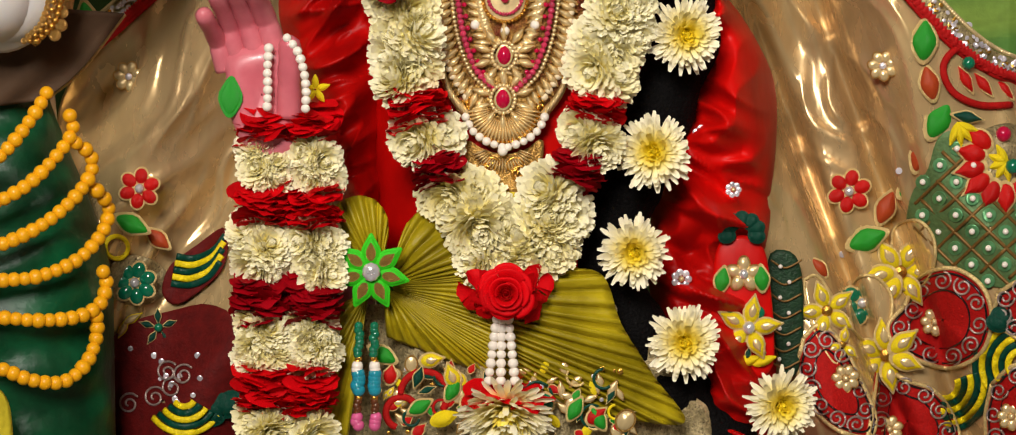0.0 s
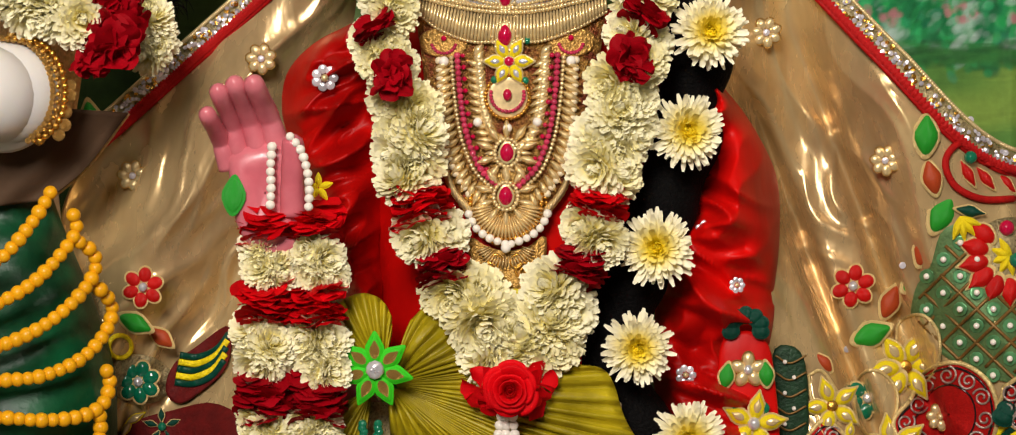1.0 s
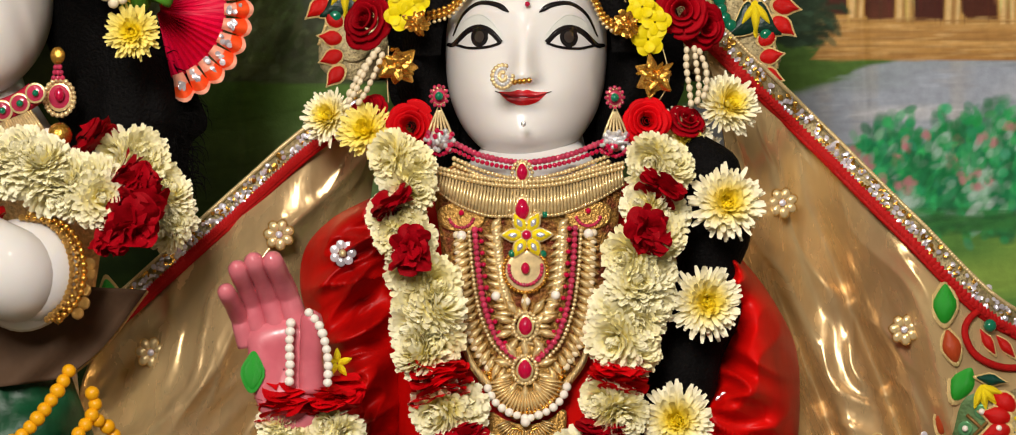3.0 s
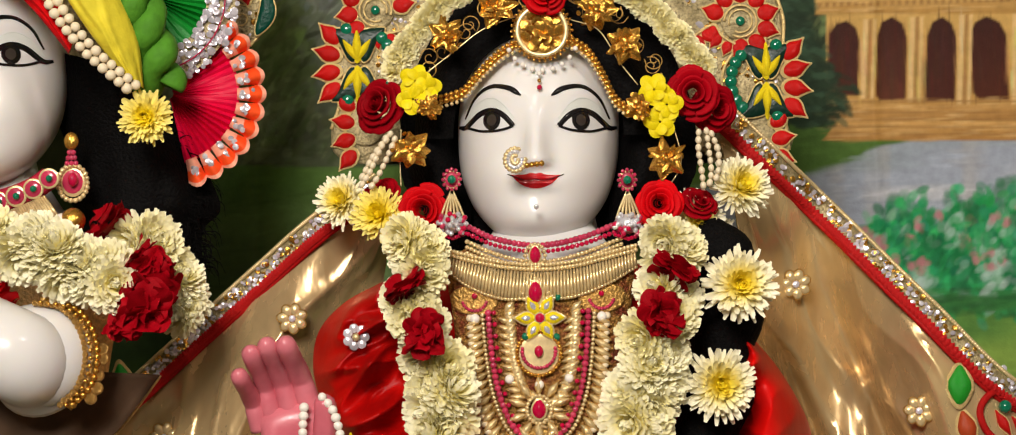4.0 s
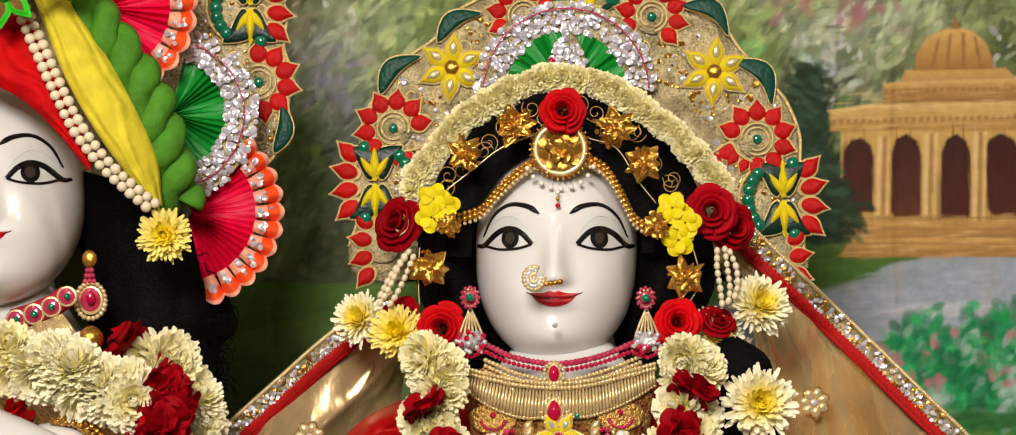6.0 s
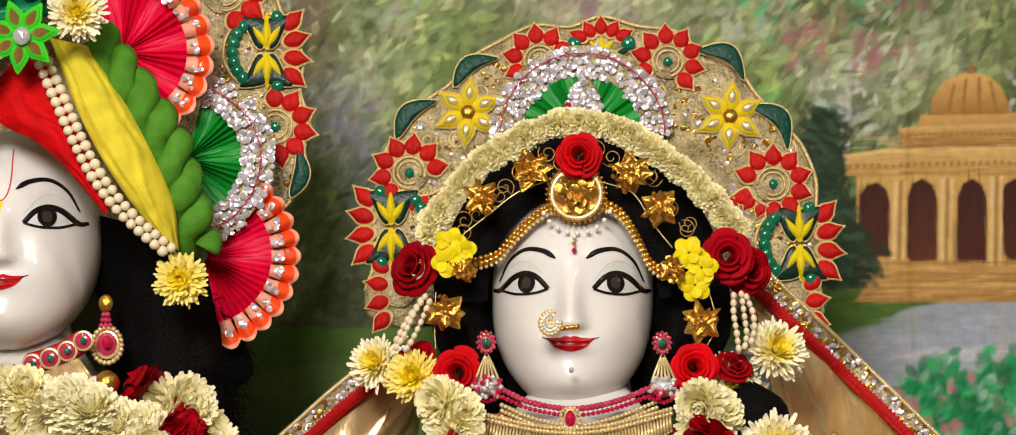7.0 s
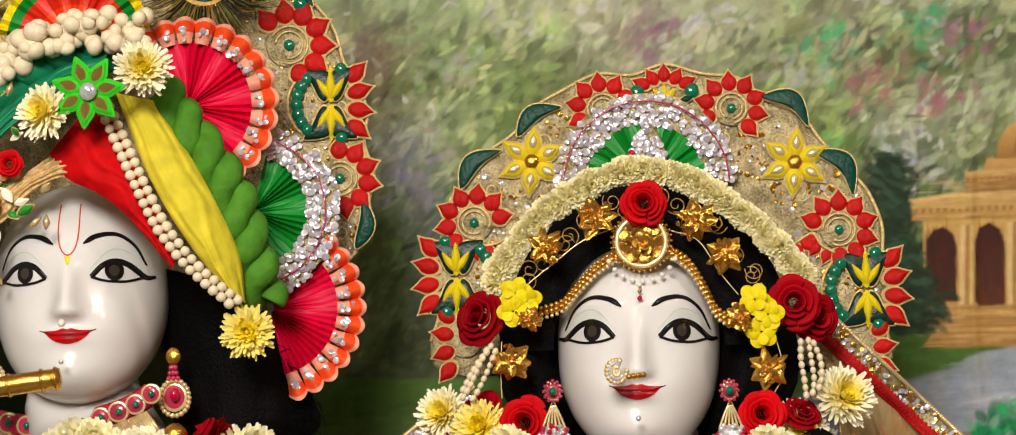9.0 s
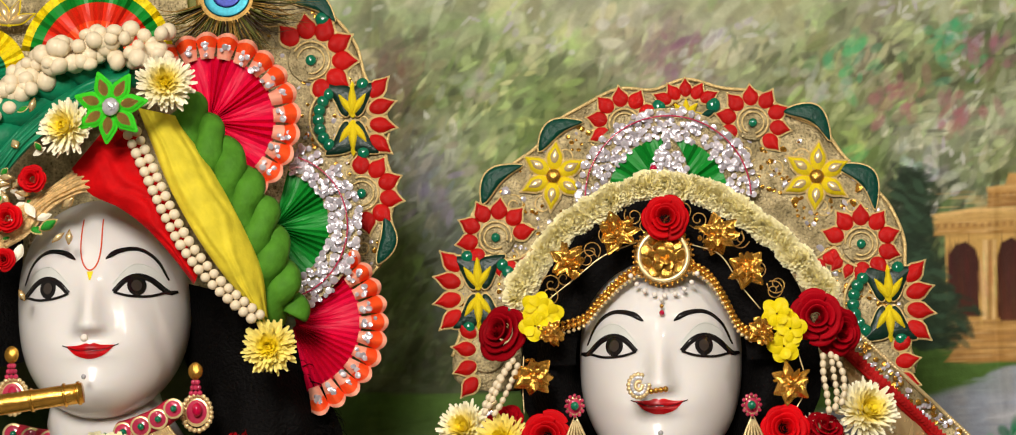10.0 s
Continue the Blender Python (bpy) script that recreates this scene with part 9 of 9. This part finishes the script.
def crown_left():
    y = 0.075
    t = thing("crown_board", "gold tissue crown board behind the turban with red flowers", "crown", W(*(-0.4923, 0.2660), y))
    right = [(-0.2510, 0.2549), (-0.2374, 0.2735), (-0.2327, 0.3064), (-0.2277, 0.3313), (-0.2359, 0.3585), (-0.2331, 0.3854), (-0.2396, 0.4093), (-0.2532, 0.4335), (-0.2610, 0.4623), (-0.2794, 0.4882), (-0.3027, 0.5071)]
    c = (-0.4894, 0.3362)[0]
    top = [(c + 0.10, 0.575), (c, 0.60), (c - 0.10, 0.575)]
    left = [(2 * c - u, v) for u, v in right[::-1]]
    low = right[0][1] - 0.02
    out = right + top + left + [(c - 0.19, low), (c, low - 0.01), (c + 0.17, low)]
    mid = Vector((*(-0.4688, 0.2652), 0))
    fill = along([Vector((u, v, 0)) for u, v in out], 160, True)
    g = Geo()
    g.grid([[W(*(mid + (p - mid) * sc).to_2d(), y + dy) for p in fill] for sc, dy in ((1.0, 0.006), (1.0, 0), (0.98, -0.003), (0.8, -0.003), (0.6, -0.003), (0.3, -0.003), (0.05, -0.003))], 0, True)
    g.part("board", TISSUE_FINE, t)
    f = y - 0.004
    paisley(t, *(-0.3022, 0.4503), f, 0.034, -70, 200, n=7)
    paisley(t, *(-0.2585, 0.3277), f, 0.030, -80, 170, n=6)
    twin_tulip(t, -0.2661, 0.3956, f, 1)
    curved_leaf(t, -0.2450, 0.2640, f - 0.001, 82, 0.046, -0.15)
    curved_leaf(t, -0.3200, 0.5060, f - 0.001, -28, 0.046, 0.2)
    piece("stone", B_EMERALD, t, *(-0.2911, 0.4875), f - 0.002, 0, 0.007, 1, 0.6)
    for i in range(4):
        piece("petal", D_YELLOW, t, *(-0.5773, 0.4946), f - 0.02, 20 + 45 * i, 0.024)
    cord(t, right, y - 0.002, 0.0016, GOLDTHREAD, 100)
    edge = along([Vector((u, v, 0)) for u, v in right], 30)
    for k in range(170):
        p = edge[RND.randrange(30)]
        piece("sequin", RND.choice((S_SILVER, S_GOLD, S_GOLD)), t, p.x - RND.uniform(0.004, 0.075), p.y + RND.uniform(-0.01, 0.01), f + 0.0005, 0, RND.uniform(0.0012, 0.0026), 1, 0.4, RND.uniform(-25, 25), RND.uniform(-25, 25))
    for k in range(20):
        p = edge[1 + k]
        pts = [(p.x - 0.022 - 0.014 * (k % 2) + 0.008 * (1 - 0.7 * q) * math.cos(8 * q + k), p.y + 0.008 * (1 - 0.7 * q) * math.sin(8 * q + k)) for q in (j / 14 for j in range(15))]
        cord(t, pts, f + 0.001, 0.0008, GOLDTHREAD, 26)
    # fans
    p = thing("pleated_fan", "crimson pleated silk fan with an orange organza frill", "fan", W(*(-0.3921, 0.3998), 0.02), "turban fans")
    hub = (-0.3950, 0.3976)
    pleated(p, hub, 0.004, 0.060, -62, 128, 26, 0.0, PINKFAN, 0.0045)
    frill(p, hub, 0.058, 0.083, -62, 128, 13, 0.0)
    p = thing("pleated_fan", "green pleated silk fan with a band of silver sequins", "fan", W(*(-0.3344, 0.3001), 0.02), "turban fans")
    hub = (-0.3379, 0.3003)
    pleated(p, hub, 0.004, 0.052, -80, 75, 22, 0.022, GREENFAN, 0.004)
    g = Geo()
    g.grid([[W(hub[0] + r * math.cos(a), hub[1] + r * math.sin(a), 0.018) for a in (radians(-80 + 150 * k / 30) for k in range(31))] for r in (0.050, 0.062, 0.076)])
    b = g.part("sequin_band", TISSUE_FINE, p)
    glitter(b, hub, 0.050, 0.078, -80, 72, 260, 0.018)
    cord(p, ringof(*hub, 0.066, -80, 70, 20), 0.011, 0.0007, PINKSTONE)
    p = thing("pleated_fan", "crimson pleated silk fan with an orange organza frill", "fan", W(*(-0.3179, 0.2196), 0.02), "turban fans")
    hub = (-0.3226, 0.2140)
    pleated(p, hub, 0.004, 0.062, -78, 52, 22, 0.030, PINKFAN, 0.0045)
    frill(p, hub, 0.060, 0.086, -78, 52, 11, 0.030)
    p = thing("pleated_fan", "striped red, orange and green pleated fan above the turban", "fan", W(*(-0.4984, 0.4673), 0.0), "turban fans")
    pleated(p, (-0.4972, 0.4600), 0.004, 0.070, 8, 172, 20, 0.02, [ORANGE, FAN_RED, GREENFAN, YELLOWTHREAD], 0.005, bands=(0.035, 0.052, 0.062))
    p = thing("pleated_fan", "yellow and teal pleated paper fan at the turban's side", "fan", W(*(-0.5878, 0.4529), 0.0), "turban fans")
    pleated(p, (-0.6057, 0.4488), 0.004, 0.045, -40, 110, 14, 0.01, [TEAL, YELLOWTHREAD], 0.004, bands=(0.026,))
    # peacock feather
    q = thing("peacock_feather", "peacock feather with a blue eye above the turban", "feather", W(*(-0.3826, 0.4925), 0.02))
    u, v = (-0.3783, 0.5092)
    for r, dz, mat, k in ((0.036, 0.0, FEATHER_OLIVE, 0), (0.028, 0.0, FEATHER_GOLD, 1), (0.021, 0.002, FEATHER_TEAL, 2), (0.013, 0.004, FEATHER_BLUE, 3)):
        ground(q, ringof(u, v + dz, r, 0, 360, 16, 0.85), 0.028 - 0.002 * k, mat, 32, 0.001, "eye_ring")
    for k in range(150):
        a = radians(RND.uniform(190, 375))
        l = RND.uniform(0.03, 0.065)
        u0, v0 = u + 0.024 * math.cos(a), v + 0.02 * math.sin(a)
        bend = RND.uniform(-0.4, 0.4)
        g = Geo()
        g.tube(curve([(u0, v0), (u0 + 0.5 * l * math.cos(a), v0 + 0.5 * l * math.sin(a)), (u0 + l * math.cos(a + bend), v0 + l * math.sin(a + bend) * 0.7)], 6, 0.030 - RND.uniform(0, 0.01)), lambda s: 0.0008 * (1.1 - s), 4)
        g.part("barb", RND.choice((FEATHER_OLIVE, FEATHER_GOLD, FEATHER_DARK)), q)


FAN_RED = material("vermilion_pleated_silk", lin("#d83018"), 0.45, grain=0.1, size=90)
FEATHER_OLIVE = material("feather_olive", lin("#5a5a20"), 0.5, metal=0.3, grain=0.3, size=300)
FEATHER_GOLD = material("feather_gold", lin("#8a6a2c"), 0.45, metal=0.4, grain=0.3, size=300)
FEATHER_DARK = material("feather_dark", lin("#3a2c18"), 0.55, grain=0.3, size=300)
FEATHER_TEAL = material("feather_teal", lin("#0a6a78"), 0.35, metal=0.4, grain=0.2, size=300)
FEATHER_BLUE = material("feather_blue", lin("#10206a"), 0.35, metal=0.4, grain=0.2, size=300)
crown_left()
